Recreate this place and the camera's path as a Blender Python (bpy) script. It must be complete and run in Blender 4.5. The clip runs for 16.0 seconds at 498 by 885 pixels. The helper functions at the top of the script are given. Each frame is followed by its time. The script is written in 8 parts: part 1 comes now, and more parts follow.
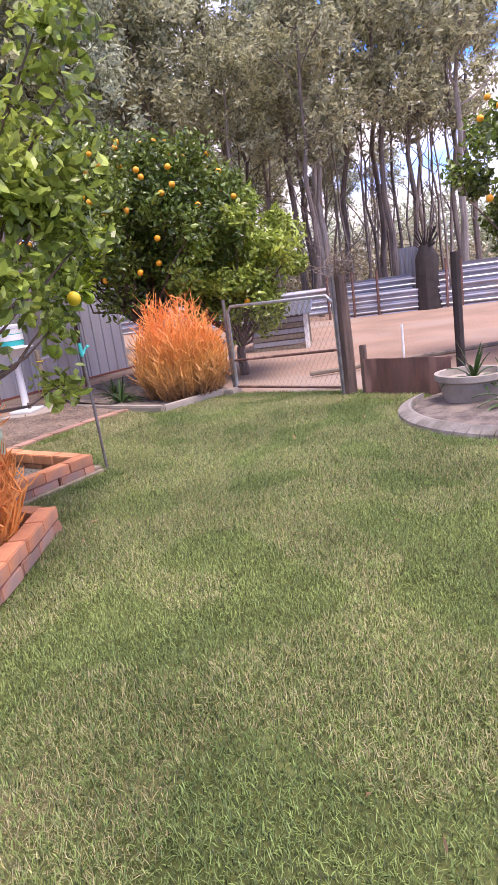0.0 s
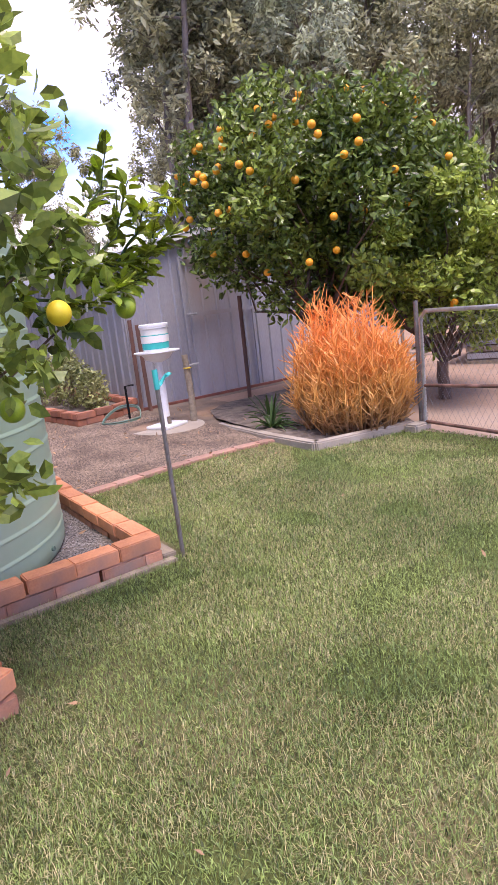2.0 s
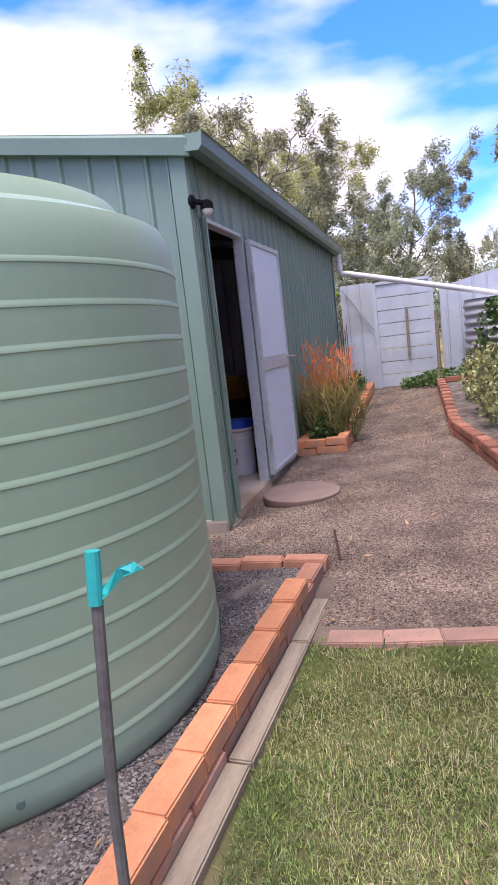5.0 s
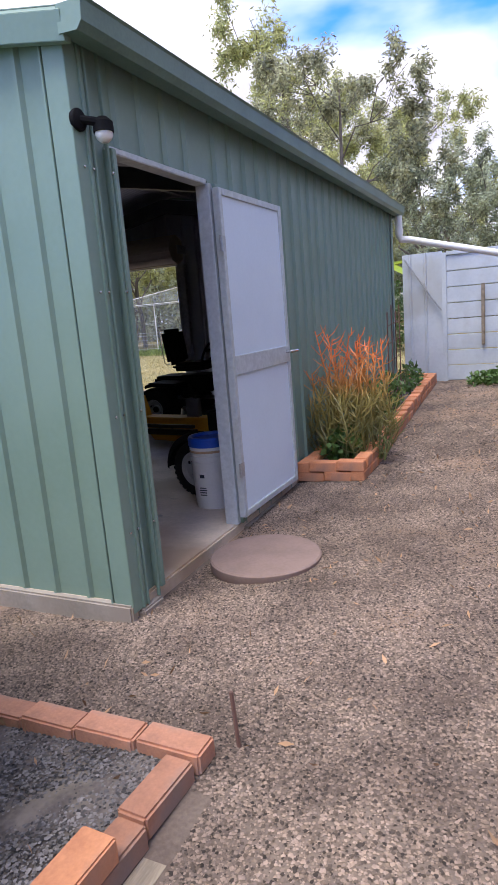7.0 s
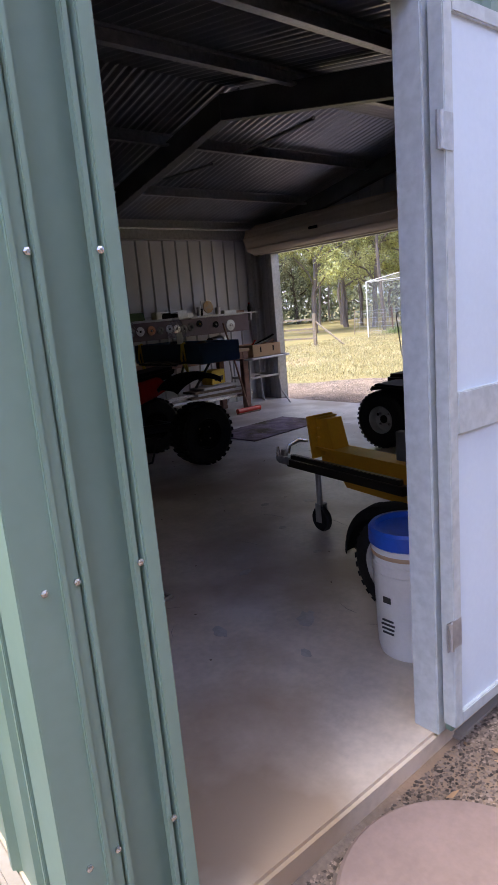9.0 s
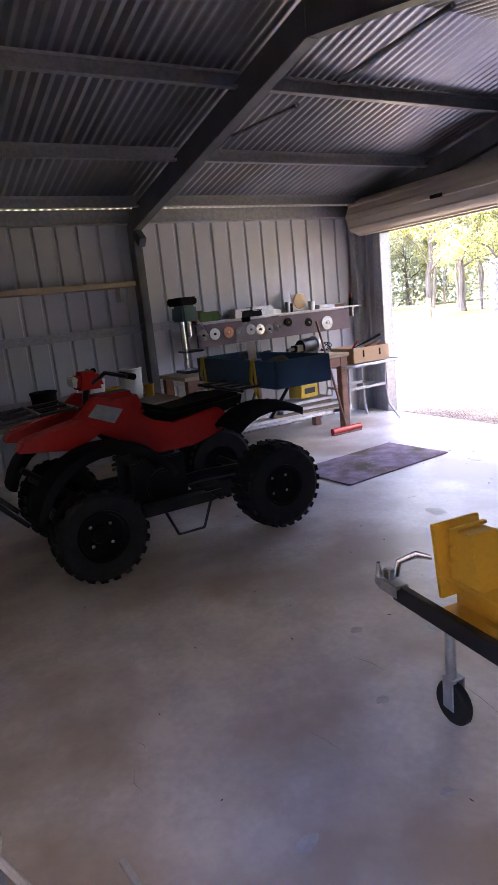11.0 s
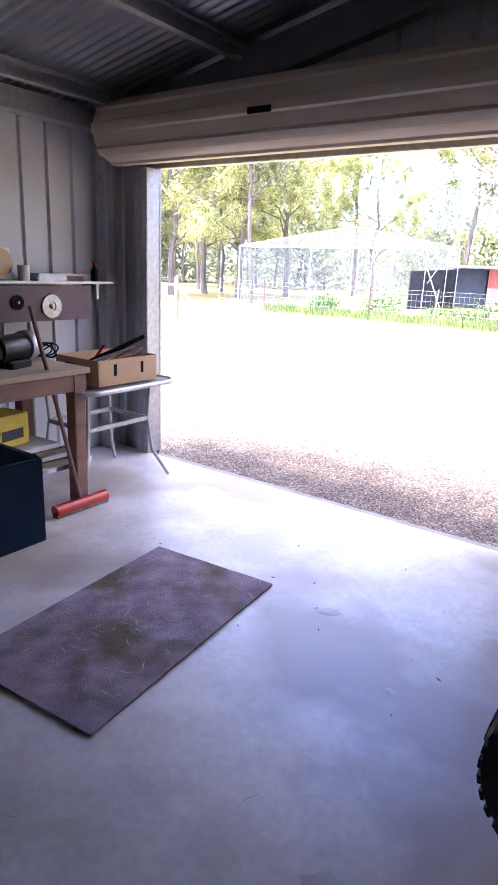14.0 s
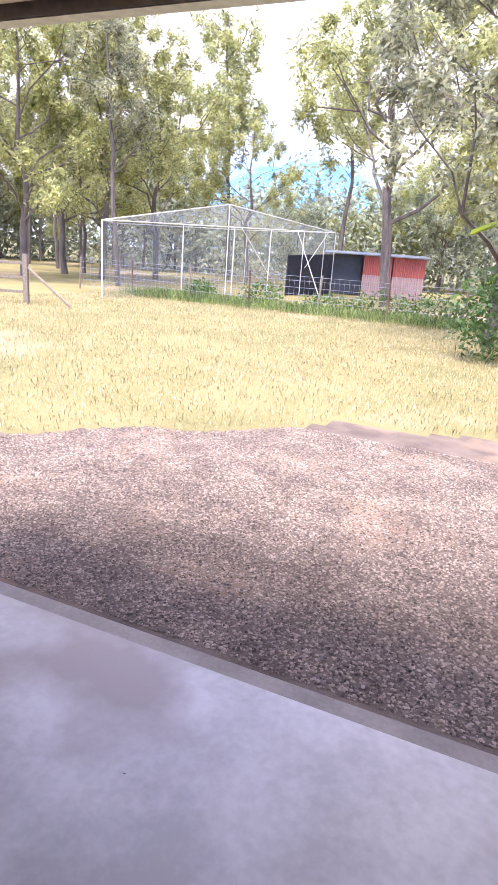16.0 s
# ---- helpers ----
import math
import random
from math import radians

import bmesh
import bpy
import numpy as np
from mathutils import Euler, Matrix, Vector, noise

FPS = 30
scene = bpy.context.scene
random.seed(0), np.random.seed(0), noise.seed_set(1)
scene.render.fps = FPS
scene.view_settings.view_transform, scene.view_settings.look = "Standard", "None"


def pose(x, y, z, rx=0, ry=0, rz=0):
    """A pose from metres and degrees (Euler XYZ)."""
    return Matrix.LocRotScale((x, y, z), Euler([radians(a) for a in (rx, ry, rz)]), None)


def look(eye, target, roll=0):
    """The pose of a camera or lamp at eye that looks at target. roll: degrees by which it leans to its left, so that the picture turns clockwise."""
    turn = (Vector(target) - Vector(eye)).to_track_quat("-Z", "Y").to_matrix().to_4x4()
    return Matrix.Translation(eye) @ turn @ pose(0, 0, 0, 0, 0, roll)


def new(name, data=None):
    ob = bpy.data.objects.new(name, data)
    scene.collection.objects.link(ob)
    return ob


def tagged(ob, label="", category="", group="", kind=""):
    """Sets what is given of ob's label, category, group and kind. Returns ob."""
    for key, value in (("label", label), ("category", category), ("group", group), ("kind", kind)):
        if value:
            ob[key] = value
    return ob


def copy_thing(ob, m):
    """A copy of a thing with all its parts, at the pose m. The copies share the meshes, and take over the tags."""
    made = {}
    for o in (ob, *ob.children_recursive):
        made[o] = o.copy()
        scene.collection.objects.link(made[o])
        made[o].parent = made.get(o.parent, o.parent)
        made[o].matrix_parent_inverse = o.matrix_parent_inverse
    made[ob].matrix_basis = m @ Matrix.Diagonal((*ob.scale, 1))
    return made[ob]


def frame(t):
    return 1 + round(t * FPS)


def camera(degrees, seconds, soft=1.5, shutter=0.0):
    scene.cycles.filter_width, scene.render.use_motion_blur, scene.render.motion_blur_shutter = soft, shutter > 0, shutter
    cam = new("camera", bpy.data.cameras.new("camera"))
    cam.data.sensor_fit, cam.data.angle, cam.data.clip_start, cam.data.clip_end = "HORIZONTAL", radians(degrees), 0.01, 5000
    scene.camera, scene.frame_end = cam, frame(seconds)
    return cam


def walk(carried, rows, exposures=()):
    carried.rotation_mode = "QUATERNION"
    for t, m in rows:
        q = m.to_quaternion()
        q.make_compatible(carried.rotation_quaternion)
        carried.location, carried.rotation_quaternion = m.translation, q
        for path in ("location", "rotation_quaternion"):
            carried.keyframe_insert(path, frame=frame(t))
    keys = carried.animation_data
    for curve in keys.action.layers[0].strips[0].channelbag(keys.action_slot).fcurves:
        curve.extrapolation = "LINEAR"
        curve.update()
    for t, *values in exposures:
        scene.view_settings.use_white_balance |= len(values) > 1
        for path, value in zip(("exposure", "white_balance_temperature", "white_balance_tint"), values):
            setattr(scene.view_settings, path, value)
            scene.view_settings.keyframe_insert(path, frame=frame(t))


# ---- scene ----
cam = camera(43.9, 16.0, soft=0.8)
PATH = [
    (0, look((0.988, 1.839, 1.224), (2.595, 2.926, 0.74), -7.8)),
    (0.5, look((1.47, 1.991, 1.209), (3.002, 3.191, 0.748), -7.3)),
    (1, look((1.869, 2.219, 1.206), (3.326, 3.51, 0.747), -6.7)),
    (1.5, look((2.302, 2.448, 1.221), (3.635, 3.871, 0.774), -6.7)),
    (2, look((2.775, 2.667, 1.252), (3.917, 4.251, 0.817), -6.6)),
    (2.5, look((3.186, 2.982, 1.254), (4.219, 4.646, 0.85), -6.2)),
    (3, look((3.607, 3.283, 1.258), (4.402, 5.082, 0.895), -6.1)),
    (3.5, look((3.961, 3.603, 1.257), (4.398, 5.524, 0.908), -6.5)),
    (4, look((4.317, 3.904, 1.284), (4.324, 5.876, 0.95), -7.0)),
    (4.5, look((4.636, 4.177, 1.319), (4.156, 6.091, 0.992), -7.2)),
    (5, look((4.865, 4.505, 1.323), (4.278, 6.39, 1.008), -6.6)),
    (5.2, look((4.956, 4.666, 1.327), (4.368, 6.55, 1.003), -6.3)),
    (7.3, look((5.155, 6.569, 1.427), (4.236, 8.3, 1.028), -4.8)),
    (7.5, look((5.084, 6.786, 1.429), (4.103, 8.484, 1.04), -4.9)),
    (8, look((4.931, 7.306, 1.404), (3.727, 8.855, 1.016), -5.5)),
    (8.5, look((4.701, 7.796, 1.441), (3.261, 9.128, 1.049), -6.1)),
    (9, look((4.402, 8.207, 1.456), (2.883, 9.442, 1.046), -5.0)),
    (9.5, look((4.111, 8.662, 1.435), (2.433, 9.672, 1.026), -5.9)),
    (9.7, look((4.016, 8.814, 1.436), (2.286, 9.732, 1.03), -7.2)),
    (11.8, look((2.501, 9.663, 1.668), (0.884, 10.733, 1.174), -2.2)),
    (12, look((2.308, 9.783, 1.668), (0.789, 10.983, 1.166), -0.6)),
    (12.5, look((1.9, 10.114, 1.639), (0.537, 11.485, 1.127), 0.9)),
    (13, look((1.513, 10.433, 1.631), (0.266, 11.909, 1.113), 1.7)),
    (13.3, look((1.261, 10.669, 1.626), (0.059, 12.181, 1.109), 1.7)),
    (13.5, look((1.138, 10.803, 1.63), (-0.041, 12.328, 1.095), 2.1)),
    (14, look((0.789, 11.241, 1.627), (-0.326, 12.807, 1.078), 2.5)),
    (14.5, look((0.46, 11.632, 1.622), (-0.533, 13.276, 1.064), 3.4)),
    (15, look((0.183, 12.088, 1.608), (-0.76, 13.756, 1.037), 3.6)),
    (15.5, look((-0.103, 12.52, 1.6), (-0.969, 14.227, 1.018), 4.0)),
    (16, look((-0.432, 12.995, 1.594), (-1.187, 14.754, 1.014), 4.2)),
]
walk(cam, PATH, [(0, 1.3, 7250, 25), (2.2, 1.25, 7200, 24), (3.4, 1.0, 7100, 21), (4.6, 1.0, 7050, 20), (7.5, 1.05, 6650, 8), (8.5, 1.35, 6550, 6), (9.5, 2.4, 7300, 15), (11.0, 4.1, 6700, 15), (12.0, 4.9, 6600, 14),
                (13.3, 4.0, 6450, 15), (14.0, 3.5, 6400, 15), (14.5, 3.05, 6450, 16), (15.2, 2.6, 6550, 16), (16.0, 2.05, 6700, 18)])

# world: blue sky with broken cloud
world = bpy.data.worlds.new("sky")
scene.world = world
world.use_nodes = True
wn, wl = world.node_tree.nodes, world.node_tree.links
wn.clear()
wout, wbg = wn.new("ShaderNodeOutputWorld"), wn.new("ShaderNodeBackground")
sky = wn.new("ShaderNodeTexSky")
sky.sky_type, sky.sun_disc = "NISHITA", False
SUN_EL, SUN_AZ = radians(69), radians(258)
sky.sun_elevation, sky.sun_rotation = SUN_EL, radians(90) - SUN_AZ
wco = wn.new("ShaderNodeTexCoord")
wmap = wn.new("ShaderNodeMapping")
wmap.inputs["Scale"].default_value = (1.0, 1.0, 2.6)
wmap.inputs["Location"].default_value = (0.3, 0.5, 0.1)
wnoi = wn.new("ShaderNodeTexNoise")
wnoi.inputs["Scale"].default_value, wnoi.inputs["Detail"].default_value, wnoi.inputs["Roughness"].default_value = 1.9, 6.0, 0.42
wramp = wn.new("ShaderNodeValToRGB")
wramp.color_ramp.elements[0].position, wramp.color_ramp.elements[1].position = 0.385, 0.50
wmix = wn.new("ShaderNodeMix")
wmix.data_type = "RGBA"
wcloud = wn.new("ShaderNodeValToRGB")
wcloud.color_ramp.elements[0].color, wcloud.color_ramp.elements[1].color = (5.8, 5.8, 6.6, 1), (2.8, 2.8, 3.6, 1)
wcloud.color_ramp.elements[0].position, wcloud.color_ramp.elements[1].position = 0.42, 0.60
wblue = wn.new("ShaderNodeMix")
wblue.data_type, wblue.blend_type = "RGBA", "MULTIPLY"
wblue.inputs[0].default_value = 1.0
wblue.inputs[7].default_value = (0.24, 0.72, 1.85, 1)
wl.new(wco.outputs["Generated"], wmap.inputs[0])
wl.new(wmap.outputs[0], wnoi.inputs["Vector"])
wl.new(wnoi.outputs[0], wramp.inputs[0])
wl.new(wnoi.outputs[0], wcloud.inputs[0])
wl.new(wramp.outputs[0], wmix.inputs[0])
wl.new(sky.outputs[0], wblue.inputs[6])
wl.new(wblue.outputs[2], wmix.inputs[6])
wl.new(wcloud.outputs[0], wmix.inputs[7])
wl.new(wmix.outputs[2], wbg.inputs[0])
wbg.inputs[1].default_value = 0.15
wl.new(wbg.outputs[0], wout.inputs[0])
sun_data = bpy.data.lights.new("sun", "SUN")
sun_data.energy, sun_data.angle, sun_data.color = 2.3, radians(30), (1.0, 0.95, 0.88)
sun = new("sun", sun_data)
sun.matrix_world = look((0, 0, 0), (-math.cos(SUN_AZ) * math.cos(SUN_EL), -math.sin(SUN_AZ) * math.cos(SUN_EL), -math.sin(SUN_EL)))

# ---- materials ----


def material(name, color, color2=None, rough=0.7, metal=0.0, scale=6.0, bump=0.15, fine=60.0, spec=0.5, stretch=(1, 1, 1), vary=0.0, dirt=None, dirt_at=0.62, sheen=None):
    """Colour between two tones by coarse and fine noise, with relief, optional stains and a change from piece to piece."""
    m = bpy.data.materials.new(name)
    m.use_nodes = True
    n, l = m.node_tree.nodes, m.node_tree.links
    b = n["Principled BSDF"]
    co, mp = n.new("ShaderNodeTexCoord"), n.new("ShaderNodeMapping")
    mp.inputs["Scale"].default_value = stretch
    l.new(co.outputs["Object"], mp.inputs[0])
    big, small = n.new("ShaderNodeTexNoise"), n.new("ShaderNodeTexNoise")
    big.inputs["Scale"].default_value, big.inputs["Detail"].default_value = scale, 5.0
    small.inputs["Scale"].default_value, small.inputs["Detail"].default_value = fine, 3.0
    for x in (big, small):
        l.new(mp.outputs[0], x.inputs["Vector"])
    add = n.new("ShaderNodeMath")
    add.operation = "MULTIPLY_ADD"
    add.inputs[1].default_value = 0.45
    l.new(small.outputs[0], add.inputs[0])
    l.new(big.outputs[0], add.inputs[2])
    ramp = n.new("ShaderNodeValToRGB")
    ramp.color_ramp.elements[0].position, ramp.color_ramp.elements[1].position = 0.55, 0.9
    c2 = color2 or tuple(v * 0.75 for v in color)
    ramp.color_ramp.elements[0].color, ramp.color_ramp.elements[1].color = (*c2, 1), (*color, 1)
    l.new(add.outputs[0], ramp.inputs[0])
    out = ramp.outputs[0]
    if dirt:
        dn, dr, dm = n.new("ShaderNodeTexNoise"), n.new("ShaderNodeValToRGB"), n.new("ShaderNodeMix")
        dm.data_type = "RGBA"
        dn.inputs["Scale"].default_value, dn.inputs["Detail"].default_value = scale * 0.37, 7.0
        dr.color_ramp.elements[0].position, dr.color_ramp.elements[1].position = dirt_at - 0.09, dirt_at + 0.05
        l.new(mp.outputs[0], dn.inputs["Vector"])
        l.new(dn.outputs[0], dr.inputs[0])
        l.new(dr.outputs[0], dm.inputs[0])
        l.new(out, dm.inputs[6])
        dm.inputs[7].default_value = (*dirt, 1)
        out = dm.outputs[2]
    if vary:
        oi, ge, ad, hs = n.new("ShaderNodeObjectInfo"), n.new("ShaderNodeNewGeometry"), n.new("ShaderNodeMath"), n.new("ShaderNodeHueSaturation")
        ad.operation = "ADD"
        fr, mr = n.new("ShaderNodeMath"), n.new("ShaderNodeMapRange")
        fr.operation = "FRACT"
        l.new(oi.outputs["Random"], ad.inputs[0])
        l.new(ge.outputs["Random Per Island"], ad.inputs[1])
        l.new(ad.outputs[0], fr.inputs[0])
        l.new(fr.outputs[0], mr.inputs[0])
        mr.inputs[3].default_value, mr.inputs[4].default_value = 1 - vary, 1 + vary
        l.new(mr.outputs[0], hs.inputs["Value"])
        l.new(out, hs.inputs["Color"])
        out = hs.outputs[0]
    l.new(out, b.inputs["Base Color"])
    b.inputs["Roughness"].default_value, b.inputs["Metallic"].default_value = rough, metal
    b.inputs["Specular IOR Level"].default_value = spec
    if bump:
        bp = n.new("ShaderNodeBump")
        bp.inputs["Strength"].default_value, bp.inputs["Distance"].default_value = bump, 0.01
        l.new(add.outputs[0], bp.inputs["Height"])
        l.new(bp.outputs[0], b.inputs["Normal"])
    return m


def leafy(name, color, color2, through_light=0.35, rough=0.45, vary=0.35):
    m = material(name, color, color2, rough=rough, scale=1.2, bump=0, vary=vary)
    n, l = m.node_tree.nodes, m.node_tree.links
    b = n["Principled BSDF"]
    tr, mx = n.new("ShaderNodeBsdfTranslucent"), n.new("ShaderNodeMixShader")
    l.new(b.inputs["Base Color"].links[0].from_socket, tr.inputs[0])
    mx.inputs[0].default_value = through_light
    l.new(b.outputs[0], mx.inputs[1])
    l.new(tr.outputs[0], mx.inputs[2])
    l.new(mx.outputs[0], n["Material Output"].inputs[0])
    return m


def band(name, low, mid, high, z0, z1, z2, **kw):
    """A plant whose tone goes with the height on its stems."""
    m = material(name, low, mid, **kw)
    n, l = m.node_tree.nodes, m.node_tree.links
    b = n["Principled BSDF"]
    co, sp, mr, rp, ns, ad = n.new("ShaderNodeTexCoord"), n.new("ShaderNodeSeparateXYZ"), n.new("ShaderNodeMapRange"), n.new("ShaderNodeValToRGB"), n.new("ShaderNodeTexNoise"), n.new("ShaderNodeMath")
    ns.inputs["Scale"].default_value = 5.0
    l.new(co.outputs["Object"], sp.inputs[0])
    l.new(co.outputs["Object"], ns.inputs["Vector"])
    ad.operation, ad.inputs[1].default_value = "MULTIPLY_ADD", 0.5
    l.new(ns.outputs[0], ad.inputs[0])
    l.new(sp.outputs[2], ad.inputs[2])
    l.new(ad.outputs[0], mr.inputs[0])
    mr.inputs[1].default_value, mr.inputs[2].default_value = z0 + 0.25, z2 + 0.25
    rp.color_ramp.elements[0].color, rp.color_ramp.elements[1].color = (*low, 1), (*high, 1)
    e = rp.color_ramp.elements.new((z1 - z0) / (z2 - z0))
    e.color = (*mid, 1)
    l.new(mr.outputs[0], rp.inputs[0])
    l.new(rp.outputs[0], b.inputs["Base Color"])
    return m


def glassy(name, color, alpha):
    m = bpy.data.materials.new(name)
    m.use_nodes = True
    n, l = m.node_tree.nodes, m.node_tree.links
    b, tr, mx = n["Principled BSDF"], n.new("ShaderNodeBsdfTransparent"), n.new("ShaderNodeMixShader")
    b.inputs["Base Color"].default_value, b.inputs["Roughness"].default_value = (*color, 1), 0.3
    mx.inputs[0].default_value = alpha
    l.new(tr.outputs[0], mx.inputs[1])
    l.new(b.outputs[0], mx.inputs[2])
    l.new(mx.outputs[0], n["Material Output"].inputs[0])
    return m


M_LAWN = material("lawn_soil", (0.115, 0.13, 0.048), (0.045, 0.055, 0.018), rough=0.98, scale=2.6, fine=70, bump=0.9, spec=0.05, dirt=(0.16, 0.135, 0.075), dirt_at=0.62)
M_GRAVEL = material("gravel_bed", (0.20, 0.155, 0.125), (0.12, 0.09, 0.075), rough=0.95, scale=3, fine=70, bump=1.0, spec=0.15, dirt=(0.33, 0.22, 0.15), dirt_at=0.64)
M_DIRT = material("bare_dirt", (0.33, 0.22, 0.165), (0.24, 0.165, 0.125), rough=0.98, scale=0.8, fine=22, bump=0.7, spec=0.1, dirt=(0.30, 0.23, 0.19), dirt_at=0.6)
M_DRY = material("dry_grass_ground", (0.29, 0.235, 0.115), (0.195, 0.18, 0.08), rough=0.98, scale=0.5, fine=14, bump=0.8, spec=0.1, dirt=(0.45, 0.34, 0.24), dirt_at=0.66)
M_BUSH = material("bushland_ground", (0.20, 0.17, 0.09), (0.12, 0.12, 0.05), rough=0.98, scale=0.2, fine=6, bump=0.6, spec=0.1)
M_SOIL = material("garden_mulch", (0.20, 0.165, 0.145), (0.09, 0.075, 0.068), rough=0.98, scale=9, fine=60, bump=1.0, spec=0.1, dirt=(0.24, 0.20, 0.16), dirt_at=0.66)
M_STONE = material("gravel_stone", (0.225, 0.165, 0.128), (0.115, 0.082, 0.064), rough=0.9, scale=3, fine=80, bump=0.2, vary=0.85)
M_STONEPALE = material("pale_apron_stone", (0.28, 0.215, 0.17), (0.17, 0.13, 0.105), rough=0.9, scale=3, fine=80, bump=0.2, vary=0.8)
M_DARKGRIT = material("dark_bed_grit", (0.19, 0.17, 0.16), (0.09, 0.08, 0.078), rough=0.95, scale=4, fine=80, bump=0.2, vary=0.8)
M_BLADE = leafy("grass_blade", (0.235, 0.305, 0.095), (0.115, 0.175, 0.05), 0.25, 0.6, 0.85)
M_BLADE_DRY = leafy("dry_grass_blade", (0.52, 0.46, 0.26), (0.33, 0.29, 0.145), 0.2, 0.7, 0.5)
M_BRICK = material("orange_brick", (0.66, 0.285, 0.14), (0.50, 0.20, 0.10), rough=0.85, scale=9, fine=90, bump=0.3, vary=0.18, dirt=(0.36, 0.19, 0.13), dirt_at=0.6)
M_PAVER = material("weathered_paver", (0.36, 0.20, 0.15), (0.26, 0.16, 0.125), rough=0.9, scale=8, fine=80, bump=0.35, vary=0.2)
M_OLDBRICK = material("weathered_red_brick", (0.40, 0.15, 0.09), (0.27, 0.12, 0.08), rough=0.9, scale=8, fine=80, bump=0.35, vary=0.28)
M_CONC = material("concrete", (0.36, 0.315, 0.27), (0.24, 0.21, 0.18), rough=0.85, scale=4, fine=60, bump=0.25, dirt=(0.30, 0.25, 0.21), dirt_at=0.6)
M_FLOOR = material("shed_floor_concrete", (0.68, 0.63, 0.585), (0.50, 0.46, 0.42), rough=0.38, scale=3.2, fine=34, bump=0.14, dirt=(0.40, 0.33, 0.27), dirt_at=0.575)
M_BRICKLOW = material("weathered_orange_brick", (0.52, 0.24, 0.145), (0.36, 0.17, 0.11), rough=0.9, scale=9, fine=90, bump=0.4, vary=0.22, dirt=(0.30, 0.20, 0.16), dirt_at=0.56)
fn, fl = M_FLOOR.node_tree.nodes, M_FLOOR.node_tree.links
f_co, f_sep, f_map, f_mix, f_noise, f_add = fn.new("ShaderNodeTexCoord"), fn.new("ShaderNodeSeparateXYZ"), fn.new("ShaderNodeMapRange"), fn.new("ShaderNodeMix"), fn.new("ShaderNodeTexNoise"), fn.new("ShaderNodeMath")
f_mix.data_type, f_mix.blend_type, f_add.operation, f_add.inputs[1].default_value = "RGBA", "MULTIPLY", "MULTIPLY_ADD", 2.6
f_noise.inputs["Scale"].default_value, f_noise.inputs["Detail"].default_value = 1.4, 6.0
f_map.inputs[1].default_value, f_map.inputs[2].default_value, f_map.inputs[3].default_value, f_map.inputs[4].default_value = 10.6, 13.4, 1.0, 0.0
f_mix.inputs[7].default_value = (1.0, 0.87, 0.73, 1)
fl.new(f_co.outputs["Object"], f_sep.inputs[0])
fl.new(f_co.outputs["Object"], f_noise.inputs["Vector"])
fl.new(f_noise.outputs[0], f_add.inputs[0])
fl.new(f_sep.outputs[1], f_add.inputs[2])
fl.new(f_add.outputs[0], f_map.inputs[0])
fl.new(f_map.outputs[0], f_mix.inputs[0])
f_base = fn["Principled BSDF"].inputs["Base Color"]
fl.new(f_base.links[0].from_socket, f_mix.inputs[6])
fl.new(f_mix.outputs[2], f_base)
M_OLDCONC = material("old_grey_concrete", (0.27, 0.245, 0.22), (0.15, 0.135, 0.12), rough=0.92, scale=6, fine=60, bump=0.4, dirt=(0.10, 0.09, 0.075), dirt_at=0.6)
M_RIM = material("pale_grey_rim", (0.50, 0.51, 0.53), (0.40, 0.41, 0.43), rough=0.4, scale=8, bump=0.03, dirt=(0.30, 0.27, 0.24), dirt_at=0.66)
M_GREEN = material("green_painted_steel", (0.20, 0.29, 0.24), (0.18, 0.265, 0.215), rough=0.42, scale=2, fine=30, bump=0.03, dirt=(0.21, 0.30, 0.25), dirt_at=0.68)
M_GREEN_DK = material("dark_green_steel", (0.12, 0.20, 0.16), rough=0.4, scale=3, bump=0.02)
M_INNER = material("inside_of_steel_cladding", (0.58, 0.59, 0.62), (0.52, 0.53, 0.56), rough=0.45, metal=0.2, scale=2, bump=0.03)
M_ZINC = material("corrugated_zinc", (0.44, 0.45, 0.49), (0.33, 0.34, 0.38), rough=0.3, metal=0.85, scale=2.5, bump=0.05, dirt=(0.38, 0.34, 0.32), dirt_at=0.68)
M_OLDZINC = material("weathered_zinc", (0.40, 0.40, 0.43), (0.31, 0.31, 0.34), rough=0.55, metal=0.35, scale=2, bump=0.08, dirt=(0.33, 0.27, 0.24), dirt_at=0.64, stretch=(1, 1, 0.3))
M_GALV = material("galvanised_steel", (0.50, 0.51, 0.53), (0.38, 0.39, 0.41), rough=0.4, metal=0.7, scale=25, bump=0.03)
M_BEAM = material("dark_steel_beam", (0.17, 0.175, 0.185), (0.12, 0.125, 0.13), rough=0.5, metal=0.4, scale=5, bump=0.03)
M_TANK = material("green_poly_tank", (0.30, 0.425, 0.30), (0.27, 0.39, 0.27), rough=0.42, scale=1.5, fine=20, bump=0.03, dirt=(0.31, 0.40, 0.31), dirt_at=0.66)
M_FENCEW = material("blue_grey_fence_sheet", (0.52, 0.56, 0.61), (0.44, 0.48, 0.53), rough=0.5, scale=3, fine=30, bump=0.04, dirt=(0.40, 0.41, 0.42), dirt_at=0.64)
M_FRAMEG = material("matt_galvanised_frame", (0.56, 0.60, 0.62), (0.46, 0.50, 0.52), rough=0.5, metal=0.15, scale=25, bump=0.03)
M_POLE = material("dull_brown_grey_steel", (0.20, 0.185, 0.18), (0.12, 0.105, 0.10), rough=0.5, metal=0.3, scale=9, bump=0.08)
M_WIRE = material("old_fence_wire", (0.22, 0.20, 0.19), rough=0.7, metal=0.2, scale=9, bump=0)
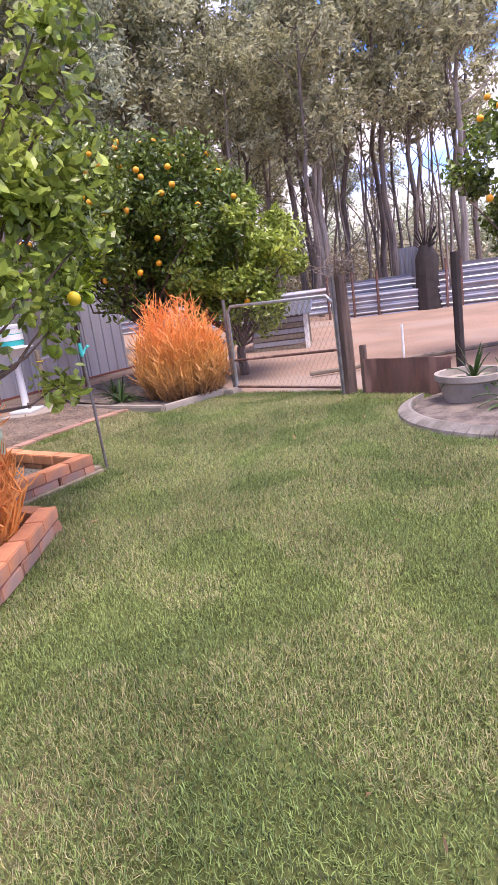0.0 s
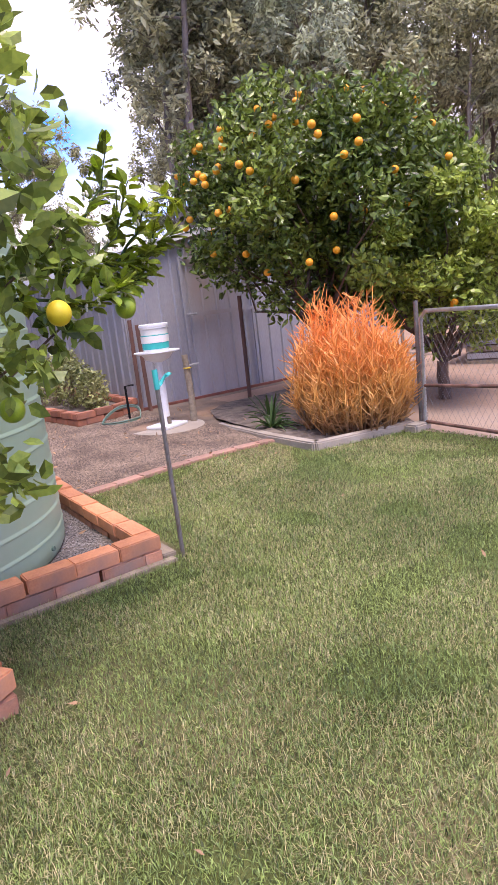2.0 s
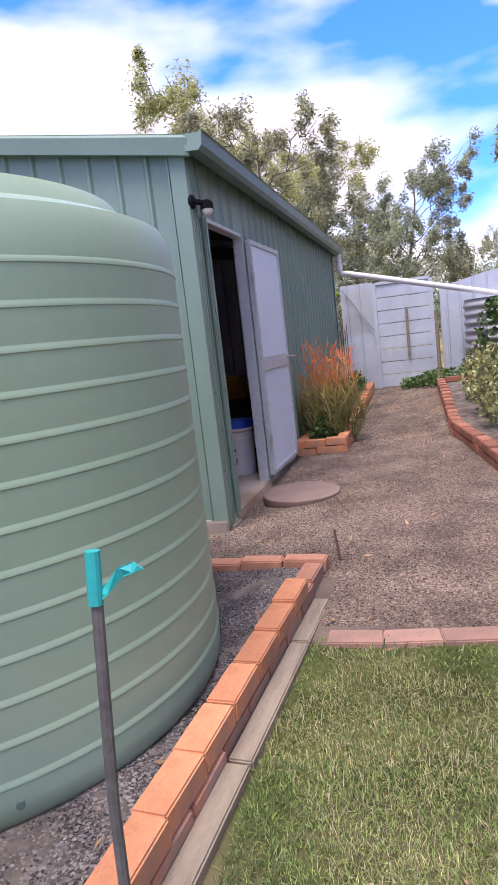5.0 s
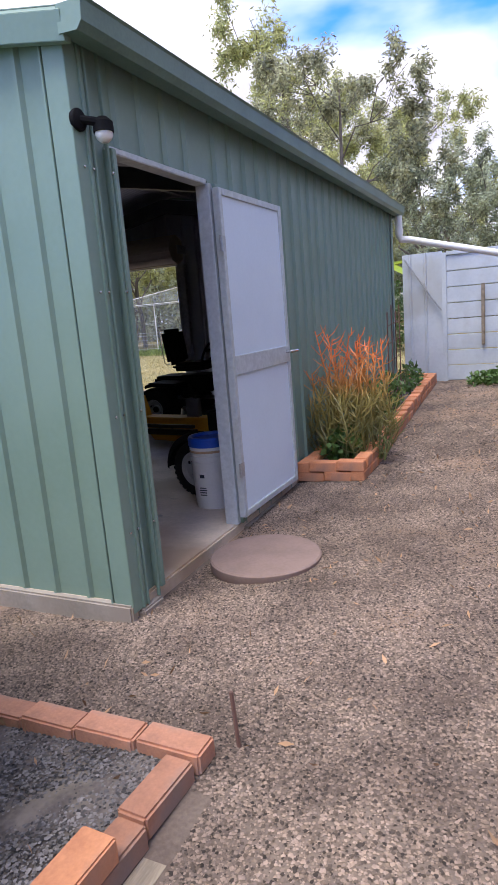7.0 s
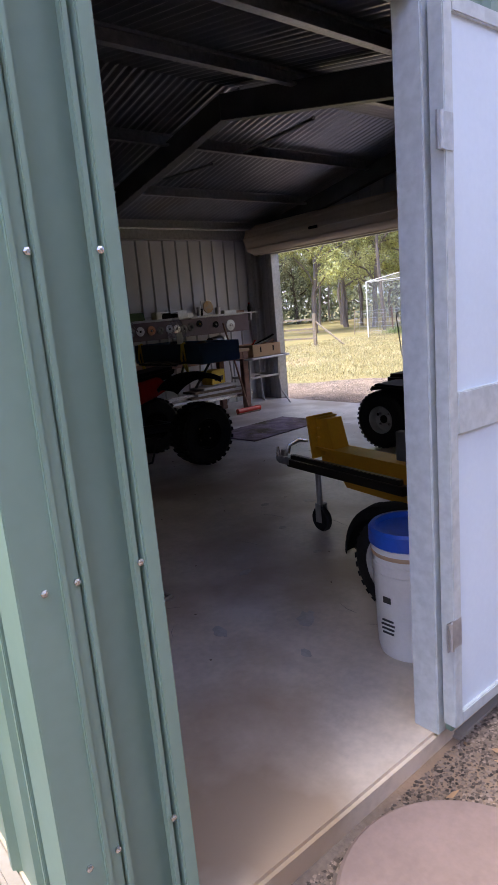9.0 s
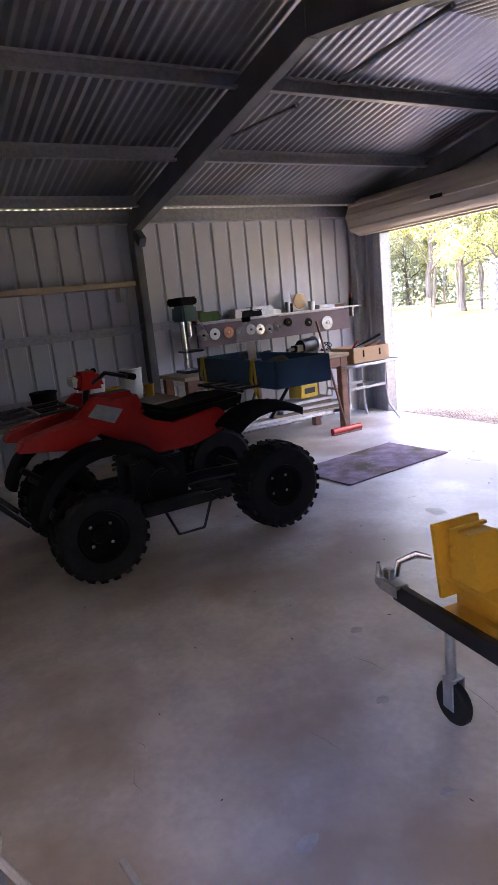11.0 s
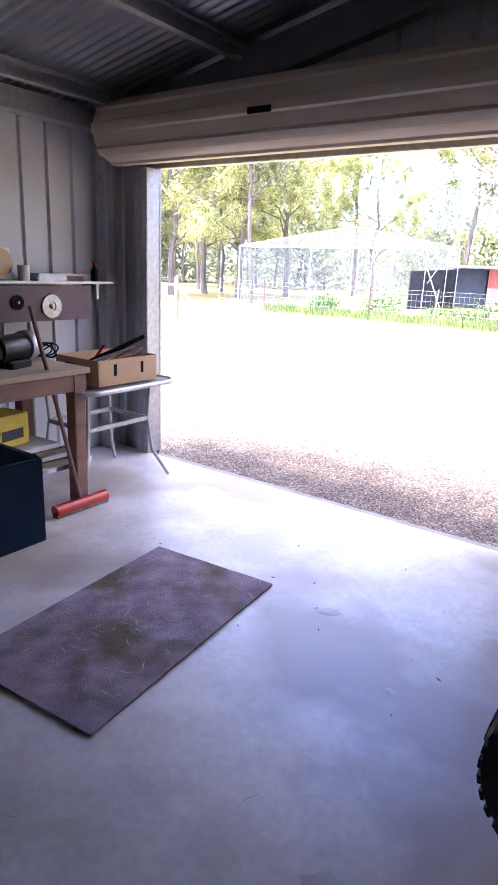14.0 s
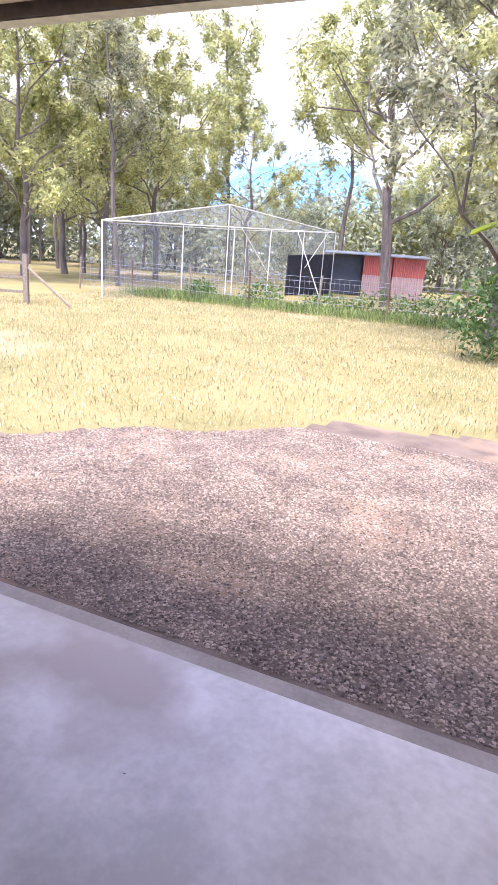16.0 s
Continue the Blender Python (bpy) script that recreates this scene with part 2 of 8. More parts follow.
M_BLOSSOM = material("cream_blossom", (0.75, 0.73, 0.62), rough=0.6, scale=9, bump=0)
M_WHITE = material("white_paint", (0.74, 0.75, 0.77), (0.66, 0.67, 0.68), rough=0.5, scale=6, bump=0.04)
M_DOORW = material("pale_door_sheet", (0.67, 0.76, 0.86), (0.63, 0.72, 0.82), rough=0.5, scale=2, bump=0.02)
M_PVC = material("white_pvc", (0.80, 0.79, 0.76), (0.72, 0.71, 0.68), rough=0.35, scale=5, bump=0.02)
M_RUST = material("rusty_steel", (0.16, 0.075, 0.055), (0.10, 0.055, 0.045), rough=0.8, scale=5, bump=0.2, dirt=(0.26, 0.14, 0.11), dirt_at=0.62, stretch=(3, 3, 0.6))
M_WOODD = material("old_dark_timber", (0.17, 0.11, 0.085), (0.09, 0.06, 0.05), rough=0.85, scale=6, fine=50, bump=0.5, stretch=(3, 3, 0.4))
M_REDTIM = material("red_stained_timber", (0.22, 0.07, 0.05), (0.14, 0.05, 0.04), rough=0.8, scale=6, bump=0.3)
M_WOODG = material("grey_weathered_timber", (0.32, 0.26, 0.19), (0.20, 0.16, 0.12), rough=0.9, scale=5, fine=50, bump=0.6, stretch=(4, 0.6, 4))
M_WOODB = material("brown_timber", (0.26, 0.14, 0.10), (0.18, 0.10, 0.075), rough=0.7, scale=5, bump=0.2, stretch=(3, 0.5, 3))
M_PLY = material("bare_timber_top", (0.50, 0.40, 0.28), (0.40, 0.31, 0.21), rough=0.8, scale=4, bump=0.2, stretch=(3, 0.5, 3))
M_CARD = material("cardboard", (0.55, 0.37, 0.22), (0.50, 0.33, 0.20), rough=0.85, scale=6, bump=0.05)
M_CREAM = material("cream_roller_door", (0.60, 0.52, 0.40), (0.54, 0.46, 0.35), rough=0.45, scale=3, bump=0.04, stretch=(0.4, 2, 2))
M_MAT = material("purple_brown_mat", (0.37, 0.29, 0.32), (0.20, 0.15, 0.17), rough=0.98, scale=7, fine=120, bump=0.8, spec=0.1, dirt=(0.15, 0.12, 0.08), dirt_at=0.58)
M_TYRE = material("black_rubber", (0.016, 0.016, 0.017), (0.009, 0.009, 0.010), spec=0.3, rough=0.75, scale=12, bump=0.1)
M_BLACK = material("black_plastic", (0.012, 0.012, 0.013), (0.009, 0.009, 0.010), spec=0.06, rough=0.7, scale=8, bump=0.04)
M_BLACKM = material("black_painted_steel", (0.016, 0.016, 0.017), rough=0.3, metal=0.2, scale=8, bump=0.02)
M_RED = material("red_plastic_body", (0.55, 0.03, 0.022), (0.48, 0.025, 0.02), rough=0.25, scale=5, bump=0.01)
M_BLUE = material("blue_painted_board", (0.045, 0.105, 0.19), (0.035, 0.085, 0.155), rough=0.6, scale=5, bump=0.1)
M_YELLOW = material("yellow_painted_steel", (0.72, 0.38, 0.03), (0.62, 0.31, 0.03), rough=0.4, scale=5, bump=0.04)
M_YSTRAP = material("yellow_strap", (0.70, 0.50, 0.06), rough=0.7, scale=9, bump=0.1)
M_CHROME = material("bright_metal", (0.65, 0.65, 0.67), rough=0.25, metal=0.9, scale=10, bump=0.02)
M_TEAL = material("teal_plastic", (0.01, 0.42, 0.40), (0.01, 0.36, 0.35), rough=0.4, scale=8, bump=0.03)
M_TEALDK = material("dark_teal_tub", (0.012, 0.13, 0.105), rough=0.35, scale=8, bump=0.02)
M_BLUEP = material("blue_lid", (0.015, 0.09, 0.50), rough=0.35, scale=8, bump=0.02)
M_LIQUID = glassy("blue_liquid", (0.01, 0.03, 0.25), 0.9)
M_CLEAR = glassy("clear_plastic", (0.75, 0.8, 0.85), 0.20)
M_NET = glassy("fine_netting", (0.42, 0.45, 0.48), 0.16)
# real shade cloth, and the painted-in darkness of the outbuilding's open bay
M_SHADECL_BAY = material("cloth_and_bay_shade", (0.07, 0.08, 0.10), rough=0.9, scale=4, bump=0.1)
M_BARK = material("eucalypt_bark", (0.20, 0.165, 0.145), (0.09, 0.075, 0.067), rough=0.9, scale=2.5, fine=20, bump=0.6, stretch=(3, 3, 0.5))
M_BARKL = material("pale_bark", (0.32, 0.28, 0.245), (0.17, 0.15, 0.13), rough=0.9, scale=2.5, fine=20, bump=0.4, stretch=(3, 3, 0.5))
M_EUC = leafy("eucalypt_leaf", (0.48, 0.48, 0.30), (0.28, 0.285, 0.18), 0.5, 0.5, 0.6)
M_EUCG = leafy("grey_green_leaf", (0.50, 0.54, 0.38), (0.29, 0.32, 0.225), 0.5, 0.55, 0.6)
M_EUCB = leafy("bright_eucalypt_leaf", (0.58, 0.58, 0.27), (0.38, 0.40, 0.19), 0.55, 0.5, 0.5)
M_CIT = leafy("citrus_leaf", (0.19, 0.25, 0.045), (0.06, 0.105, 0.022), 0.28, 0.28, 0.75)
M_LEM = leafy("lemon_leaf", (0.38, 0.45, 0.09), (0.17, 0.25, 0.05), 0.4, 0.3, 0.65)
# lit copy of the lemon leaf: light on the branch painted into its colour
M_LEM_LIT = leafy("lit_lemon_leaf", (0.55, 0.60, 0.11), (0.30, 0.40, 0.075), 0.6, 0.35, 0.6)
M_ORANGE = material("orange_peel", (0.86, 0.38, 0.02), (0.82, 0.31, 0.015), rough=0.5, scale=20, fine=300, bump=0.1, vary=0.12)
M_LEMON = material("lemon_peel", (0.80, 0.62, 0.03), (0.74, 0.52, 0.03), rough=0.5, scale=20, fine=300, bump=0.1)
M_LIME = material("green_fruit_peel", (0.32, 0.42, 0.03), (0.20, 0.32, 0.03), rough=0.45, scale=20, fine=300, bump=0.1)
M_FIRE = band("firestick_stem", (0.20, 0.11, 0.065), (0.66, 0.32, 0.085), (0.92, 0.33, 0.09), 0.0, 0.40, 0.95, rough=0.5, bump=0)
M_FIRELOW = band("low_firestick_stem", (0.40, 0.20, 0.08), (0.80, 0.32, 0.08), (0.92, 0.33, 0.09), -0.1, 0.15, 0.6, rough=0.5, bump=0)
M_FIREG = band("young_firestick_stem", (0.10, 0.12, 0.04), (0.34, 0.27, 0.08), (0.88, 0.22, 0.06), 0.1, 0.55, 0.95, rough=0.5, bump=0)
M_STRAP = leafy("strap_leaf", (0.07, 0.14, 0.035), (0.04, 0.085, 0.02), 0.25, 0.4, 0.3)
M_VARI = leafy("variegated_leaf", (0.42, 0.42, 0.19), (0.12, 0.16, 0.05), 0.25, 0.5, 0.6)
M_HERB = leafy("green_herb_leaf", (0.12, 0.21, 0.06), (0.06, 0.12, 0.03), 0.3, 0.5, 0.4)
M_BANANA = leafy("banana_leaf", (0.50, 0.55, 0.06), (0.30, 0.42, 0.05), 0.5, 0.4, 0.1)
M_TWIG = material("dry_twig", (0.23, 0.18, 0.13), (0.13, 0.10, 0.08), rough=0.9, scale=10, bump=0.1)
M_LITTER = material("dead_leaf", (0.42, 0.25, 0.14), (0.28, 0.17, 0.10), rough=0.9, scale=10, bump=0.1, vary=0.3)
M_STUMP = material("dark_charred_wood", (0.045, 0.035, 0.032), (0.025, 0.02, 0.02), rough=0.95, scale=6, bump=0.5)
M_REDSH = material("red_roof_sheet", (0.50, 0.13, 0.10), (0.40, 0.11, 0.09), rough=0.6, scale=3, bump=0.05)
M_RACK = material("chipped_white_rack_paint", (0.66, 0.69, 0.70), (0.58, 0.61, 0.62), rough=0.5, scale=14, fine=70, bump=0.08, dirt=(0.30, 0.17, 0.09), dirt_at=0.66)
M_RAG = material("grey_brown_rag", (0.12, 0.10, 0.08), (0.06, 0.05, 0.045), rough=0.95, scale=8, bump=0.4)
M_HOSE = material("beige_hose", (0.48, 0.42, 0.34), rough=0.5, scale=10, bump=0.02)
M_PLATE = material("patterned_orange_disc", (0.75, 0.42, 0.12), (0.62, 0.50, 0.34), rough=0.5, scale=14, bump=0)
M_DISC = material("grinding_disc", (0.30, 0.29, 0.28), (0.16, 0.15, 0.15), rough=0.8, scale=20, bump=0.2, vary=0.5)
M_INK = material("printed_ink", (0.03, 0.03, 0.035), rough=0.6, scale=9, bump=0)

# ---- mesh tools ----


class Shape:
    """Vertices and faces with a material slot for each face."""

    def __init__(self):
        self.v, self.f, self.m, self.mi = [], [], [], 0

    def add(self, verts, faces):
        k = len(self.v)
        self.v += [tuple(p) for p in verts]
        self.f += [tuple(i + k for i in q) for q in faces]
        self.m += [self.mi] * len(faces)
        return self

    def box(self, c, s, rz=0.0, rx=0.0, ry=0.0, taper=1.0):
        r = Euler((radians(rx), radians(ry), radians(rz))).to_matrix()
        pts = []
        for z in (-0.5, 0.5):
            k = taper if z > 0 else 1.0
            for x, y in ((-0.5, -0.5), (0.5, -0.5), (0.5, 0.5), (-0.5, 0.5)):
                pts.append(Vector(c) + r @ Vector((x * s[0] * k, y * s[1] * k, z * s[2])))
        return self.add(pts, [(3, 2, 1, 0), (4, 5, 6, 7), (0, 1, 5, 4), (1, 2, 6, 5), (2, 3, 7, 6), (3, 0, 4, 7)])

    def tube(self, pts, r, n=8, cap=True, flat=1.0):
        pts = [Vector(p) for p in pts]
        rs = list(r) if hasattr(r, "__len__") else [r] * len(pts)
        verts, up = [], None
        for i, p in enumerate(pts):
            d = (pts[min(i + 1, len(pts) - 1)] - pts[max(i - 1, 0)]).normalized()
            if up is None:
                up = Vector((0, 0, 1)) if abs(d.z) < 0.9 else Vector((1, 0, 0))
            a = d.cross(up)
            a = a.normalized() if a.length > 1e-5 else d.orthogonal().normalized()
            b = a.cross(d).normalized()
            up = b
            for k in range(n):
                t = 2 * math.pi * (k + 0.5) / n
                verts.append(p + (a * math.cos(t) + b * math.sin(t) * flat) * rs[i])
        faces = []
        for i in range(len(pts) - 1):
            for k in range(n):
                q = (k + 1) % n
                faces.append((i * n + k, i * n + q, (i + 1) * n + q, (i + 1) * n + k))
        if cap:
            faces += [tuple(range(n))[::-1], tuple(range((len(pts) - 1) * n, len(pts) * n))]
        return self.add(verts, faces)

    def lathe(self, profile, n=24, axis="z", c=(0, 0, 0), closed=False, rz=0.0, caps=True):
        """Profile: (radius, along). Turned about an axis through c."""
        verts, faces = [], []
        cr, sr = math.cos(radians(rz)), math.sin(radians(rz))
        for r, h in profile:
            for k in range(n):
                t = 2 * math.pi * k / n
                a, b = r * math.cos(t), r * math.sin(t)
                p = {"z": (a, b, h), "x": (h, a, b), "y": (b, h, a)}[axis]
                verts.append((c[0] + p[0] * cr - p[1] * sr, c[1] + p[0] * sr + p[1] * cr, c[2] + p[2]))
        m = len(profile)
        for i in range(m if closed else m - 1):
            j = (i + 1) % m
            for k in range(n):
                q = (k + 1) % n
                faces.append((i * n + k, i * n + q, j * n + q, j * n + k))
        if not closed and caps:
            faces += [tuple(range(n))[::-1], tuple(range((m - 1) * n, m * n))]
        return self.add(verts, faces)

    def prism(self, pts, vec):
        """A flat outline carried along a vector."""
        n = len(pts)
        top = [Vector(p) + Vector(vec) for p in pts]
        return self.add(list(pts) + top, [tuple(range(n))[::-1], tuple(range(n, 2 * n))] + [(i, (i + 1) % n, n + (i + 1) % n, n + i) for i in range(n)])

    def sheet(self, rows, thick, inner=0):
        """A bent sheet from rows of equal length, thickened by a vector; the second skin takes the slot inner."""
        h, w = len(rows), len(rows[0])
        t = Vector(thick)
        flat = [Vector(p) for row in rows for p in row]
        k = len(self.v)
        self.v += [tuple(p) for p in flat] + [tuple(p + t) for p in flat]
        o = h * w
        for i in range(h - 1):
            for j in range(w - 1):
                a, b, c, d = i * w + j, i * w + j + 1, (i + 1) * w + j + 1, (i + 1) * w + j
                self.f += [(k + a, k + b, k + c, k + d), (k + o + d, k + o + c, k + o + b, k + o + a)]
                self.m += [self.mi, inner]
        ring = [j for j in range(w)] + [i * w + w - 1 for i in range(1, h)] + [(h - 1) * w + j for j in range(w - 2, -1, -1)] + [i * w for i in range(h - 2, 0, -1)]
        for i in range(len(ring)):
            a, b = ring[i], ring[(i + 1) % len(ring)]
            self.f.append((k + b, k + a, k + o + a, k + o + b))
            self.m.append(self.mi)
        return self

    def ball(self, c, r, n=10, squash=1.0):
        prof = [(max(0.02 * r, r * math.sin(math.pi * i / n)), -r * squash * math.cos(math.pi * i / n)) for i in range(n + 1)]
        return self.lathe(prof, n + 2, "z", c)


def mesh_of(name, s, mats, smooth=False, bevel=0.0):
    me = bpy.data.meshes.new(name)
    me.from_pydata(s.v, [], s.f)
    for m in mats if isinstance(mats, (list, tuple)) else [mats]:
        me.materials.append(m)
    me.polygons.foreach_set("material_index", s.m)
    if bevel:
        bm = bmesh.new()
        bm.from_mesh(me)
        bmesh.ops.recalc_face_normals(bm, faces=bm.faces)
        edges = [e for e in bm.edges if len(e.link_faces) == 2 and e.calc_face_angle(0) > 0.6]
        bmesh.ops.bevel(bm, geom=edges, offset=bevel, segments=2, affect="EDGES", clamp_overlap=True)
        bm.to_mesh(me)
        bm.free()
    elif len(s.f) < 4000:
        bm = bmesh.new()
        bm.from_mesh(me)
        bmesh.ops.recalc_face_normals(bm, faces=bm.faces)
        bm.to_mesh(me)
        bm.free()
    if smooth:
        me.polygons.foreach_set("use_smooth", [True] * len(me.polygons))
        me.set_sharp_from_angle(angle=radians(38))
    me.update()
    return me


def thing(name, at, rz=0.0, label="", category="", group=""):
    ob = new(name)
    ob.empty_display_size = 0.1
    ob.matrix_world = pose(*at, 0, 0, rz)
    return tagged(ob, label, category, group)


def part(name, s, mats, parent=None, label="", smooth=False, bevel=0.0, kind=""):
    ob = new(name, s if isinstance(s, bpy.types.Mesh) else mesh_of(name, s, mats, smooth, bevel))
    ob.parent = parent
    return tagged(ob, label, kind=kind)


def structure(name, s, mats, label="", smooth=False, bevel=0.0):
    return tagged(new(name, mesh_of(name, s, mats, smooth, bevel)), label, kind="structure")


def quads(name, corners, mat):
    """A mesh of loose four-cornered pieces from an array (n, 4, 3)."""
    n = len(corners)
    me = bpy.data.meshes.new(name)
    me.vertices.add(n * 4)
    me.vertices.foreach_set("co", corners.astype(np.float32).ravel())
    me.loops.add(n * 4)
    me.loops.foreach_set("vertex_index", np.arange(n * 4, dtype=np.int32))
    me.polygons.add(n)
    me.polygons.foreach_set("loop_start", np.arange(0, n * 4, 4, dtype=np.int32))
    me.update(calc_edges=True)
    me.materials.append(mat)
    return me


def leaves(name, centers, length, width, mat, droop=0.0, rng=None, spread=0.35, oval=False):
    """Leaf blades, each a bent diamond, at the places given."""
    rng = rng or np.random.default_rng(1)
    n = len(centers)
    d = rng.normal(size=(n, 3))
    d[:, 2] = d[:, 2] * (1 - abs(droop) * 0.6) - droop
    d /= np.linalg.norm(d, axis=1)[:, None]
    s = np.cross(d, rng.normal(size=(n, 3)))
    s /= np.linalg.norm(s, axis=1)[:, None]
    k = (1 + rng.uniform(-spread, spread, n))[:, None]
    up = np.cross(s, d)
    if oval:
        q = lambda f, w, z: centers + d * length * k * f + s * width * k * 0.5 * w + up * length * k * z
        B, L1, L2, T, R1, R2, C = q(0, 0, 0), q(0.32, 0.95, 0.07), q(0.72, 0.8, 0.06), q(1, 0, -0.06), q(0.32, -0.95, 0.07), q(0.72, -0.8, 0.06), q(0.55, 0, 0)
        return quads(name, np.concatenate([np.stack(x, axis=1) for x in ((B, L1, L2, C), (C, L2, T, R2), (B, C, R2, R1))]), mat)
    a = centers
    mid = centers + d * length * k * 0.45 + up * length * k * 0.06
    c = np.stack([a, mid + s * width * k * 0.5, centers + d * length * k, mid - s * width * k * 0.5], axis=1)
    return quads(name, c, mat)

# ---- ground ----


def smooth(a, b, x):
    t = min(max((x - a) / (b - a), 0.0), 1.0)
    return t * t * (3 - 2 * t)


def gz(x, y):
    """The height of the ground."""
    lane = smooth(3.1, 3.5, x) * smooth(8.5, 16.0, y) * (0.27 + 0.13 * smooth(3.9, 5.5, x)) * (1 - smooth(16.2, 22, y))
    return lane + 0.08 * smooth(6.4, 8.5, y) * smooth(3.0, 4.2, x) * (1 - smooth(9, 13, x)) * (1 - smooth(10, 12, y))


def edge_line(x):
    """The brick edging between lawn and gravel."""
    return 6.98 + 0.07 * smooth(4.4, 5.2, x) - 0.08 * smooth(5.6, 6.6, x)


def zone(x, y):
    """0 lawn, 1 gravel, 2 dirt, 3 dry grass, 4 bushland."""
    w = noise.noise((x * 1.3, y * 1.3, 0.0)) * 0.25
    if math.hypot(x - 5, y - 12) > 62:
        return 4
    if y > 14.8 and x < 3.3:
        lip = 18.9 + 0.9 * math.sin(x * 0.5 + 1) - 1.6 * smooth(-2, -5, x) + w * 2
        return 1 if y < lip else 3
    if x > 7.15 + w * 0.1 and y < 40 and not (y > 9.4 and x < 12):
        return 2
    if y > 16.0:
        return 3 if x < 12 else 2
    if y > edge_line(x) and x > 2.4:
        return 1
    if y > 8.5 and x < 2.4:
        return 3
    return 0


def axis_lines(lo, hi, step):
    mid = list(np.arange(lo, hi + 1e-6, step))
    out, d = [], step
    x = hi
    while x < 1500:
        d *= 1.22
        x += d
        out.append(x)
    low, d, x = [], step, lo
    while x > -1500:
        d *= 1.22
        x -= d
        low.append(x)
    return low[::-1] + mid + out


gx, gy = axis_lines(-8.0, 13.0, 0.14), axis_lines(-3.0, 23.0, 0.14)
gv = [(x, y, gz(x, y)) for y in gy for x in gx]
gf, gm = [], []
for j in range(len(gy) - 1):
    for i in range(len(gx) - 1):
        a = j * len(gx) + i
        gf.append((a, a + 1, a + 1 + len(gx), a + len(gx)))
        gm.append(zone((gx[i] + gx[i + 1]) / 2, (gy[j] + gy[j + 1]) / 2))
gme = bpy.data.meshes.new("ground")
gme.from_pydata(gv, [], gf)
for m in (M_LAWN, M_GRAVEL, M_DIRT, M_DRY, M_BUSH):
    gme.materials.append(m)
gme.polygons.foreach_set("material_index", gm)
tagged(new("ground", gme), "lawn, gravel, bare dirt and dry grass", kind="structure")

# ---- the green shed ----
SX0, SX1, SY0, SY1 = -3.22, 3.40, 8.50, 14.90      # outer faces
SLAB, EAVE, RIDGE_X, PITCH = 0.10, 2.64, 0.09, 0.19
DY0, DY1, DTOP = 8.74, 9.73, 2.21                  # the side door
RX0, RX1, RTOP = -2.72, 0.13, 2.29                 # the roller door


def roof_z(x):
    return EAVE + (SX1 - abs(x - RIDGE_X) - RIDGE_X) * PITCH


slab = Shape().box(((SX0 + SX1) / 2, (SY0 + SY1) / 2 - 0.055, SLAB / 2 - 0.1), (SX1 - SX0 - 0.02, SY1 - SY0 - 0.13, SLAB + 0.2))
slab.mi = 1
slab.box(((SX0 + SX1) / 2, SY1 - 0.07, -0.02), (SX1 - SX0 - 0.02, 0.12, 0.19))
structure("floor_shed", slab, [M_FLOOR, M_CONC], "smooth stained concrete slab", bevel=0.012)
slab_edge = Shape().box(((SX0 + SX1) / 2, SY0 + 0.002, -0.008), (SX1 - SX0 + 0.01, 0.05, 0.226)).box((SX1 + 0.002, (SY0 + DY0) / 2 + 0.02, -0.03), (0.05, DY0 - SY0 - 0.06, 0.17)).box((SX1 + 0.002, (DY1 + SY1) / 2, -0.03), (0.05, SY1 - DY1 - 0.1, 0.17))
structure("trim_slab_edge", slab_edge, M_CONC, "rough tan concrete edge of the slab", bevel=0.01)


def ribbed(u0, u1, pitch=0.215, rib=0.026, depth=0.020):
    """Stations of a trapezoid-rib cladding from u0 to u1: (along, out)."""
    pts, u = [(u0, 0.0)], u0 + pitch * 0.5
    while u < u1 - rib:
        pts += [(u - rib * 0.9, 0.0), (u - rib * 0.35, depth), (u + rib * 0.35, depth), (u + rib * 0.9, 0.0)]
        u += pitch
    return pts + [(u1, 0.0)]


def wall_sheet(s, axis, at, out, u0, u1, low, high, skins=True):
    """Cladding along an axis: 'x' for a wall across, 'y' for a wall along; high may be a function."""
    pts = ribbed(u0, u1)
    top = high if callable(high) else (lambda u: high)
    lo = low if callable(low) else (lambda u: low)
    if axis == "y":
        rows = [[(at + d * out, u, lo(u)) for u, d in pts], [(at + d * out, u, top(u)) for u, d in pts]]
        th = (-0.006 * out, 0, 0)
    else:
        rows = [[(u, at + d * out, lo(u)) for u, d in pts], [(u, at + d * out, top(u)) for u, d in pts]]
        th = (0, -0.006 * out, 0)
    s.sheet(rows, th, inner=1)


FZ = 0.06
east = Shape()
wall_sheet(east, "y", SX1 - 0.03, 1, SY0, DY0, FZ, EAVE)
wall_sheet(east, "y", SX1 - 0.03, 1, DY1, SY1, FZ, EAVE)
wall_sheet(east, "y", SX1 - 0.03, 1, DY0, DY1, DTOP + 0.02, EAVE)
structure("wall_east", east, [M_GREEN, M_INNER], "green ribbed steel side wall")
west = Shape()
wall_sheet(west, "y", SX0 + 0.03, -1, SY0, SY1, FZ, EAVE)
structure("wall_west", west, [M_GREEN, M_INNER], "ribbed steel wall behind the workbench")
south = Shape()
wall_sheet(south, "x", SY0 + 0.03, -1, SX0, SX1, FZ, roof_z)
structure("wall_south", south, [M_GREEN, M_INNER], "green ribbed steel gable wall")
north = Shape()
wall_sheet(north, "x", SY1 - 0.03, 1, SX0, RX0, FZ, roof_z)
wall_sheet(north, "x", SY1 - 0.03, 1, RX1, SX1, FZ, roof_z)
wall_sheet(north, "x", SY1 - 0.03, 1, RX0, RX1, RTOP + 0.02, roof_z)
structure("wall_north", north, [M_GREEN, M_INNER], "steel gable wall round the roller door")

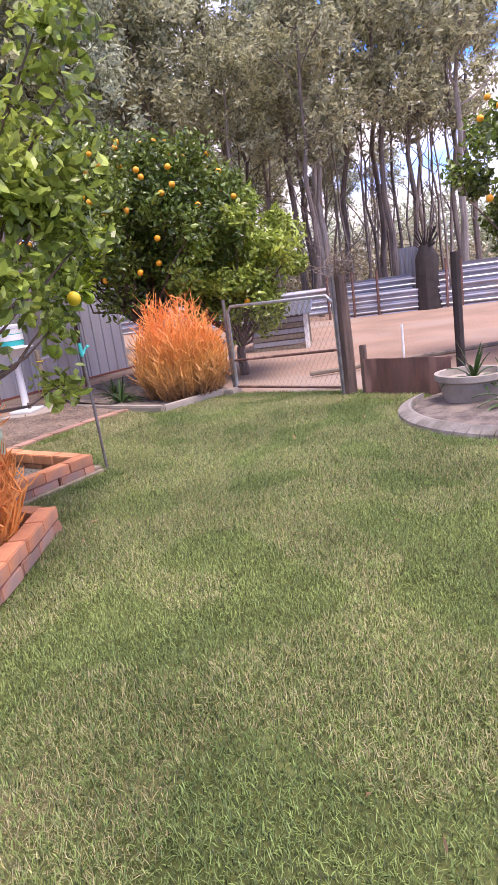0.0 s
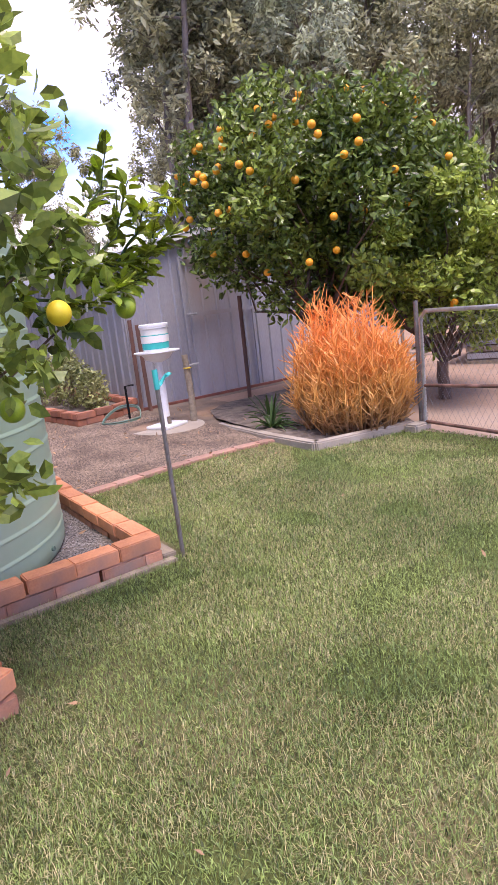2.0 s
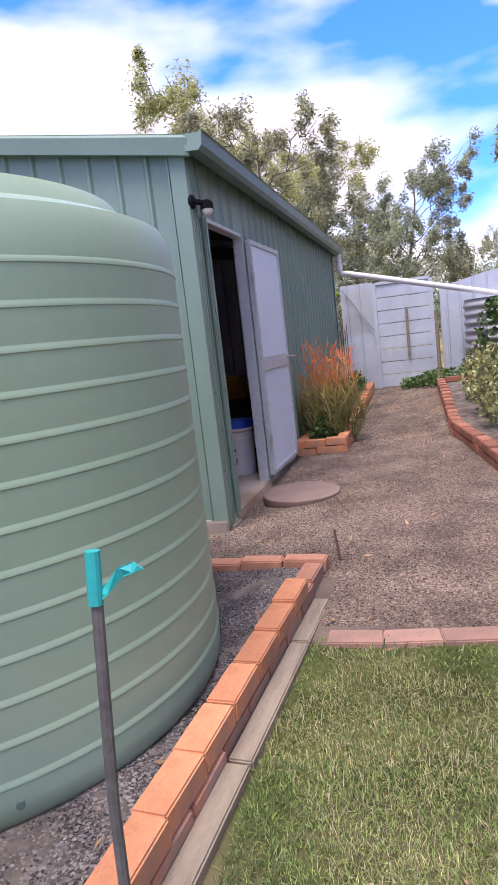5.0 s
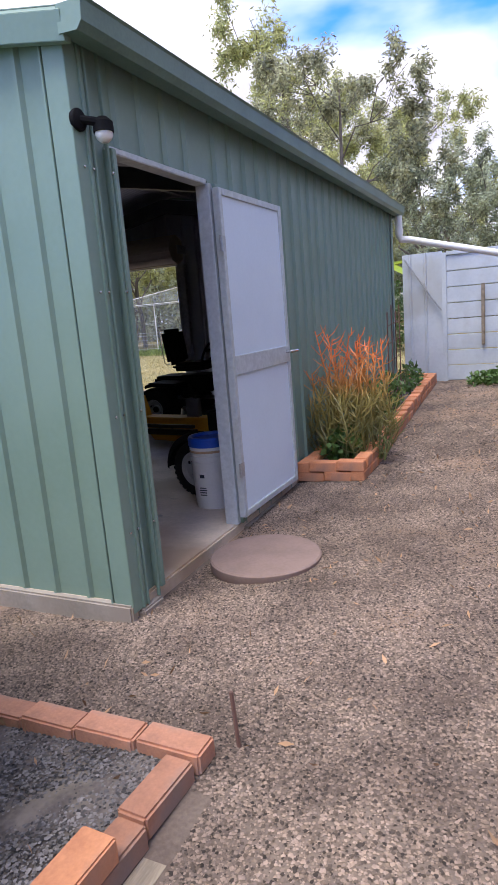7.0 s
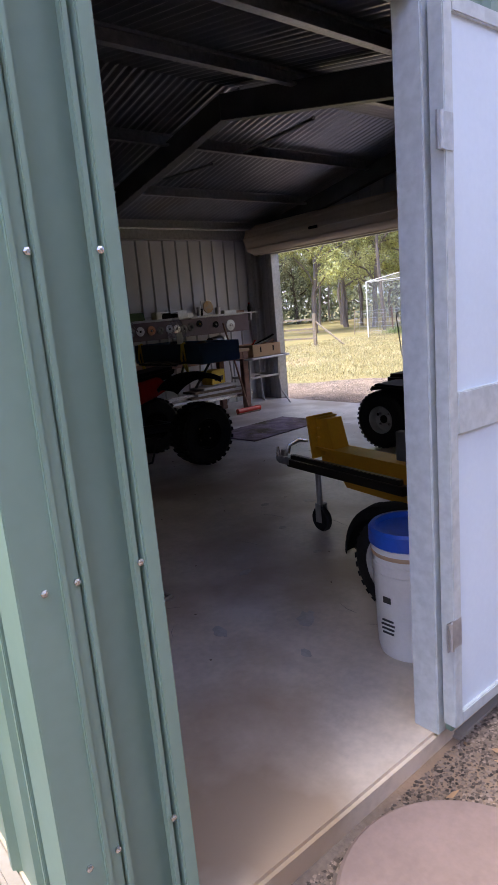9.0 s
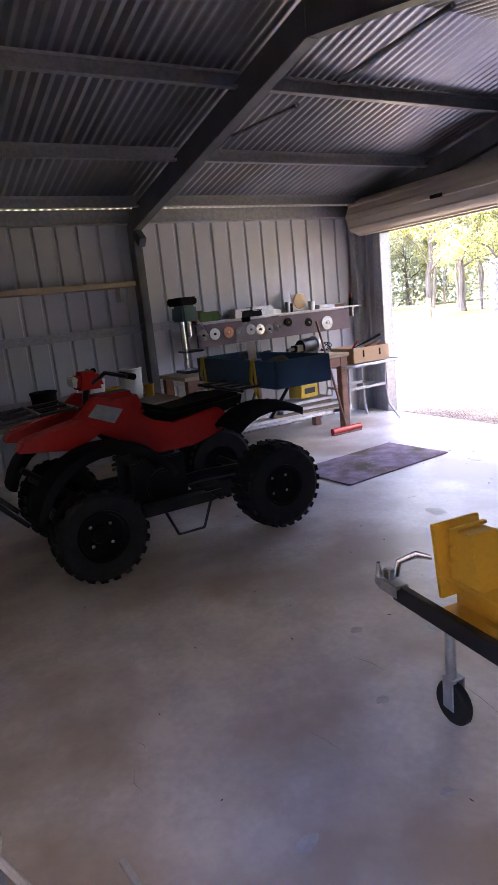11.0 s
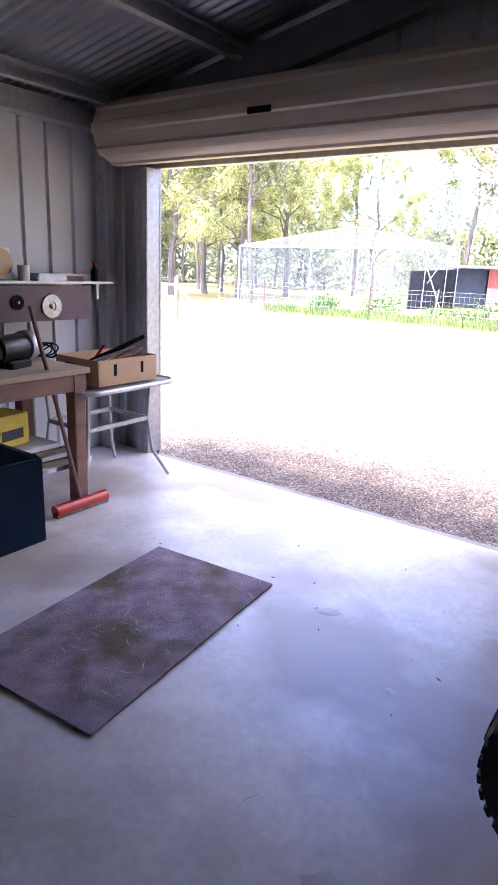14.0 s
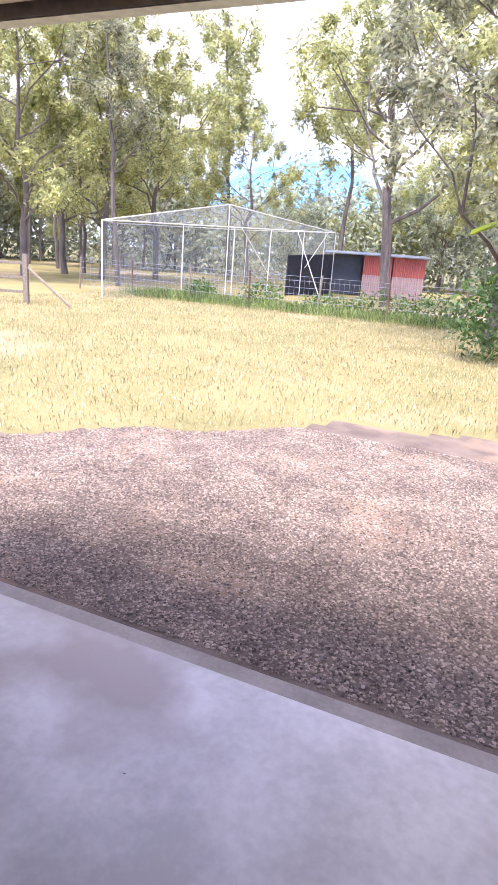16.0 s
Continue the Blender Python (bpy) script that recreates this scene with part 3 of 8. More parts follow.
corners = Shape()
for cx, cy, sx, sy in ((SX1, SY0, 1, -1), (SX1, SY1, 1, 1), (SX0, SY0, -1, -1), (SX0, SY1, -1, 1)):
    z1 = EAVE - 0.02
    corners.box((cx - sx * 0.05, cy + sy * 0.002, (z1 + FZ) / 2), (0.11, 0.008, z1 - FZ))
    corners.box((cx + sx * 0.002, cy - sy * 0.05, (z1 + FZ) / 2), (0.008, 0.11, z1 - FZ))
for sgn in (-1, 1):
    edge = SX1 if sgn > 0 else SX0
    for y in (SY0 - 0.035, SY1 + 0.035):
        a, b = Vector((RIDGE_X, y, roof_z(RIDGE_X) - 0.03)), Vector((edge + sgn * 0.06, y, EAVE - 0.045))
        corners.prism([a + Vector((0, -0.02, -0.055)), a + Vector((0, 0.02, -0.055)), a + Vector((0, 0.03, 0.07)), a + Vector((0, -0.01, 0.075)), a + Vector((0, -0.035, 0.05))], b - a)
for y in (SY0 + 0.075, SY0 + 0.115, SY0 + 0.215):
    corners.box((SX1 + 0.006, y, (EAVE + FZ) / 2 - 0.02), (0.018, 0.012, EAVE - FZ - 0.04))
corners.box((SX1 - 0.115, SY0 - 0.004, (EAVE + FZ) / 2 - 0.02), (0.012, 0.016, EAVE - FZ - 0.04))
structure("trim_corner", corners, M_GREEN, "folded green steel corner and barge flashings", bevel=0.002)

# roof: corrugations run down the slope
roof = Shape()
for sgn in (-1, 1):
    x_end = SX1 + 0.09 if sgn > 0 else SX0 - 0.09
    rows = []
    ys = np.arange(SY0 - 0.05, SY1 + 0.06, 0.0127)
    for x in (RIDGE_X, x_end):
        rows.append([(x, y, roof_z(x) + 0.035 + 0.009 * math.sin(2 * math.pi * y / 0.076)) for y in ys])
    roof.sheet(rows if sgn > 0 else rows[::-1], (0, 0, -0.004), inner=1)
structure("ceiling", roof, [M_GREEN, M_ZINC], "corrugated steel roof, bare zinc underneath", smooth=True)
cap = Shape()
cap.box((RIDGE_X + 0.1, (SY0 + SY1) / 2, roof_z(RIDGE_X) + 0.045), (0.22, SY1 - SY0 + 0.14, 0.008), ry=11)
cap.box((RIDGE_X - 0.1, (SY0 + SY1) / 2, roof_z(RIDGE_X) + 0.045), (0.22, SY1 - SY0 + 0.14, 0.008), ry=-11)
structure("trim_ridge", cap, M_GREEN)


def channel(s, a, b, w, h, lip=0.02, t=0.004, side=(0, 0, 1)):
    """A C-section member from a to b."""
    a, b = Vector(a), Vector(b)
    d = (b - a).normalized()
    up = Vector(side)
    up = (up - d * up.dot(d)).normalized()
    r = d.cross(up)
    out = [(0, -h / 2), (w, -h / 2), (w, -h / 2 + lip), (w - t, -h / 2 + lip), (w - t, -h / 2 + t), (t, -h / 2 + t), (t, h / 2 - t), (w - t, h / 2 - t), (w - t, h / 2 - lip), (w, h / 2 - lip), (w, h / 2), (0, h / 2)]
    s.prism([a + r * p[0] + up * p[1] for p in out], b - a)


purlins = Shape()
for sgn in (-1, 1):
    for off in (0.84, 1.92, 2.9):
        x = RIDGE_X + sgn * off
        channel(purlins, (x, SY0 + 0.05, roof_z(x) - 0.035), (x, SY1 - 0.05, roof_z(x) - 0.035), 0.055, 0.10, side=(0, 0, 1))
purlins.box((SX0 + 0.11, (SY0 + SY1) / 2, EAVE - 0.045), (0.14, SY1 - SY0 - 0.1, 0.13))
purlins.box((SX1 - 0.11, (SY0 + SY1) / 2, EAVE - 0.045), (0.14, SY1 - SY0 - 0.1, 0.13))
for x in (SX0 + 0.03, SX1 - 0.03):
    purlins.box((x + (0.015 if x < 0 else -0.015), (SY0 + SY1) / 2, EAVE + 0.008), (0.022, SY1 - SY0 - 0.1, 0.042))
structure("trim_purlins", purlins, M_GALV, "galvanised roof purlins and eave beams", bevel=0.001)
frames, pale = Shape(), Shape()
for y in (SY0 + 0.14, 11.76, SY1 - 0.26):
    for sgn in (-1, 1):
        edge = (SX1 - 0.10) if sgn > 0 else (SX0 + 0.10)
        a, b = Vector((RIDGE_X, y, roof_z(RIDGE_X) - 0.14)), Vector((edge, y, roof_z(edge) - 0.14))
        frames.prism([a + Vector((0, -0.045, -0.1)), a + Vector((0, 0.045, -0.1)), a + Vector((0, 0.045, 0.1)), a + Vector((0, -0.045, 0.1))], b - a)
        if y < 14:
            frames.box((edge - sgn * 0.03, y, (SLAB + EAVE) / 2 - 0.06), (0.15, 0.085, EAVE - SLAB - 0.12))
        else:
            pale.box((edge - sgn * 0.03, y, (SLAB + EAVE) / 2 - 0.06), (0.10, 0.06, EAVE - SLAB - 0.12))
        frames.box((edge - sgn * 0.12, y, roof_z(edge) - 0.25), (0.30, 0.07, 0.10), ry=sgn * -40)
structure("trim_end_columns", pale, M_GALV, "galvanised end columns", bevel=0.002)
structure("trim_portal_frames", frames, M_BEAM, "dark steel portal frames with knee braces", bevel=0.004)
apex = Shape()
for y in (11.76,):
    apex.box((RIDGE_X, y + 0.06, roof_z(RIDGE_X) - 0.12), (0.30, 0.012, 0.20))
    for k in (-1, 1):
        apex.tube([(RIDGE_X + k * 1.0, y, roof_z(RIDGE_X + 1.0) - 0.3), (RIDGE_X + k * 0.2, y, roof_z(RIDGE_X + 1.0) - 0.34)], 0.015, 6)
structure("trim_apex_plate", apex, M_GALV)
girts = Shape()
for z in (0.85, 1.47):
    channel(girts, (SX0 + 0.05, SY0 + 0.1, z), (SX0 + 0.05, SY1 - 0.1, z), 0.05, 0.09, side=(0, 0, 1))
    channel(girts, (SX1 - 0.10, DY1 + 0.15, z), (SX1 - 0.10, SY1 - 0.1, z), 0.05, 0.09, side=(0, 0, 1))
structure("trim_girts", girts, M_GALV, "galvanised wall girts")
jambs = Shape()
for x, sgn in ((RX0, -1), (RX1, 1)):
    jambs.box((x + sgn * 0.03, SY1 - 0.09, (SLAB + RTOP) / 2), (0.06, 0.16, RTOP - SLAB))
    jambs.box((x + sgn * 0.10, SY1 - 0.13, (SLAB + RTOP) / 2), (0.08, 0.07, RTOP - SLAB))
jambs.box(((RX0 + RX1) / 2, SY1 - 0.04, RTOP + 0.06), (RX1 - RX0, 0.07, 0.12))
structure("trim_roller_jambs", jambs, [M_GALV], "galvanised roller door tracks", bevel=0.004)


def roller_door(at):
    t = thing("roller_door", at, 0, "cream steel roller door rolled up above its opening", "door")
    w = RX1 - RX0 + 0.30
    s, n, r = Shape(), 96, 0.205
    prof = []
    for k in range(n):
        a = 2 * math.pi * k / n
        q = r + 0.007 * (1 if math.cos(a * 8) > 0.3 else -1)
        prof.append((q * math.cos(a), q * math.sin(a)))
    s.prism([(-w / 2, p[0], p[1]) for p in prof], (w, 0, 0))
    part("curtain_roll", s, M_CREAM, t, "rolled ribbed cream steel curtain", smooth=True)
    s = Shape().box((0, 0.18, -0.155), (w - 0.12, 0.03, 0.05)).box((0, 0.165, -0.11), (w - 0.12, 0.012, 0.10))
    part("bottom_rail", s, M_CREAM, t, bevel=0.003)
    s = Shape().box((0.0, 0, 0), (0.16, 0.012, 0.035))
    lock = part("lock_plate", s, M_BLACK, t, "small black lock plate", bevel=0.002)
    lock.location = (-0.16, -0.211, -0.02)
    for k in (-1, 1):
        part("bracket", Shape().box((k * (w / 2 + 0.03), 0.10, 0.0), (0.012, 0.28, 0.12)), M_GALV, t, bevel=0.002)
    return t


roller_door(((RX0 + RX1) / 2, SY1 - 0.34, 2.49))

gutter = thing("roof_gutter", (SX1 + 0.10, SY0, EAVE - 0.02), 0, "dark green steel gutter along the shed eave", "gutter")
s = Shape()
prof = [(-0.06, 0.05), (-0.06, -0.055), (0.03, -0.06), (0.055, -0.03), (0.06, 0.045), (0.07, 0.055), (0.055, 0.06), (0.048, -0.02), (0.025, -0.048), (-0.05, -0.045), (-0.05, 0.05)]
s.prism([(p[0], -0.06, p[1]) for p in prof], (0, SY1 - SY0 + 0.12, 0))
part("channel", s, M_GREEN_DK, gutter, bevel=0.0)
part("end_cap", Shape().prism([(p[0], -0.064, p[1]) for p in prof[:5]], (0, 0.006, 0)), M_GREEN, gutter)
pipe = thing("overhead_downpipe", (SX1 + 0.10, SY1 - 0.05, EAVE - 0.08), 0, "white plastic pipe running from the gutter to the far tank", "pipe")
part("pipe", Shape().tube([(0.0, 0, 0.0), (0.0, 0, -0.25), (0.02, 0.02, -0.30), (0.12, 0.06, -0.31), (2.65, 0.25, -0.98)], 0.045, 12), M_PVC, pipe, smooth=True)
for x in (0.0,):
    part("collar", Shape().tube([(0, 0, -0.16), (0, 0, -0.24)], 0.052, 12), M_PVC, pipe, smooth=True)

# the side door, folded right back
frame_s = Shape()
for y, sgn in ((DY1, 1),):
    frame_s.box((SX1 - 0.045, y - sgn * 0.022, (SLAB + DTOP) / 2), (0.09, 0.044, DTOP - SLAB))
frame_s.box((SX1 - 0.05, (DY0 + DY1) / 2 - 0.02, DTOP + 0.005), (0.08, DY1 - DY0 - 0.06, 0.03))
structure("door_1_frame", frame_s, M_FRAMEG, "galvanised door frame", bevel=0.004)
stile = Shape().box((SX1 + 0.005, DY1 + 0.025, (SLAB + DTOP) / 2), (0.03, 0.05, DTOP - SLAB)).box((SX1 - 0.016, DY0 + 0.006, (SLAB + DTOP) / 2), (0.076, 0.032, DTOP - SLAB))
structure("door_1_trim", stile, M_GREEN, "green flashing beside the door", bevel=0.003)
DW, DH = 0.95, 2.03
door = thing("door_1", (SX1 + 0.035, DY1 - 0.035, SLAB + 0.05), -1, "pale steel shed door standing open against the wall", "door")
part("leaf", Shape().box((0, DW / 2, DH / 2), (0.02, DW - 0.06, DH - 0.06)), M_DOORW, door)
s = Shape()
for y in (0.02, DW - 0.02):
    s.box((0.0, y, DH / 2), (0.045, 0.04, DH))
for z in (0.02, DH - 0.02):
    s.box((0.0, DW / 2, z), (0.044, DW - 0.08, 0.04))
s.box((0.004, DW / 2, 0.98), (0.04, DW - 0.08, 0.12))
part("door_frame", s, M_FRAMEG, door, "galvanised rails and stiles", bevel=0.003)
h = part("door_handle", Shape().tube([(0.0, 0, 0), (0.06, 0, 0)], 0.012, 10).tube([(0.05, -0.05, 0), (0.06, 0.03, 0), (0.06, 0.09, 0)], 0.010, 8), M_CHROME, door, "bright round handle", smooth=True)
h.location = (0.02, DW - 0.08, 1.0)
for z in (0.32, DH - 0.32):
    part("hinge", Shape().box((0.022, 0.0, z), (0.006, 0.07, 0.09)).tube([(0.026, -0.02, z - 0.045), (0.026, -0.02, z + 0.045)], 0.007, 8), M_GALV, door, bevel=0.0)
spot = thing("security_spotlight", (SX1, 8.53, 2.28), 0, "small black sensor spotlight with a white bulb", "light")
part("base_disc", Shape().lathe([(0.045, 0), (0.045, 0.02), (0.03, 0.03)], 16, "x"), M_BLACK, spot, smooth=True)
part("arm", Shape().tube([(0.02, 0, 0), (0.07, 0.03, -0.01), (0.10, 0.05, -0.02)], 0.018, 8).lathe([(0.02, 0.05), (0.042, 0.03), (0.044, -0.01)], 14, "z", (0.09, 0.06, -0.04)), M_BLACK, spot, smooth=True)
part("bulb", Shape().ball((0.09, 0.06, -0.055), 0.038), M_PVC, spot, smooth=True)
screws = Shape()
for y in (8.54, 8.60, 8.72):
    for z in (0.46, 1.02, 1.58, 2.1):
        screws.lathe([(0.007, 0), (0.007, 0.005), (0.003, 0.007)], 6, "x", (SX1 + 0.0185 if y > 8.7 else SX1 + 0.006, y, z))
screws_thing = structure("trim_screws", screws, M_CHROME)

# ---- bricks ----
brick_mesh = mesh_of("brick", Shape().box((0, 0, 0), (0.23, 0.11, 0.076)), M_BRICK, bevel=0.006)
paver_mesh = mesh_of("paver", Shape().box((0, 0, 0), (0.235, 0.12, 0.05)), M_PAVER, bevel=0.006)
low_mesh = mesh_of("brick", Shape().box((0, 0, 0), (0.23, 0.104, 0.076)), M_BRICKLOW, bevel=0.008)
old_mesh = mesh_of("brick", Shape().box((0, 0, 0), (0.23, 0.11, 0.076)), M_OLDBRICK, bevel=0.008)


def brick_run(owner, me, name, a, b, z, rng, step=0.24, across=0.0, jitter=0.006):
    """Bricks end to end from a to b, at height z (their middle)."""
    a, b = Vector((*a, 0)), Vector((*b, 0))
    d = b - a
    n = max(1, round(d.length / step))
    ang = math.atan2(d.y, d.x)
    for i in range(n):
        p = a + d * ((i + 0.5) / n)
        ob = new(name, me)
        ob.parent = owner
        gzz = gz(p.x + owner.location.x, p.y + owner.location.y)
        ob.matrix_basis = pose(p.x + rng.uniform(-jitter, jitter), p.y + rng.uniform(-jitter, jitter), z + gzz + rng.uniform(-0.003, 0.003), 0, 0, math.degrees(ang) + rng.uniform(-1.2, 1.2)) @ Matrix.Diagonal((d.length / n / (step - 0.006), 1, 1, 1))


def bed(label, corners_xy, me, courses=2, width=1.0, soil=0.05, closed=True, height=0.0, group="brick garden beds", low=None, skip=(), cut={}):
    rng = random.Random(len(label))
    x0, y0 = corners_xy[0]
    t = thing("garden_bed", (x0, y0, 0), 0, label, "garden bed", group)
    pts = [(x - x0, y - y0) for x, y in corners_xy]
    n = len(pts)
    for i in range(n if closed else n - 1):
        a, b = Vector(pts[i]), Vector(pts[(i + 1) % n])
        d = (b - a).normalized()
        for c in range(courses):
            off = 0.055 if c % 2 else -0.055
            if (i, c) in skip:
                continue
            e = b + d * off - d * cut.get((i, c), 0.0)
            brick_run(t, low if c == 0 and low else me, "brick", a + d * off, e, 0.038 + c * 0.078, rng)
    if closed or n > 3:
        cx, cy = sum(p[0] for p in pts) / n, sum(p[1] for p in pts) / n
        vs, fs = [], []
        m = 14
        loop = []
        for i in range(n):
            a, b = pts[i], pts[(i + 1) % n]
            loop += [(a[0] + (b[0] - a[0]) * k / m, a[1] + (b[1] - a[1]) * k / m) for k in range(m)]
        rings = 8
        for r in range(rings + 1):
            for p in loop:
                x, y = cx + (p[0] - cx) * r / rings, cy + (p[1] - cy) * r / rings
                vs.append((x, y, soil + gz(x + x0, y + y0) + 0.022 * noise.noise((x * 6, y * 6, 3)) * (r < rings)))
        L = len(loop)
        for r in range(rings):
            for k in range(L):
                fs.append((r * L + k, r * L + (k + 1) % L, (r + 1) * L + (k + 1) % L, (r + 1) * L + k))
        part("soil", Shape().add(vs, fs), M_SOIL, t, "dark mulch and grit")
    return t


# ---- water tank ----
TX, TY, TR = 2.92, 6.53, 1.045


def tank(at, label):
    t = thing("water_tank", at, 0, label, "water tank")
    prof = [(TR - 0.03, 0.0)]
    z, k = 0.03, 0
    while z < 1.50:
        prof += [(TR - 0.0125, z), (TR - 0.0095, z + 0.045), (TR - 0.0100, z + 0.097), (TR - 0.0072, z + 0.100), (TR - 0.0074, z + 0.111), (TR - 0.0125, z + 0.1185)]
        z += 0.121
    prof += [(TR - 0.012, 1.60), (TR - 0.016, 1.70), (TR - 0.04, 1.755), (TR - 0.12, 1.79), (TR - 0.22, 1.81), (0.42, 1.84)]
    part("shell", Shape().lathe(prof, 96), M_TANK, t, "pale green ribbed polyethylene shell", smooth=True)
    part("dome", Shape().lathe([(0.88, 1.77), (0.86, 1.83), (0.83, 1.875), (0.76, 1.895), (0.2, 1.91)], 64), M_TANK, t, smooth=True)
    return t


tk = tank((TX, TY, 0.03), "pale green ribbed plastic water tank standing in a brick bed")
part("bung", Shape().lathe([(0.013, 0), (0.013, 0.012), (0.006, 0.014)], 12, "y", (0, 0, 0), rz=0), M_GREEN_DK, tk, "small drain bung").matrix_basis = pose(3.69 - TX, 5.885 - TY - 0.12, 0.10, 0, 0, 40)

b1 = bed("two-course orange brick bed round the green tank", [(4.07, 5.46), (4.18, 7.70), (1.75, 7.70), (1.75, 5.48)], brick_mesh, 2, soil=0.03, low=low_mesh, skip=((1, 1),), cut={(0, 1): 0.47})
b2 = bed("two-course orange brick bed with citrus and firestick plants", [(3.10, 4.72), (3.03, 5.30), (1.0, 5.3), (0.7, 3.6), (1.45, 3.66), (2.25, 4.20)], brick_mesh, 2, soil=0.045, low=low_mesh)
b3 = bed("long two-course brick bed against the green shed", [(3.90, 10.86), (3.80, 15.45), (3.46, 15.45), (3.46, 10.86)], brick_mesh, 2, soil=0.10)
b4 = bed("weathered brick bed beside the grey shed", [(5.36, 9.52), (5.05, 11.2), (4.95, 14.3), (6.15, 14.3), (6.15, 9.75), (5.85, 9.58)], old_mesh, 2, soil=0.08)
plank = thing("sleeper_plank", (4.165, 5.42, 0.0), 0, "weathered grey timber edging along the brick bed", "edging")
for i, (y0, y1) in enumerate(((0.0, 0.72), (0.73, 1.50), (1.51, 2.38))):
    part("board", Shape().box((0.018 + i * 0.036, (y0 + y1) / 2, 0.015), (0.085, y1 - y0, 0.04), rz=-2.6), M_WOODG, plank, bevel=0.006)
board2 = thing("bed_front_board", (3.0, 5.385, 0.0), 0, "low timber strip at the foot of the brick bed", "edging")
part("board", Shape().box((0.55, -0.01, 0.008), (1.25, 0.05, 0.03)), M_WOODG, board2, bevel=0.004)

edging = thing("lawn_edging", (4.3, 6.98, 0.0), 0, "single row of flat red pavers between lawn and gravel", "edging")
rng = random.Random(5)
xs = np.arange(4.36, 6.25, 0.236)
for x in xs:
    ob = new("paver", paver_mesh)
    ob.parent = edging
    ob.matrix_basis = pose(x + 0.11 - 4.3, edge_line(x + 0.11) - 6.98 + rng.uniform(-0.008, 0.008), 0.012, 0, 0, math.degrees(math.atan2(edge_line(x + 0.2) - edge_line(x), 0.2)) + rng.uniform(-2, 2))
rod = thing("steel_peg", (4.30, 7.80, 0.0), 0, "short rusty steel peg in the gravel", "peg")
part("peg", Shape().tube([(0, 0, 0), (-0.03, 0.03, 0.24)], 0.008, 6), M_RUST, rod)
lid = thing("round_paver", (3.78, 9.25, 0.085), 0, "round pinkish concrete lid lying on the gravel", "paver")
part("disc", Shape().lathe([(0.30, -0.05), (0.315, -0.03), (0.315, 0.018), (0.305, 0.026), (0.02, 0.027)], 48), material("pink_concrete", (0.25, 0.172, 0.148), (0.20, 0.138, 0.118), rough=0.85, scale=5, bump=0.1), lid, smooth=True)

# ---- grey shed ----
GX, GY, GX1, GY1, GE, GS = 6.20, 9.70, 9.15, 14.8, 1.98, 0.21
gw, gfar = Shape(), Shape()


def gable_z(x):
    return GE + (GX1 - GX) / 2 * GS - abs(x - (GX + GX1) / 2) * GS


wall_sheet(gw, "x", GY + 0.02, -1, GX, GX1, 0.05, gable_z)
wall_sheet(gw, "y", GX + 0.02, -1, GY, GY1, lambda u: gz(GX, u) * 0.5, GE)
wall_sheet(gw, "y", GX1 - 0.02, 1, GY, GY1, 0.0, GE)
wall_sheet(gw, "x", GY1 - 0.02, 1, GX, GX1, 0.0, gable_z)
gshed = thing("grey_shed", (0, 0, 0), 0, "small weathered grey steel garden shed with ribbed walls", "shed")
part("wall", gw, [M_OLDZINC, M_INNER], gshed, "grey ribbed steel sheeting")
s = Shape()
for sgn in (-1, 1):
    mid = (GX + GX1) / 2
    e = GX - 0.12 if sgn < 0 else GX1 + 0.12
    ys = np.arange(GY - 0.1, GY1 + 0.1, 0.019)
    rows = [[(x, y, gable_z(x) + 0.03 + 0.006 * math.sin(2 * math.pi * y / 0.076)) for y in ys] for x in (mid, e)]
    s.sheet(rows if sgn > 0 else rows[::-1], (0, 0, -0.004), inner=0)
part("roof", s, [M_OLDZINC], gshed, "corrugated steel roof", smooth=True)
s = Shape()
for sgn in (-1, 1):
    mid, e = (GX + GX1) / 2, (GX - 0.12 if sgn < 0 else GX1 + 0.12)
    a, b = Vector((mid, GY - 0.09, gable_z(mid) - 0.03)), Vector((e, GY - 0.09, gable_z(e) - 0.03))
    s.prism([a, a + Vector((0, 0.02, 0)), a + Vector((0, 0.02, 0.09)), a + Vector((0, 0, 0.09))], b - a)
    s.box((e, (GY + GY1) / 2, gable_z(e) - 0.02), (0.10, GY1 - GY + 0.2, 0.09))
part("fascia", s, M_WHITE, gshed, "pale fascia and gutter", bevel=0.003)
part("skirting", Shape().box(((GX + GX1) / 2 + 1.0, GY - 0.06, 0.07), (GX1 - GX + 2.0, 0.05, 0.13)), M_REDTIM, gshed, "red-stained timber sleeper", bevel=0.006)
for c, d in (((7.05, GY - 0.035, 1.0), (0.045, 0.025, 1.84)), ((8.15, GY - 0.035, 1.0), (0.045, 0.025, 1.84)), ((7.6, GY - 0.04, 1.2), (1.1, 0.02, 0.05)), ((7.6, GY - 0.035, 1.92), (1.1, 0.025, 0.045))):
    part("door_rail", Shape().box(c, d), M_OLDZINC, gshed, bevel=0.002)
part("bolt", Shape().tube([(7.05, GY - 0.07, 1.21), (7.2, GY - 0.07, 1.21)], 0.012, 6).box((7.12, GY - 0.06, 1.21), (0.04, 0.03, 0.06)), M_GALV, gshed)
for i, (x, y, h, w, tilt) in enumerate(((6.20, 9.60, 1.12, 0.05, 1), (6.28, 9.52, 1.06, 0.05, -2), (7.40, 8.95, 1.28, 0.05, 1))):
    p = thing("star_picket", (x, y, gz(x, y)), 0, "dark rusty steel picket standing by the grey shed" if i < 2 else "tall dark steel post in the garden bed", "post", "steel pickets")
    part("post", Shape().tube([(0, 0, -0.05), (0.01 * tilt, 0, h)], w * 0.55, 6), M_RUST, p)
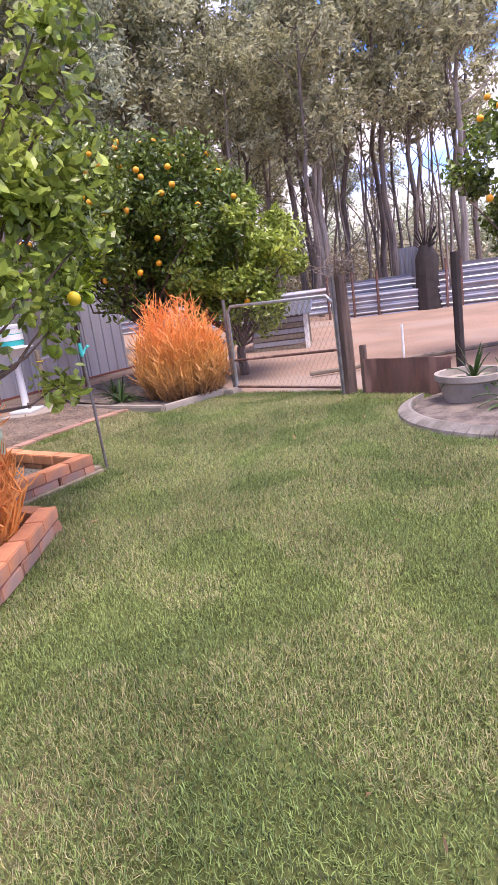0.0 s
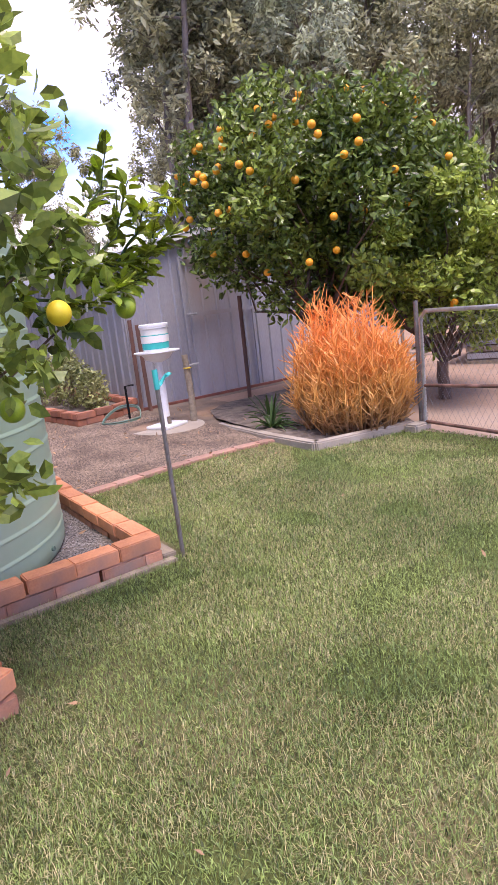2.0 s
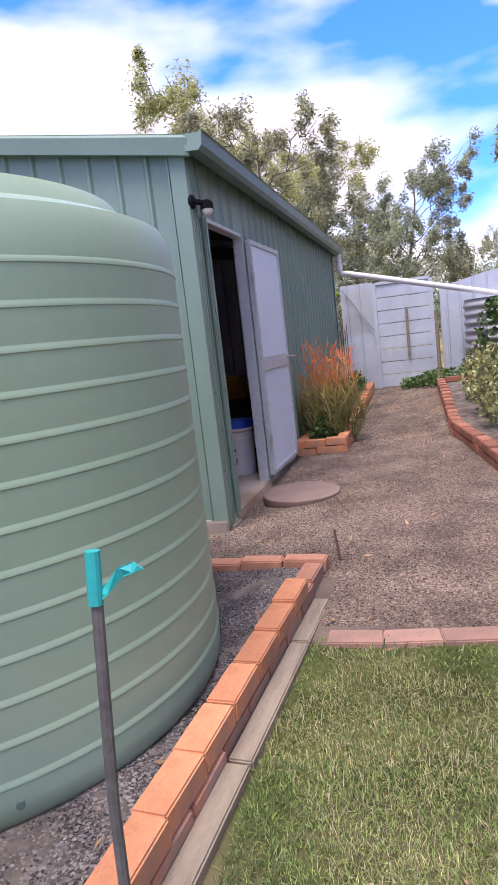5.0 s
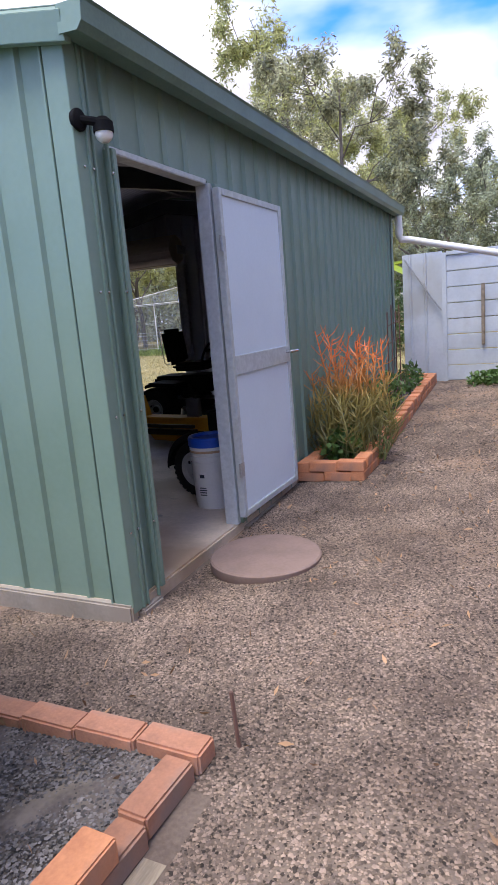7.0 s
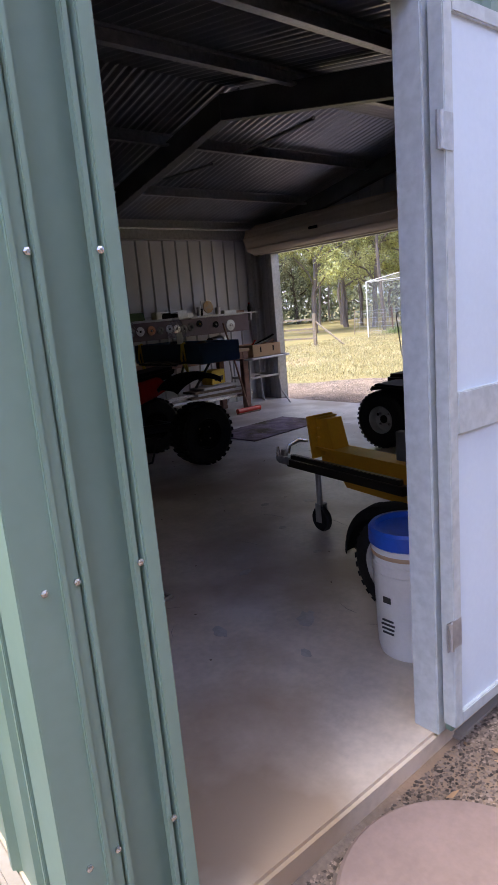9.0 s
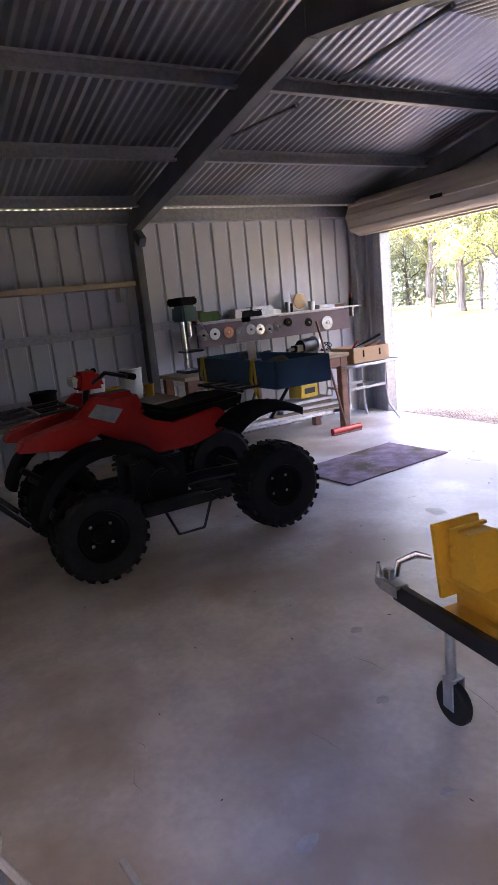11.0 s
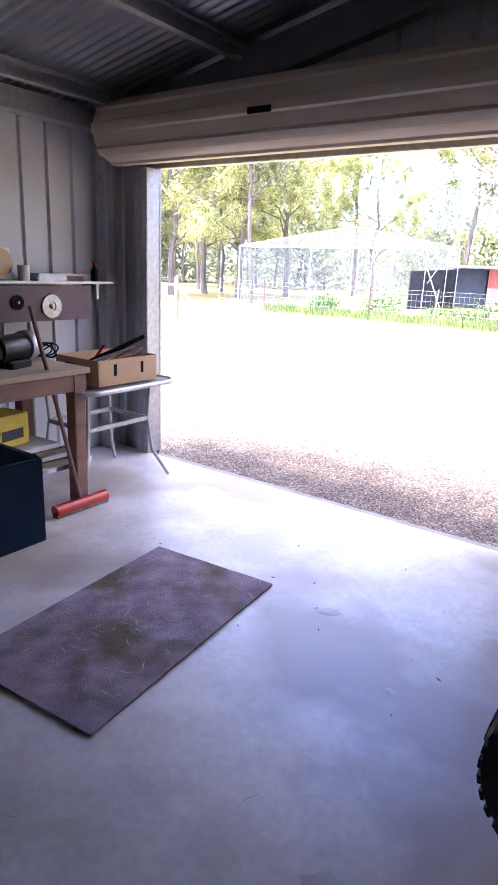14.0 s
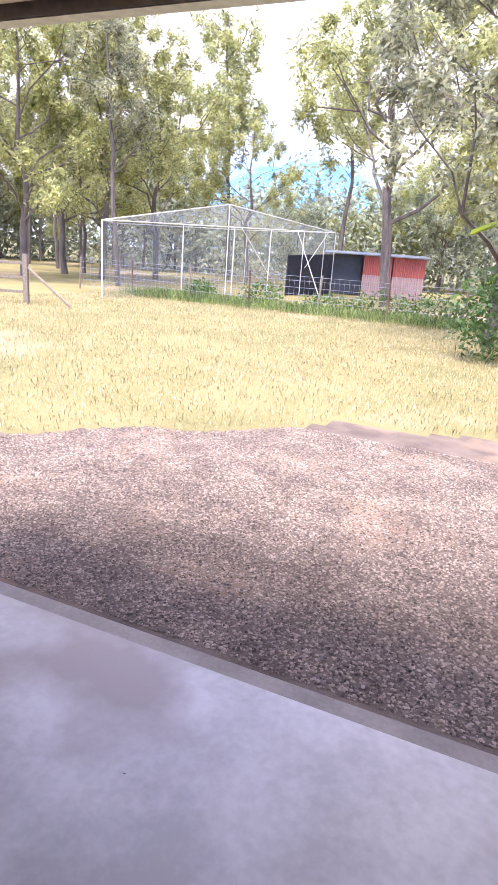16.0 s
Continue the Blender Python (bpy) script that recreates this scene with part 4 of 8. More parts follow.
stump = thing("timber_stub_post", (6.22, 8.42, 0.06), 0, "short weathered timber post with a yellow tie", "post")
part("post", Shape().tube([(0, 0, -0.05), (0.01, 0.0, 0.3), (-0.01, 0.0, 0.74)], [0.04, 0.037, 0.033], 9), M_WOODG, stump, smooth=True)
part("tie", Shape().tube([(0.043 * math.cos(a), 0.043 * math.sin(a), 0.60) for a in np.linspace(0, 6.28, 12)], 0.007, 5), M_YSTRAP, stump)
part("peg", Shape().tube([(0, 0, 0.62), (0.14, -0.02, 0.63)], 0.012, 6), M_GALV, stump)

# ---- gate at the end of the lane ----
GYY = 15.73
gate = thing("lane_gate", (3.95, GYY, 0.25), 0, "white slatted lane gate with a timber post", "gate")
for i in range(8):
    part("slat", Shape().box((0.46, 0, 0.14 + i * 0.222), (0.90, 0.03, 0.212)), M_FENCEW, gate, bevel=0.006)
part("gate_frame", Shape().box((0.0, -0.012, 0.92), (0.06, 0.06, 1.84)).box((0.94, -0.012, 0.92), (0.07, 0.06, 1.80)).box((0.47, -0.012, 1.83), (0.88, 0.05, 0.05)), M_FENCEW, gate, bevel=0.004)
part("handle_bar", Shape().box((0.52, -0.04, 0.95), (0.045, 0.04, 0.85)), M_WOODG, gate, "grey timber batten handle", bevel=0.006)
part("gate_post", Shape().tube([(1.02, -0.02, -0.2), (0.99, -0.02, 1.25)], 0.035, 8), M_WOODG, gate, smooth=True)
panel = Shape()
wall_sheet(panel, "x", GYY + 0.02, -1, 3.36, 3.92, 0.1, 2.12)
structure("wall_lane_panel", panel, [M_FENCEW, M_FENCEW], "pale steel panel beside the gate")
brace = Shape().tube([(3.40, GYY - 0.04, 2.05), (3.90, GYY - 0.04, 1.30)], 0.012, 6)
structure("trim_panel_brace", brace, M_GALV)
back = Shape()
wall_sheet(back, "x", GYY + 0.05, -1, 5.03, 8.5, 0.1, lambda u: 1.92 + 0.16 * smooth(5.0, 6.1, u))
structure("wall_lane_back", back, [M_FENCEW, M_FENCEW], "white painted steel fence")
tank2 = thing("corrugated_tank", (6.0, 15.25, 0.3), 0, "small corrugated grey steel rainwater tank", "water tank")
prof = [(0.62 + 0.014 * math.sin(2 * math.pi * z / 0.13), z) for z in np.arange(0, 1.32, 0.0163)]
part("shell", Shape().lathe(prof, 40), M_OLDZINC, tank2, smooth=True)

# ---- bird bath with a bucket ----
bath = thing("bird_bath", (5.90, 8.45, 0.05), 0, "white pedestal bird bath on a round concrete pad", "bird bath")
part("pad", Shape().lathe([(0.42, -0.04), (0.42, 0.02), (0.39, 0.03), (0.02, 0.03)], 32), M_CONC, bath, smooth=True)
part("foot", Shape().box((0, 0, 0.045), (0.34, 0.30, 0.03), rz=20), M_WHITE, bath, bevel=0.006)
part("pedestal", Shape().lathe([(0.055, 0.05), (0.045, 0.10), (0.040, 0.70), (0.05, 0.74)], 16), M_WHITE, bath, smooth=True)
part("bowl", Shape().lathe([(0.05, 0.72), (0.12, 0.75), (0.16, 0.80), (0.24, 0.825), (0.24, 0.835), (0.15, 0.82), (0.02, 0.80)], 32), M_WHITE, bath, "shallow white bowl", smooth=True)
part("tap", Shape().tube([(-0.0, -0.06, 0.07), (0, -0.06, 0.14)], 0.022, 8), M_TWIG, bath)
buck = thing("plastic_pail", (5.90, 8.45, 0.875), 0, "white plastic pail with a teal label in the bird bath", "bucket", "pails")
part("body", Shape().lathe([(0.125, 0.0), (0.135, 0.10), (0.142, 0.24), (0.15, 0.245), (0.15, 0.27)], 32), M_PVC, buck, smooth=True)
part("label", Shape().lathe([(0.1385, 0.035), (0.1435, 0.18)], 32), M_TEAL, buck, "teal label with plain marks", smooth=True)
part("lid", Shape().lathe([(0.153, 0.262), (0.153, 0.285), (0.14, 0.29), (0.02, 0.288)], 32), M_WHITE, buck, smooth=True)
part("label_panel", Shape().lathe([(0.1445, 0.10), (0.1462, 0.17)], 32), M_PVC, buck, smooth=True)

# ---- pole with teal tape ----
pole = thing("metal_stake", (4.23, 5.39, 0.0), 0, "thin grey steel stake with teal tape round its top", "stake")
part("rod", Shape().tube([(0, 0, -0.05), (0.005, 0.02, 0.5), (0.02, 0.06, 0.975)], 0.0115, 8), M_POLE, pole, smooth=True)
part("tape", Shape().tube([(0.0165, 0.05, 0.885), (0.02, 0.06, 0.985)], 0.0145, 12), M_TEAL, pole, "bright teal tape")
part("tape_end", Shape().sheet([[(0.018, 0.05, 0.884), (0.045, 0.047, 0.905), (0.075, 0.056, 0.935), (0.100, 0.052, 0.945), (0.118, 0.060, 0.950)], [(0.018, 0.05, 0.905), (0.042, 0.060, 0.925), (0.070, 0.050, 0.955), (0.098, 0.062, 0.963), (0.108, 0.056, 0.958)]], (0, 0.002, 0)), M_TEAL, pole)

# ---- firestick bed ----
kerb = thing("concrete_bed_edging", (6.18, 6.44, 0.0), 0, "low pale concrete edging round the shrub bed", "edging")


def kerb_run(owner, pts, w, h):
    for a, b in zip(pts[:-1], pts[1:]):
        a, b = Vector((*a, 0)), Vector((*b, 0))
        part("kerb", Shape().box(((a + b) / 2 + Vector((0, 0, h / 2 - 0.02)))[:], ((b - a).length + w * 0.35, w, h + 0.04), rz=math.degrees(math.atan2((b - a).y, (b - a).x))), M_CONC, owner, bevel=0.012)


kerb_run(kerb, [(0.95, -0.22), (0, 0), (0.02, 0.6), (0.10, 1.4), (0.2, 1.9), (0.45, 2.3), (0.95, 2.45)], 0.10, 0.07)
soil_pts = [(6.2, 6.46), (7.2, 6.2), (7.25, 6.25), (9.0, 8.9), (7.0, 8.85), (6.55, 8.6), (6.32, 8.1), (6.22, 7.0)]
s = Shape()
cx, cy = 7.1, 7.5
vs, fs, m = [], [], 8
loop = []
for i in range(len(soil_pts)):
    a, b = soil_pts[i], soil_pts[(i + 1) % len(soil_pts)]
    loop += [(a[0] + (b[0] - a[0]) * k / m, a[1] + (b[1] - a[1]) * k / m) for k in range(m)]
for r in range(9):
    vs += [(cx + (p[0] - cx) * r / 8, cy + (p[1] - cy) * r / 8, 0.035 + gz(cx + (p[0] - cx) * r / 8, cy + (p[1] - cy) * r / 8) + 0.02 * noise.noise((p[0] * r, p[1] * r, 1))) for p in loop]
L = len(loop)
fs = [(r * L + k, r * L + (k + 1) % L, (r + 1) * L + (k + 1) % L, (r + 1) * L + k) for r in range(8) for k in range(L)]
structure("ground_shrub_bed", s.add(vs, fs), M_SOIL, "bare garden soil")
block = thing("concrete_footing", (7.12, 6.12, 0.0), 0, "pale concrete footing at the gate post", "footing")
part("block", Shape().box((0, 0, 0.02), (0.22, 0.14, 0.09)), M_CONC, block, bevel=0.015)

# ---- yard gate, fence line and the run behind ----


def yard_gate(at, rz):
    t = thing("chain_wire_gate", at, rz, "low galvanised pipe gate with diamond wire mesh", "gate")
    w, h = 1.52, 1.0
    s = Shape()
    for y0, y1 in ((0.04, 0.04), (0.36, 0.44)):
        s.tube([(0, 0, y0), (w, 0, y1)], 0.015, 8)
    part("rail", s, M_RUST, t, smooth=True)
    part("gate_frame", Shape().tube([(0, 0, 0.0), (0, 0, h - 0.06), (0.06, 0, h), (w - 0.1, 0, h), (w - 0.02, 0, h - 0.08), (w, 0, 0.0)], 0.019, 8), M_GALV, t, "bent pipe frame", smooth=True)
    s = Shape()
    n = 24
    for i in range(-12, n + 12):
        for sg in (-1, 1):
            x0 = i * w / n
            x1 = x0 + sg * (h - 0.08) * 0.62
            a, b = Vector((x0, 0, 0.05)), Vector((x1, 0, h - 0.03))
            lo, hi = 0.0, 1.0
            if x1 != x0:
                t0, t1 = sorted(((0.01 - x0) / (x1 - x0), (w - 0.01 - x0) / (x1 - x0)))
                lo, hi = max(0.0, t0), min(1.0, t1)
            if hi > lo:
                s.tube([a.lerp(b, lo), a.lerp(b, hi)], 0.0013, 3, cap=False)
    part("wire_mesh", s, M_WIRE, t, "diamond wire mesh", kind="stuff")
    return t


yard_gate((7.18, 6.08, 0.03), -99)
part("gate_post", Shape().tube([(0, 0, -0.05), (0, 0, 1.12)], 0.021, 10), M_POLE, thing("gate_pipe_post", (7.20, 6.14, 0), 0, "grey pipe post the gate hangs from", "post"), smooth=True)
gp = thing("timber_gate_post", (6.97, 4.50, 0), 0, "tall split dark hardwood gate post", "post")
part("post", Shape().tube([(0, 0, -0.1), (0.02, 0.01, 0.5), (-0.02, 0.0, 1.22)], [0.072, 0.068, 0.058], 9), M_WOODD, gp, smooth=True)
part("splinter", Shape().tube([(-0.02, 0.03, 1.18), (-0.03, 0.03, 1.42)], [0.035, 0.012], 5), M_WOODD, gp)
part("side_pipe", Shape().tube([(-0.075, 0.05, 0), (-0.085, 0.06, 1.22)], 0.018, 8), M_POLE, gp, smooth=True)
part("stub", Shape().box((0.0, -0.17, 0.25), (0.06, 0.06, 0.5)), M_WOODD, gp, bevel=0.006)
steel = thing("rusty_steel_planter", (6.86, 3.86, 0.0), -98, "low dark brown rusty steel sheet screen on the grass", "planter")
s = Shape()
rows = [[(u, 0.018 * math.sin(u * 14), z) for u in np.linspace(-0.46, 0.46, 40)] for z in (-0.02, 0.36)]
part("sheet", s.sheet(rows, (0, 0.006, 0)), M_RUST, steel)
part("rail", Shape().box((0, 0.03, 0.34), (0.92, 0.03, 0.03)), M_RUST, steel)
dp = thing("dark_round_post", (8.0, 3.62, 0), 0, "dark weathered round fence post", "post")
part("post", Shape().tube([(0.03, 0, -0.1), (0, 0, 0.6), (-0.02, 0, 1.3)], 0.05, 8), M_STUMP, dp, smooth=True)
wp = thing("white_marker_peg", (7.6, 4.12, 0), 0, "thin white marker peg", "peg")
part("peg", Shape().tube([(0, 0, 0), (0, 0, 0.62)], 0.013, 6), M_PVC, wp)
log = thing("fallen_pole", (8.6, 5.0, 0.05), 0, "long thin bleached pole lying on the dirt", "pole")
part("pole", Shape().tube([(-0.6, 0.5, 0), (0.5, -0.9, 0.02), (1.8, -2.2, 0.03)], 0.03, 6), M_TWIG, log, smooth=True)

ring = thing("round_kerb", (6.35, 2.62, 0), 0, "curved pale concrete kerb round a planted tree", "edging")
s = Shape()
R0 = 1.02
arc = [(R0 * math.cos(a), R0 * math.sin(a)) for a in np.linspace(radians(80), radians(285), 40)]
for k in range(len(arc) - 1):
    (xa, ya), (xb, yb) = arc[k], arc[k + 1]
    s.prism([Vector((xa, ya, -0.03)), Vector((xa * 1.09, ya * 1.09, -0.03)), Vector((xa * 1.07, ya * 1.07, 0.035)), Vector((xa * 0.985, ya * 0.985, 0.075)), Vector((xa * 0.965, ya * 0.965, 0.075)), Vector((xa * 0.955, ya * 0.955, -0.03))], (xb - xa, yb - ya, 0))
part("kerb", s, M_OLDCONC, ring, "grey weathered kerb")
structure("ground_round_bed", Shape().lathe([(0.98, 0.0), (0.965, 0.03), (0.5, 0.05), (0.02, 0.06)], 40, "z", (6.35, 2.62, 0)), M_SOIL, "bare bed soil")
pot = thing("half_barrel_pot", (6.42, 3.14, 0.03), 0, "old pale grey concrete pot with strap-leaved plants", "pot")
part("pot", Shape().lathe([(0.22, 0), (0.27, 0.18), (0.30, 0.20), (0.30, 0.25), (0.26, 0.25), (0.25, 0.19), (0.02, 0.18)], 28), M_CONC, pot, smooth=True)
stake2 = thing("white_garden_stake", (6.38, 2.92, 0.05), 0, "white plastic pipe standing aslant in the pot", "stake")
part("pipe", Shape().tube([(0, 0, 0.0), (0.02, -0.08, 0.86)], 0.016, 8), M_PVC, stake2)

# low iron fences of the run
run_fence = thing("corrugated_run_fence", (17.3, 8.0, -0.02), 0, "low fence of horizontal corrugated iron sheets on dark posts", "fence")


def iron(s, a, b, z0, z1):
    """Corrugated iron laid lengthwise from a to b."""
    zs = np.arange(z0, z1, 0.02)
    d = Vector((b[0] - a[0], b[1] - a[1], 0)).normalized()
    nrm = Vector((-d.y, d.x, 0))
    rows = [[(a[0] + nrm.x * o, a[1] + nrm.y * o, z), (b[0] + nrm.x * o, b[1] + nrm.y * o, z)] for z in zs for o in (0.03 * math.sin(2 * math.pi * z / 0.15),)]
    s.sheet(rows, (nrm * -0.004)[:])


for a, b, z0, z1 in (((0.1, 1.35), (0.9, -1.5), 0, 0.62), ((0.9, -1.5), (1.5, -3.6), 0, 0.55), ((0.7, 1.3), (1.6, -1.4), 0.4, 1.02), ((-1.0, 3.6), (0.05, 1.5), 0.2, 0.95), ((1.7, -1.5), (2.2, -3.2), 0.5, 1.15), ((-3.6, 7.5), (-1.0, 3.6), 0.2, 0.95), ((1.5, -3.6), (2.5, -9), 0, 1.1)):
    s = Shape()
    iron(s, a, b, z0, z1)
    part("sheet", s, M_ZINC, run_fence, "grey corrugated sheet")
for x, y, h in ((0.25, 0.85, 1.25), (0.42, 0.2, 1.2), (0.9, -1.55, 1.3), (1.05, -1.9, 1.25), (0.0, 1.5, 1.2), (-0.9, 3.4, 1.2), (1.6, -3.6, 1.5)):
    part("post", Shape().tube([(x - 0.06, y, -0.05), (x - 0.06, y, h)], 0.035, 6), M_RUST, run_fence, "dark steel post")
panel2 = thing("upright_iron_sheet", (18.6, 7.55, 0.0), 0, "upright sheet of blue-grey corrugated iron", "sheet")
us = np.linspace(-0.35, 0.35, 50)
part("sheet", Shape().sheet([[(0.02 * math.sin(u * 60), u, z) for u in us] for z in (0.4, 1.7)], (0.004, 0, 0)), M_ZINC, panel2)
stp = thing("burnt_stump", (18.2, 6.95, 0.0), 0, "dark burnt tree stump with bristling top", "stump")
part("trunk", Shape().tube([(0, 0, -0.1), (0, 0.03, 0.8), (0.03, 0.0, 1.35), (0, 0.05, 1.7)], [0.36, 0.30, 0.32, 0.14], 9), M_STUMP, stp, smooth=True)
s = Shape()
rng = random.Random(3)
for k in range(26):
    a = rng.uniform(0, 6.28)
    s.tube([(0, 0.03, 1.5), (0.3 * math.cos(a), 0.3 * math.sin(a), 1.6 + rng.uniform(0.1, 0.55))], 0.018, 3)
part("bristles", s, M_STUMP, stp)

hut = thing("poultry_hutch", (11.14, 7.12, 0.0), 115, "low poultry hutch of horizontal grey slats under a pale iron roof", "hutch")
for i in range(6):
    part("slat", Shape().box((0.50, 0, 0.05 + i * 0.100), (1.0, 0.04, 0.078)), M_OLDZINC if i % 2 else M_WOODG, hut, bevel=0.004)
    part("slat", Shape().box((1.0, -0.65, 0.05 + i * 0.100), (0.04, 1.26, 0.078)), M_WOODG, hut, bevel=0.004)
part("back_wall", Shape().box((0.50, -1.32, 0.38), (1.0, 0.04, 0.76)), M_WOODD, hut, bevel=0.004)
for x, y, h, w in ((0.0, 0.03, 0.63, 0.07), (0.0, -0.34, 0.68, 0.07), (0.0, -0.95, 0.75, 0.05), (0.0, -1.30, 0.80, 0.07)):
    part("post", Shape().box((x, y, h / 2), (w, w, h)), M_PVC if y > -0.5 else M_WOODG, hut, bevel=0.005)
us = np.arange(-0.12, 1.2, 0.02)
part("roof", Shape().sheet([[(u, y, 0.66 - y * 0.125 + 0.010 * math.sin(u * 60)) for u in us] for y in (0.18, -1.5)], (0, 0, -0.004)), M_ZINC, hut, "pale corrugated iron roof")
trough = thing("iron_lean_to", (13.2, 9.0, 0.0), 115, "low pale iron sheet shelter behind the hutch", "shelter")
part("roof", Shape().box((0.9, 0, 0.92), (1.9, 0.9, 0.03), rx=-8), M_ZINC, trough, bevel=0.003)
for x in (0.1, 1.7):
    part("leg", Shape().box((x, 0.3, 0.42), (0.06, 0.06, 0.9)), M_WOODG, trough, bevel=0.003)

# ---- inside the shed ----
mat_t = thing("floor_mat", (-1.0, 12.93, SLAB + 0.005), 5, "worn purple-brown carpet mat strewn with straw on the concrete", "mat")
ms = Shape()
nx, ny = 14, 22
vs = [(-0.36 + 0.72 * i / nx, -0.62 + 1.24 * j / ny, 0.008 + 0.003 * noise.noise((i * 0.6, j * 0.6, 0))) for j in range(ny + 1) for i in range(nx + 1)]
rows = [vs[j * (nx + 1):(j + 1) * (nx + 1)] for j in range(ny + 1)]
ms.sheet(rows, (0, 0, -0.010))
part("mat", ms, M_MAT, mat_t)
rng = np.random.default_rng(4)
c = np.stack([rng.uniform(-0.33, 0.33, 170), rng.uniform(-0.6, 0.6, 170), np.full(170, 0.013)], axis=1)
me = leaves("straw", c, 0.06, 0.004, M_BLADE_DRY, 0.0, rng)
co = np.empty(len(me.vertices) * 3, dtype=np.float32)
me.vertices.foreach_get("co", co)
co = co.reshape(-1, 3)
co[:, 2] = 0.012 + np.abs(co[:, 2] - 0.013) * 0.15
me.vertices.foreach_set("co", co.ravel())
part("straw", me, None, mat_t, "loose straw", kind="stuff")


def workbench(at):
    t = thing("workbench", at, 0, "long workbench with a bare timber top and red-brown frame", "workbench")
    # top runs along y from 0 to 1.9
    part("top", Shape().box((-0.02, 0.78, 0.86), (0.66, 2.02, 0.035)), M_PLY, t, "dusty bare timber top", bevel=0.004)
    part("front_rail", Shape().box((0.29, 0.78, 0.79), (0.035, 1.96, 0.10)), M_WOODB, t, bevel=0.004)
    part("end_rail", Shape().box((-0.02, 1.76, 0.79), (0.56, 0.035, 0.10)), M_WOODB, t, bevel=0.004)
    for x in (-0.28, 0.27):
        for y in (-0.16, 1.70):
            part("leg", Shape().box((x, y, 0.42), (0.085, 0.085, 0.84)), M_WOODB, t, "red-brown square timber leg", bevel=0.005)
    part("lower_shelf", Shape().box((-0.02, 0.78, 0.27), (0.50, 1.85, 0.03)), M_WHITE, t, "pale lower shelf", bevel=0.003)
    for k, (y, z, w) in enumerate(((1.25, 0.30, 0.9), (1.3, 0.335, 0.8), (1.2, 0.37, 0.7), (1.28, 0.405, 0.6))):
        part("plank", Shape().box((0.10, y, z), (0.30, w, 0.028), rz=1.5 * (k - 2)), M_WHITE if k % 2 else M_WOODG, t, bevel=0.003)
    return t


BX, BY = -2.56, 11.98
workbench((BX, BY, SLAB))
can = thing("yellow_tin", (-2.45, 13.25, 0.54), 10, "yellow square tin under the bench", "tin")
part("body", Shape().box((0, 0, 0.10), (0.20, 0.26, 0.19)), M_YSTRAP, can, bevel=0.006)
part("label", Shape().box((0.102, 0.0, 0.08), (0.003, 0.16, 0.06)), M_INK, can)

shelf = thing("wall_shelf", (-2.92, 12.25, 1.46), 0, "narrow shelf with a purple-brown board hung with grinding discs", "shelf")
part("board", Shape().box((0.0, 1.05, -0.14), (0.02, 2.10, 0.24)), material("plum_board", (0.17, 0.125, 0.135), (0.12, 0.09, 0.10), rough=0.7, scale=4, bump=0.05), shelf, "purple-brown painted board", bevel=0.003)
part("shelf_top", Shape().box((-0.08, 1.15, 0.0), (0.22, 2.30, 0.018)), M_GALV, shelf, bevel=0.003)
for y in (0.1, 1.1, 2.2):
    part("bracket", Shape().box((-0.14, y, -0.06), (0.20, 0.02, 0.12)), M_GALV, shelf)


def disc(at, r, mat, hub):
    t = thing("grinding_disc", at, 0, "round grinding disc hanging on the board", "disc", "discs on the board")
    part("disc", Shape().lathe([(r, 0), (r, 0.008), (r * 0.42, 0.010), (r * 0.40, 0.004), (r * 0.1, 0.004)], 24, "x"), mat, t, smooth=True)
    part("hub", Shape().lathe([(r * 0.22, 0.006), (r * 0.2, 0.02), (0.004, 0.024)], 12, "x"), hub, t, smooth=True)
    return t


for y, z, r, m, hb in ((12.32, 1.33, 0.062, M_DISC, M_BLACK), (12.46, 1.33, 0.062, M_WHITE, M_BLACK), (12.63, 1.33, 0.062, M_BRICK, M_WHITE), (12.77, 1.32, 0.055, M_DISC, M_CHROME), (12.92, 1.33, 0.058, M_WHITE, M_BLACK), (13.04, 1.32, 0.058, M_CHROME, M_BLACK), (13.16, 1.31, 0.055, M_DISC, M_BLACK), (13.28, 1.33, 0.055, M_DISC, M_GALV), (13.43, 1.36, 0.050, M_BLACK, M_YSTRAP), (13.72, 1.33, 0.048, M_BLACK, M_GALV), (13.99, 1.30, 0.080, M_GALV, M_PVC)):
    disc((-2.905, y, z), r, m, hb)

# things on the shelf
rng = random.Random(11)
plate = thing("ornamental_clock", (-2.98, 13.66, 1.475), 0, "square cream board with an orange ringed disc leaning on the wall", "clock")
part("board", Shape().box((-0.02, 0, 0.10), (0.012, 0.19, 0.20), ry=-8), M_PVC, plate, bevel=0.002)
part("face", Shape().lathe([(0.088, 0), (0.085, 0.008), (0.05, 0.012), (0.02, 0.012)], 28, "x", (-0.005, 0.01, 0.11)), M_PLATE, plate, smooth=True)


def cup(at, r, h, mat, label, nm="cup"):
    t = thing(nm, at, 0, label, nm)
    part("body", Shape().lathe([(r * 0.85, 0), (r, h), (r * 0.88, h), (r * 0.8, h * 0.15), (0.005, h * 0.12)], 18), mat, t, smooth=True)
    return t


